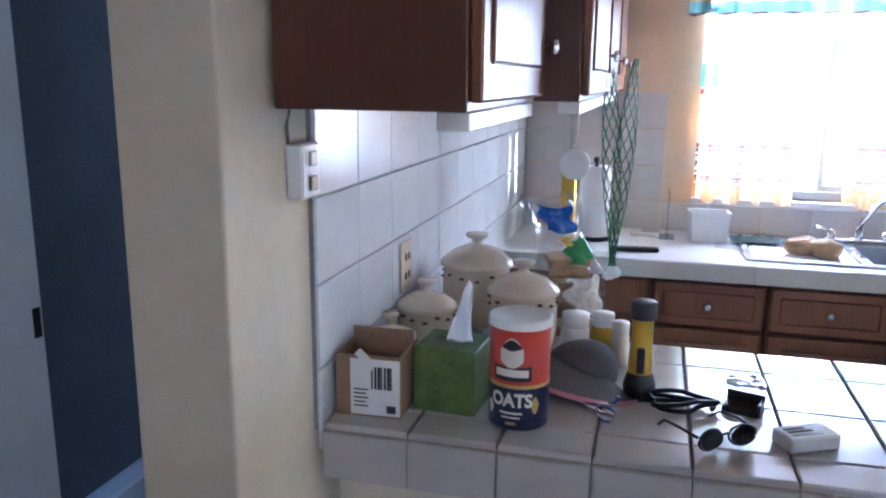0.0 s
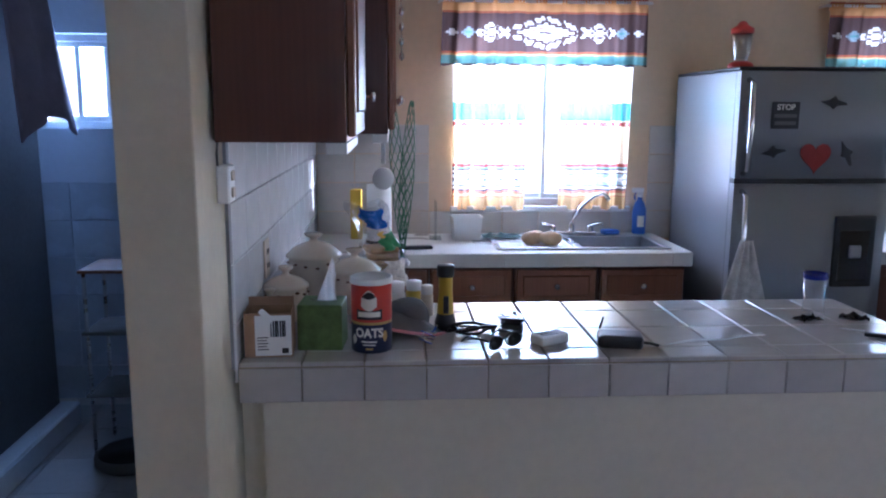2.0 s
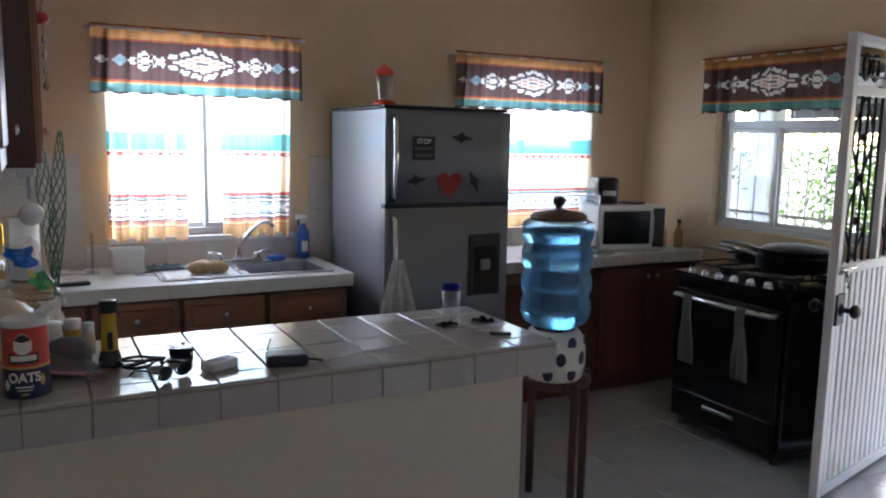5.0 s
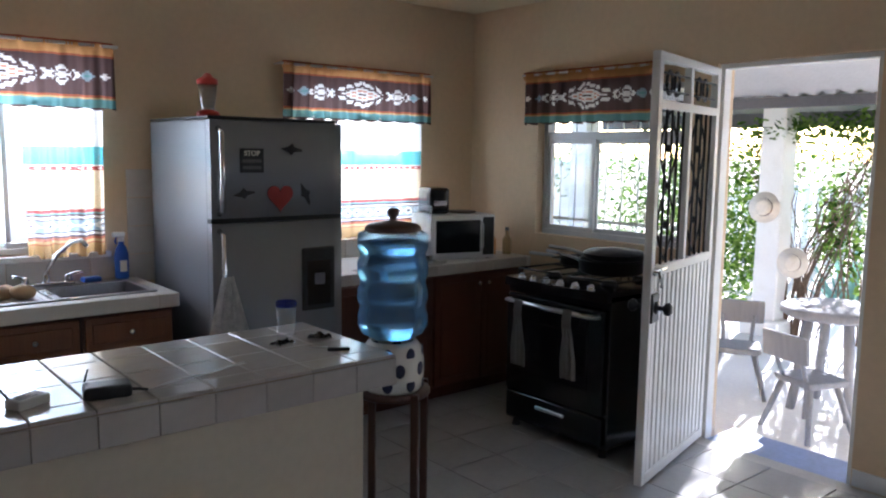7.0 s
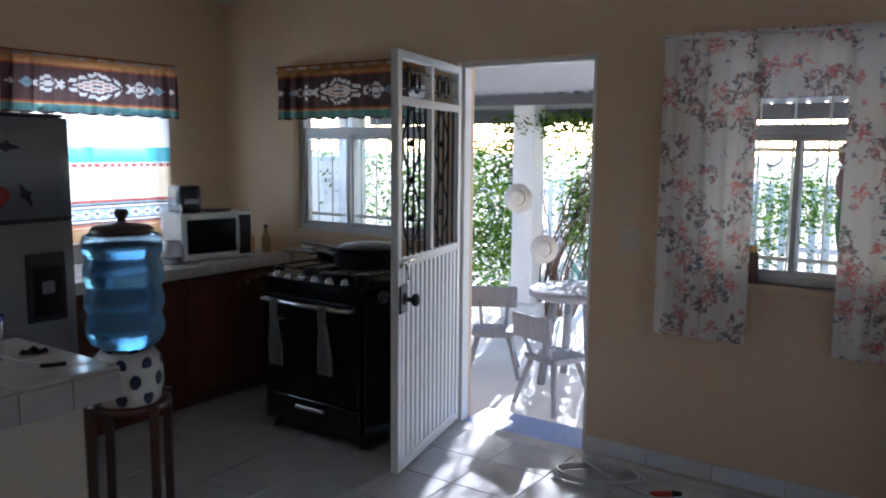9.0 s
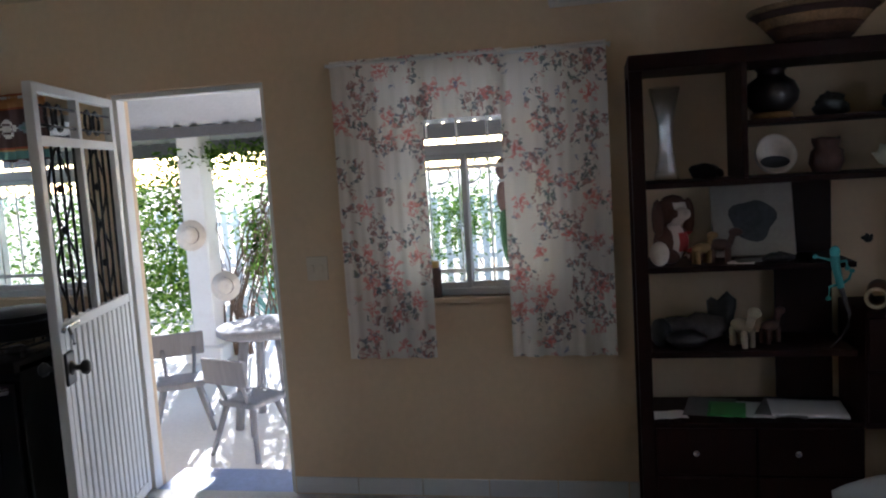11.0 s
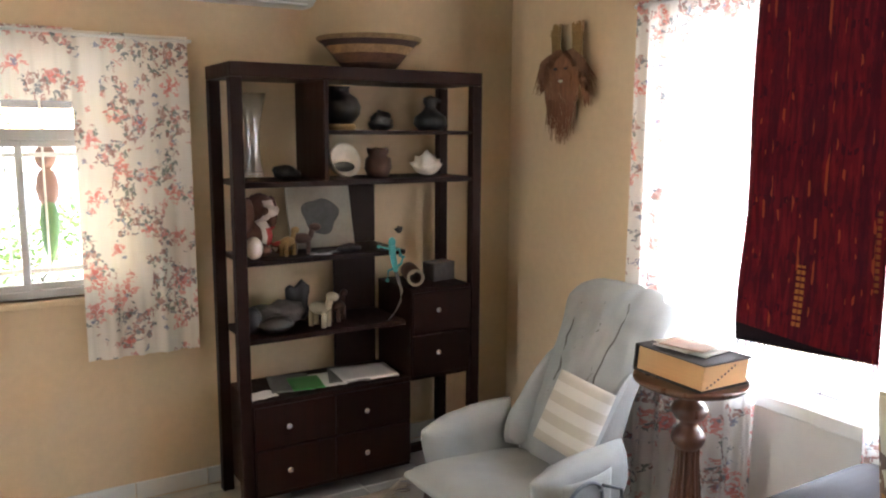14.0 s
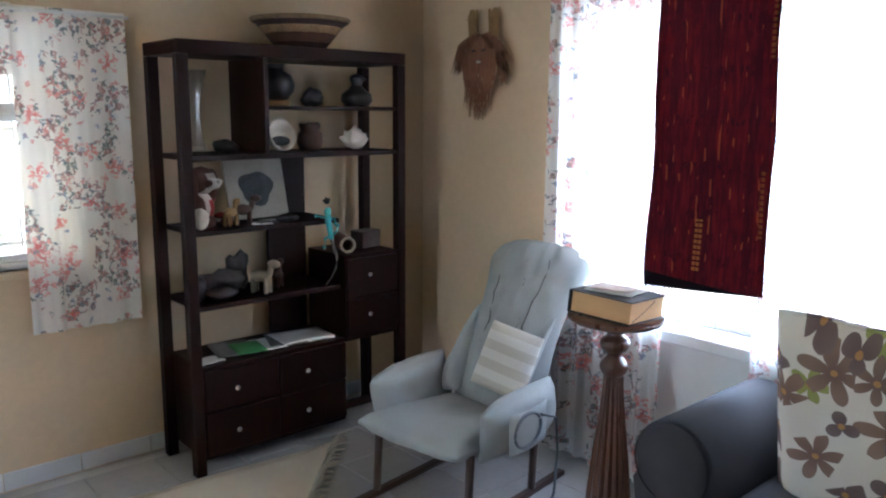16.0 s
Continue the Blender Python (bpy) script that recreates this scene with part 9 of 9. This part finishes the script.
# fence
fence = base("picket_fence", "white painted picket fence along the garden", "fence", pose(12.2, 0, ZG - 0.06))
bm = bm_new()
box(bm, -0.05, 0.05, -0.018, 0.018, 0, 1.35, 0.004)
pk = mesh_of(bm, "picket")
pk.materials.append(M_WHITEPAINT)
for k in range(70):
    ob = new("picket", pk)
    ob.parent = fence
    ob.matrix_basis = pose(0, -7.5 + k * 0.2, 0, 0, 0, 90)
for z in (0.35, 1.05):
    bm = bm_new()
    box(bm, 0.02, 0.06, -7.6, 6.6, z, z + 0.08, 0.004)
    part("rail", bm, M_WHITEPAINT, fence)
# security bars outside the two east windows
for (y0, y1, z0, z1), nb_ in ((W3, 9), (W4, 6)):
    g = base("window_grille", "white wrought iron security grille outside the window", "grille", group="window grilles")
    xg = XE + 0.20
    for k in range(nb_):
        y = y0 - 0.02 + (y1 - y0 + 0.04) * (k + 0.5) / nb_
        bm = bm_new()
        tube(bm, [(xg, y, z0 - 0.04), (xg, y, z1 + 0.04)], 0.005, 6)
        part("bar", bm, M_WHITEPAINT, g)
    for z in (z0 + 0.10, z0 + 0.62, z1 - 0.12):
        bm = bm_new()
        box(bm, xg - 0.004, xg + 0.010, y0 - 0.04, y1 + 0.04, z - 0.010, z + 0.010)
        part("cross_bar", bm, M_WHITEPAINT, g)
    for k in range(nb_ - 1):
        y = y0 - 0.02 + (y1 - y0 + 0.04) * (k + 1.0) / nb_
        bm = bm_new()
        tube(bm, [(xg - 0.008, y + 0.035 * math.sin(a), z0 + 0.62 - 0.10 + 0.012 * a * 1.2 + 0.02 * math.cos(a)) for a in np.linspace(0, 6.28, 18)], 0.005, 5)
        part("scroll", bm, M_WHITEPAINT, g)
orn = base("hanging_ornament", "green painted hanging garden ornament outside the window", "ornament", pose(XE + 0.55, -0.535, 1.18))
bm = bm_new()
ball(bm, (0, 0, 0.42), 0.055, 0.5, 0.95, 1.2, 2)
ball(bm, (0, 0, 0.27), 0.060, 0.5, 0.9, 1.7, 2)
part("body", bm, surface("mauve_paint", (0.22, 0.14, 0.14), 0.6, var=0.3, bump=0.1), orn)
bm = bm_new()
lathe(bm, [(0.0, -0.10), (0.018, -0.08), (0.035, 0.0), (0.045, 0.1), (0.035, 0.18), (0.02, 0.20)], 16)
part("tail", bm, surface("green_paint", (0.05, 0.16, 0.07), 0.6, var=0.3, bump=0.1), orn)
bm = bm_new()
tube(bm, [(0, 0, 0.44), (0.0, 0, 0.8), (0, 0, 1.235)], 0.003, 5)
part("string", bm, M_BLACKP, orn)
# added, unseen white walls north and south, to be bright outside the small windows
for nm, y in (("garden_wall_north", 6.8), ("garden_wall_south", -7.5)):
    bm = bm_new()
    box(bm, -6, 9.0, y, y + 0.2, ZG - 0.06, 1.5, 0.01)
    thing(nm, bm, M_WHITEPAINT, "added white wall, a bright backdrop outside the windows", "wall", kind="structure")

# ---------------------------------------------------------------- tiles
# floor tiles: those by the camera's side of the room are pieces, the rest one mesh
TS = 0.335
tile_me = tile_mesh("tile", TS - 0.005, TS - 0.005, 0.008, 0.002)
tile_me.materials.append(M_FLOORTILE)
x_first, y_first = 3.25 - TS / 2, 0.925 - TS / 2
rest = []
count = 0
for i in range(-17, 2):
    for j in range(-12, 9):
        x, y = x_first + i * TS, y_first + j * TS
        if not (XW < x - 0.14 and x + 0.05 < XE + 0.05 and -3.0 < y < YN - 0.1):
            continue
        if x > 0.9 and y < 3.0 and count < 200:
            ob = new("tile", tile_me)
            ob.parent = floor
            ob.location = (x, y, -0.0078 + random.uniform(0, 0.0004))
            count += 1
        else:
            rest.append((x, y))
bm = bm_new()
for x, y in rest:
    h = TS / 2 - 0.0025
    box(bm, x - h, x + h, y - h, y + h, -0.008, 0.0)
tagged(part("tile_field", bm, M_FLOORTILE, floor), kind="stuff")
# tile skirting
sk_me = tile_mesh("tile", TS - 0.004, 0.085, 0.010, 0.002)
sk_me.materials.append(M_WALLTILE)
skirt = base("baseboard", "pale glazed tile skirting along the walls", "baseboard", kind="structure")
y = 0.565 - TS / 2
while y > YS + 0.1:
    tile_at(sk_me, M_WALLTILE, skirt, Matrix.Translation((XE, y, 0.0445)) @ Matrix(((0, 0, -1, 0), (1, 0, 0, 0), (0, -1, 0, 0), (0, 0, 0, 1))))
    y -= TS
x = 3.31 - TS / 2
while x > XW:
    tile_at(sk_me, M_WALLTILE, skirt, Matrix.Translation((x, YS, 0.0445)) @ Matrix(((1, 0, 0, 0), (0, 0, 1, 0), (0, -1, 0, 0), (0, 0, 0, 1))))
    x -= TS

# bar top: tiles 0.16 x 0.20, and the upright edge row
BX = 0.1607
top_me = tile_mesh("tile", BX - 0.0035, 0.1965, 0.012, 0.003)
cut_me = tile_mesh("tile", BX - 0.0035, 0.0895, 0.012, 0.003)
back_me = tile_mesh("tile", BX - 0.0035, 0.1265, 0.012, 0.003)
edge_f = tile_mesh("tile", BX - 0.0022, 0.090, 0.008, 0.002)
for k in range(12):
    x = -0.628 + BX / 2 + k * BX
    if x + BX / 2 > 1.305:
        break
    for me, y in ((cut_me, 1.163), (top_me, 1.3095), (top_me, 1.5095), (back_me, 1.675)):
        tile_at(me, M_BARTILE, bar, Matrix.Translation((x, y, 0.9095)))
    tile_at(edge_f, M_BARTILE, bar, Matrix.Translation((x, 1.1192, 0.861)) @ pose(0, 0, 0, 90, 0, 0))
edge_s = tile_mesh("tile", 0.196, 0.098, 0.008, 0.002)
for y in (1.218, 1.418, 1.618):
    tile_at(edge_s, M_BARTILE, bar, Matrix.Translation((1.2958, y, 0.866)) @ pose(0, 0, 0, 90, 0, 90))
# partition tiles above the bar and the worktop
wt = base("wall_tiles_west", "white glazed wall tiles on the partition", "wall tiles", kind="structure")
bm = bm_new()
box(bm, -0.6448, -0.6365, 1.116, YN - 0.002, 0.905, 1.486)
part("mortar", bm, M_GROUT_W, wt)
wt_me = tile_mesh("tile", 0.196, 0.151, 0.0075, 0.002)
for i in range(12):
    for j in range(4):
        y, z = 1.2155 + i * 0.2, 1.4095 - j * 0.155
        if y + 0.1 < YN and z > 0.85:
            tile_at(wt_me, M_WALLTILE, wt, Matrix.Translation((-0.6368, y, z)) @ Matrix(((0, 0, 1, 0), (1, 0, 0, 0), (0, 1, 0, 0), (0, 0, 0, 1))))
# north wall tiles
nt_ = base("wall_tiles_north", "pale glazed wall tiles round the sink window", "wall tiles", kind="structure")
M_NTILE = surface("beige_tile_glaze", (0.62, 0.58, 0.53), 0.22, var=0.08, big=5, fine=30, bump=0.015, rnd=0.05)
nt_me = tile_mesh("tile", 0.196, 0.151, 0.0075, 0.002)
for i in range(22):
    for j in range(4):
        x, z = -0.535 + i * 0.2, 1.41 - j * 0.155
        if z < 0.9 or x > 3.6 or (x - 0.1 < W1[1] and x + 0.1 > W1[0] and z + 0.075 > W1[2] - 0.03) or (x + 0.1 > W2[0] and x - 0.1 < W2[1] and z + 0.075 > W2[2]):
            continue
        if x > 1.3 and z > 1.05:
            continue
        tile_at(nt_me, M_NTILE, nt_, Matrix.Translation((x, YN - 0.0005, z)) @ pose(0, 0, 0, 90, 0, 0))
# worktop edge tiles in the corner
we_me = tile_mesh("tile", 0.155, 0.064, 0.006, 0.002)
for k in range(10):
    tile_at(we_me, M_BARTILE, wk2, Matrix.Translation((2.11 + k * 0.16, 2.7648, 0.866)) @ pose(0, 0, 0, 90, 0, 0))
# bathroom wall tiles
bt_ = base("wall_tiles_bath", "pale blue-grey bathroom wall tiles", "wall tiles", kind="structure")
bt_me = tile_mesh("tile", 0.246, 0.196, 0.0075, 0.002)
M_BTILE = surface("bath_tile_glaze", (0.50, 0.56, 0.64), 0.25, var=0.1, big=5, fine=30, bump=0.02, rnd=0.05)
for i in range(5):
    for j in range(6):
        tile_at(bt_me, M_BTILE, bt_, Matrix.Translation((-2.05 + i * 0.25, YN - 0.0005, 1.08 - j * 0.2)) @ pose(0, 0, 0, 90, 0, 0))
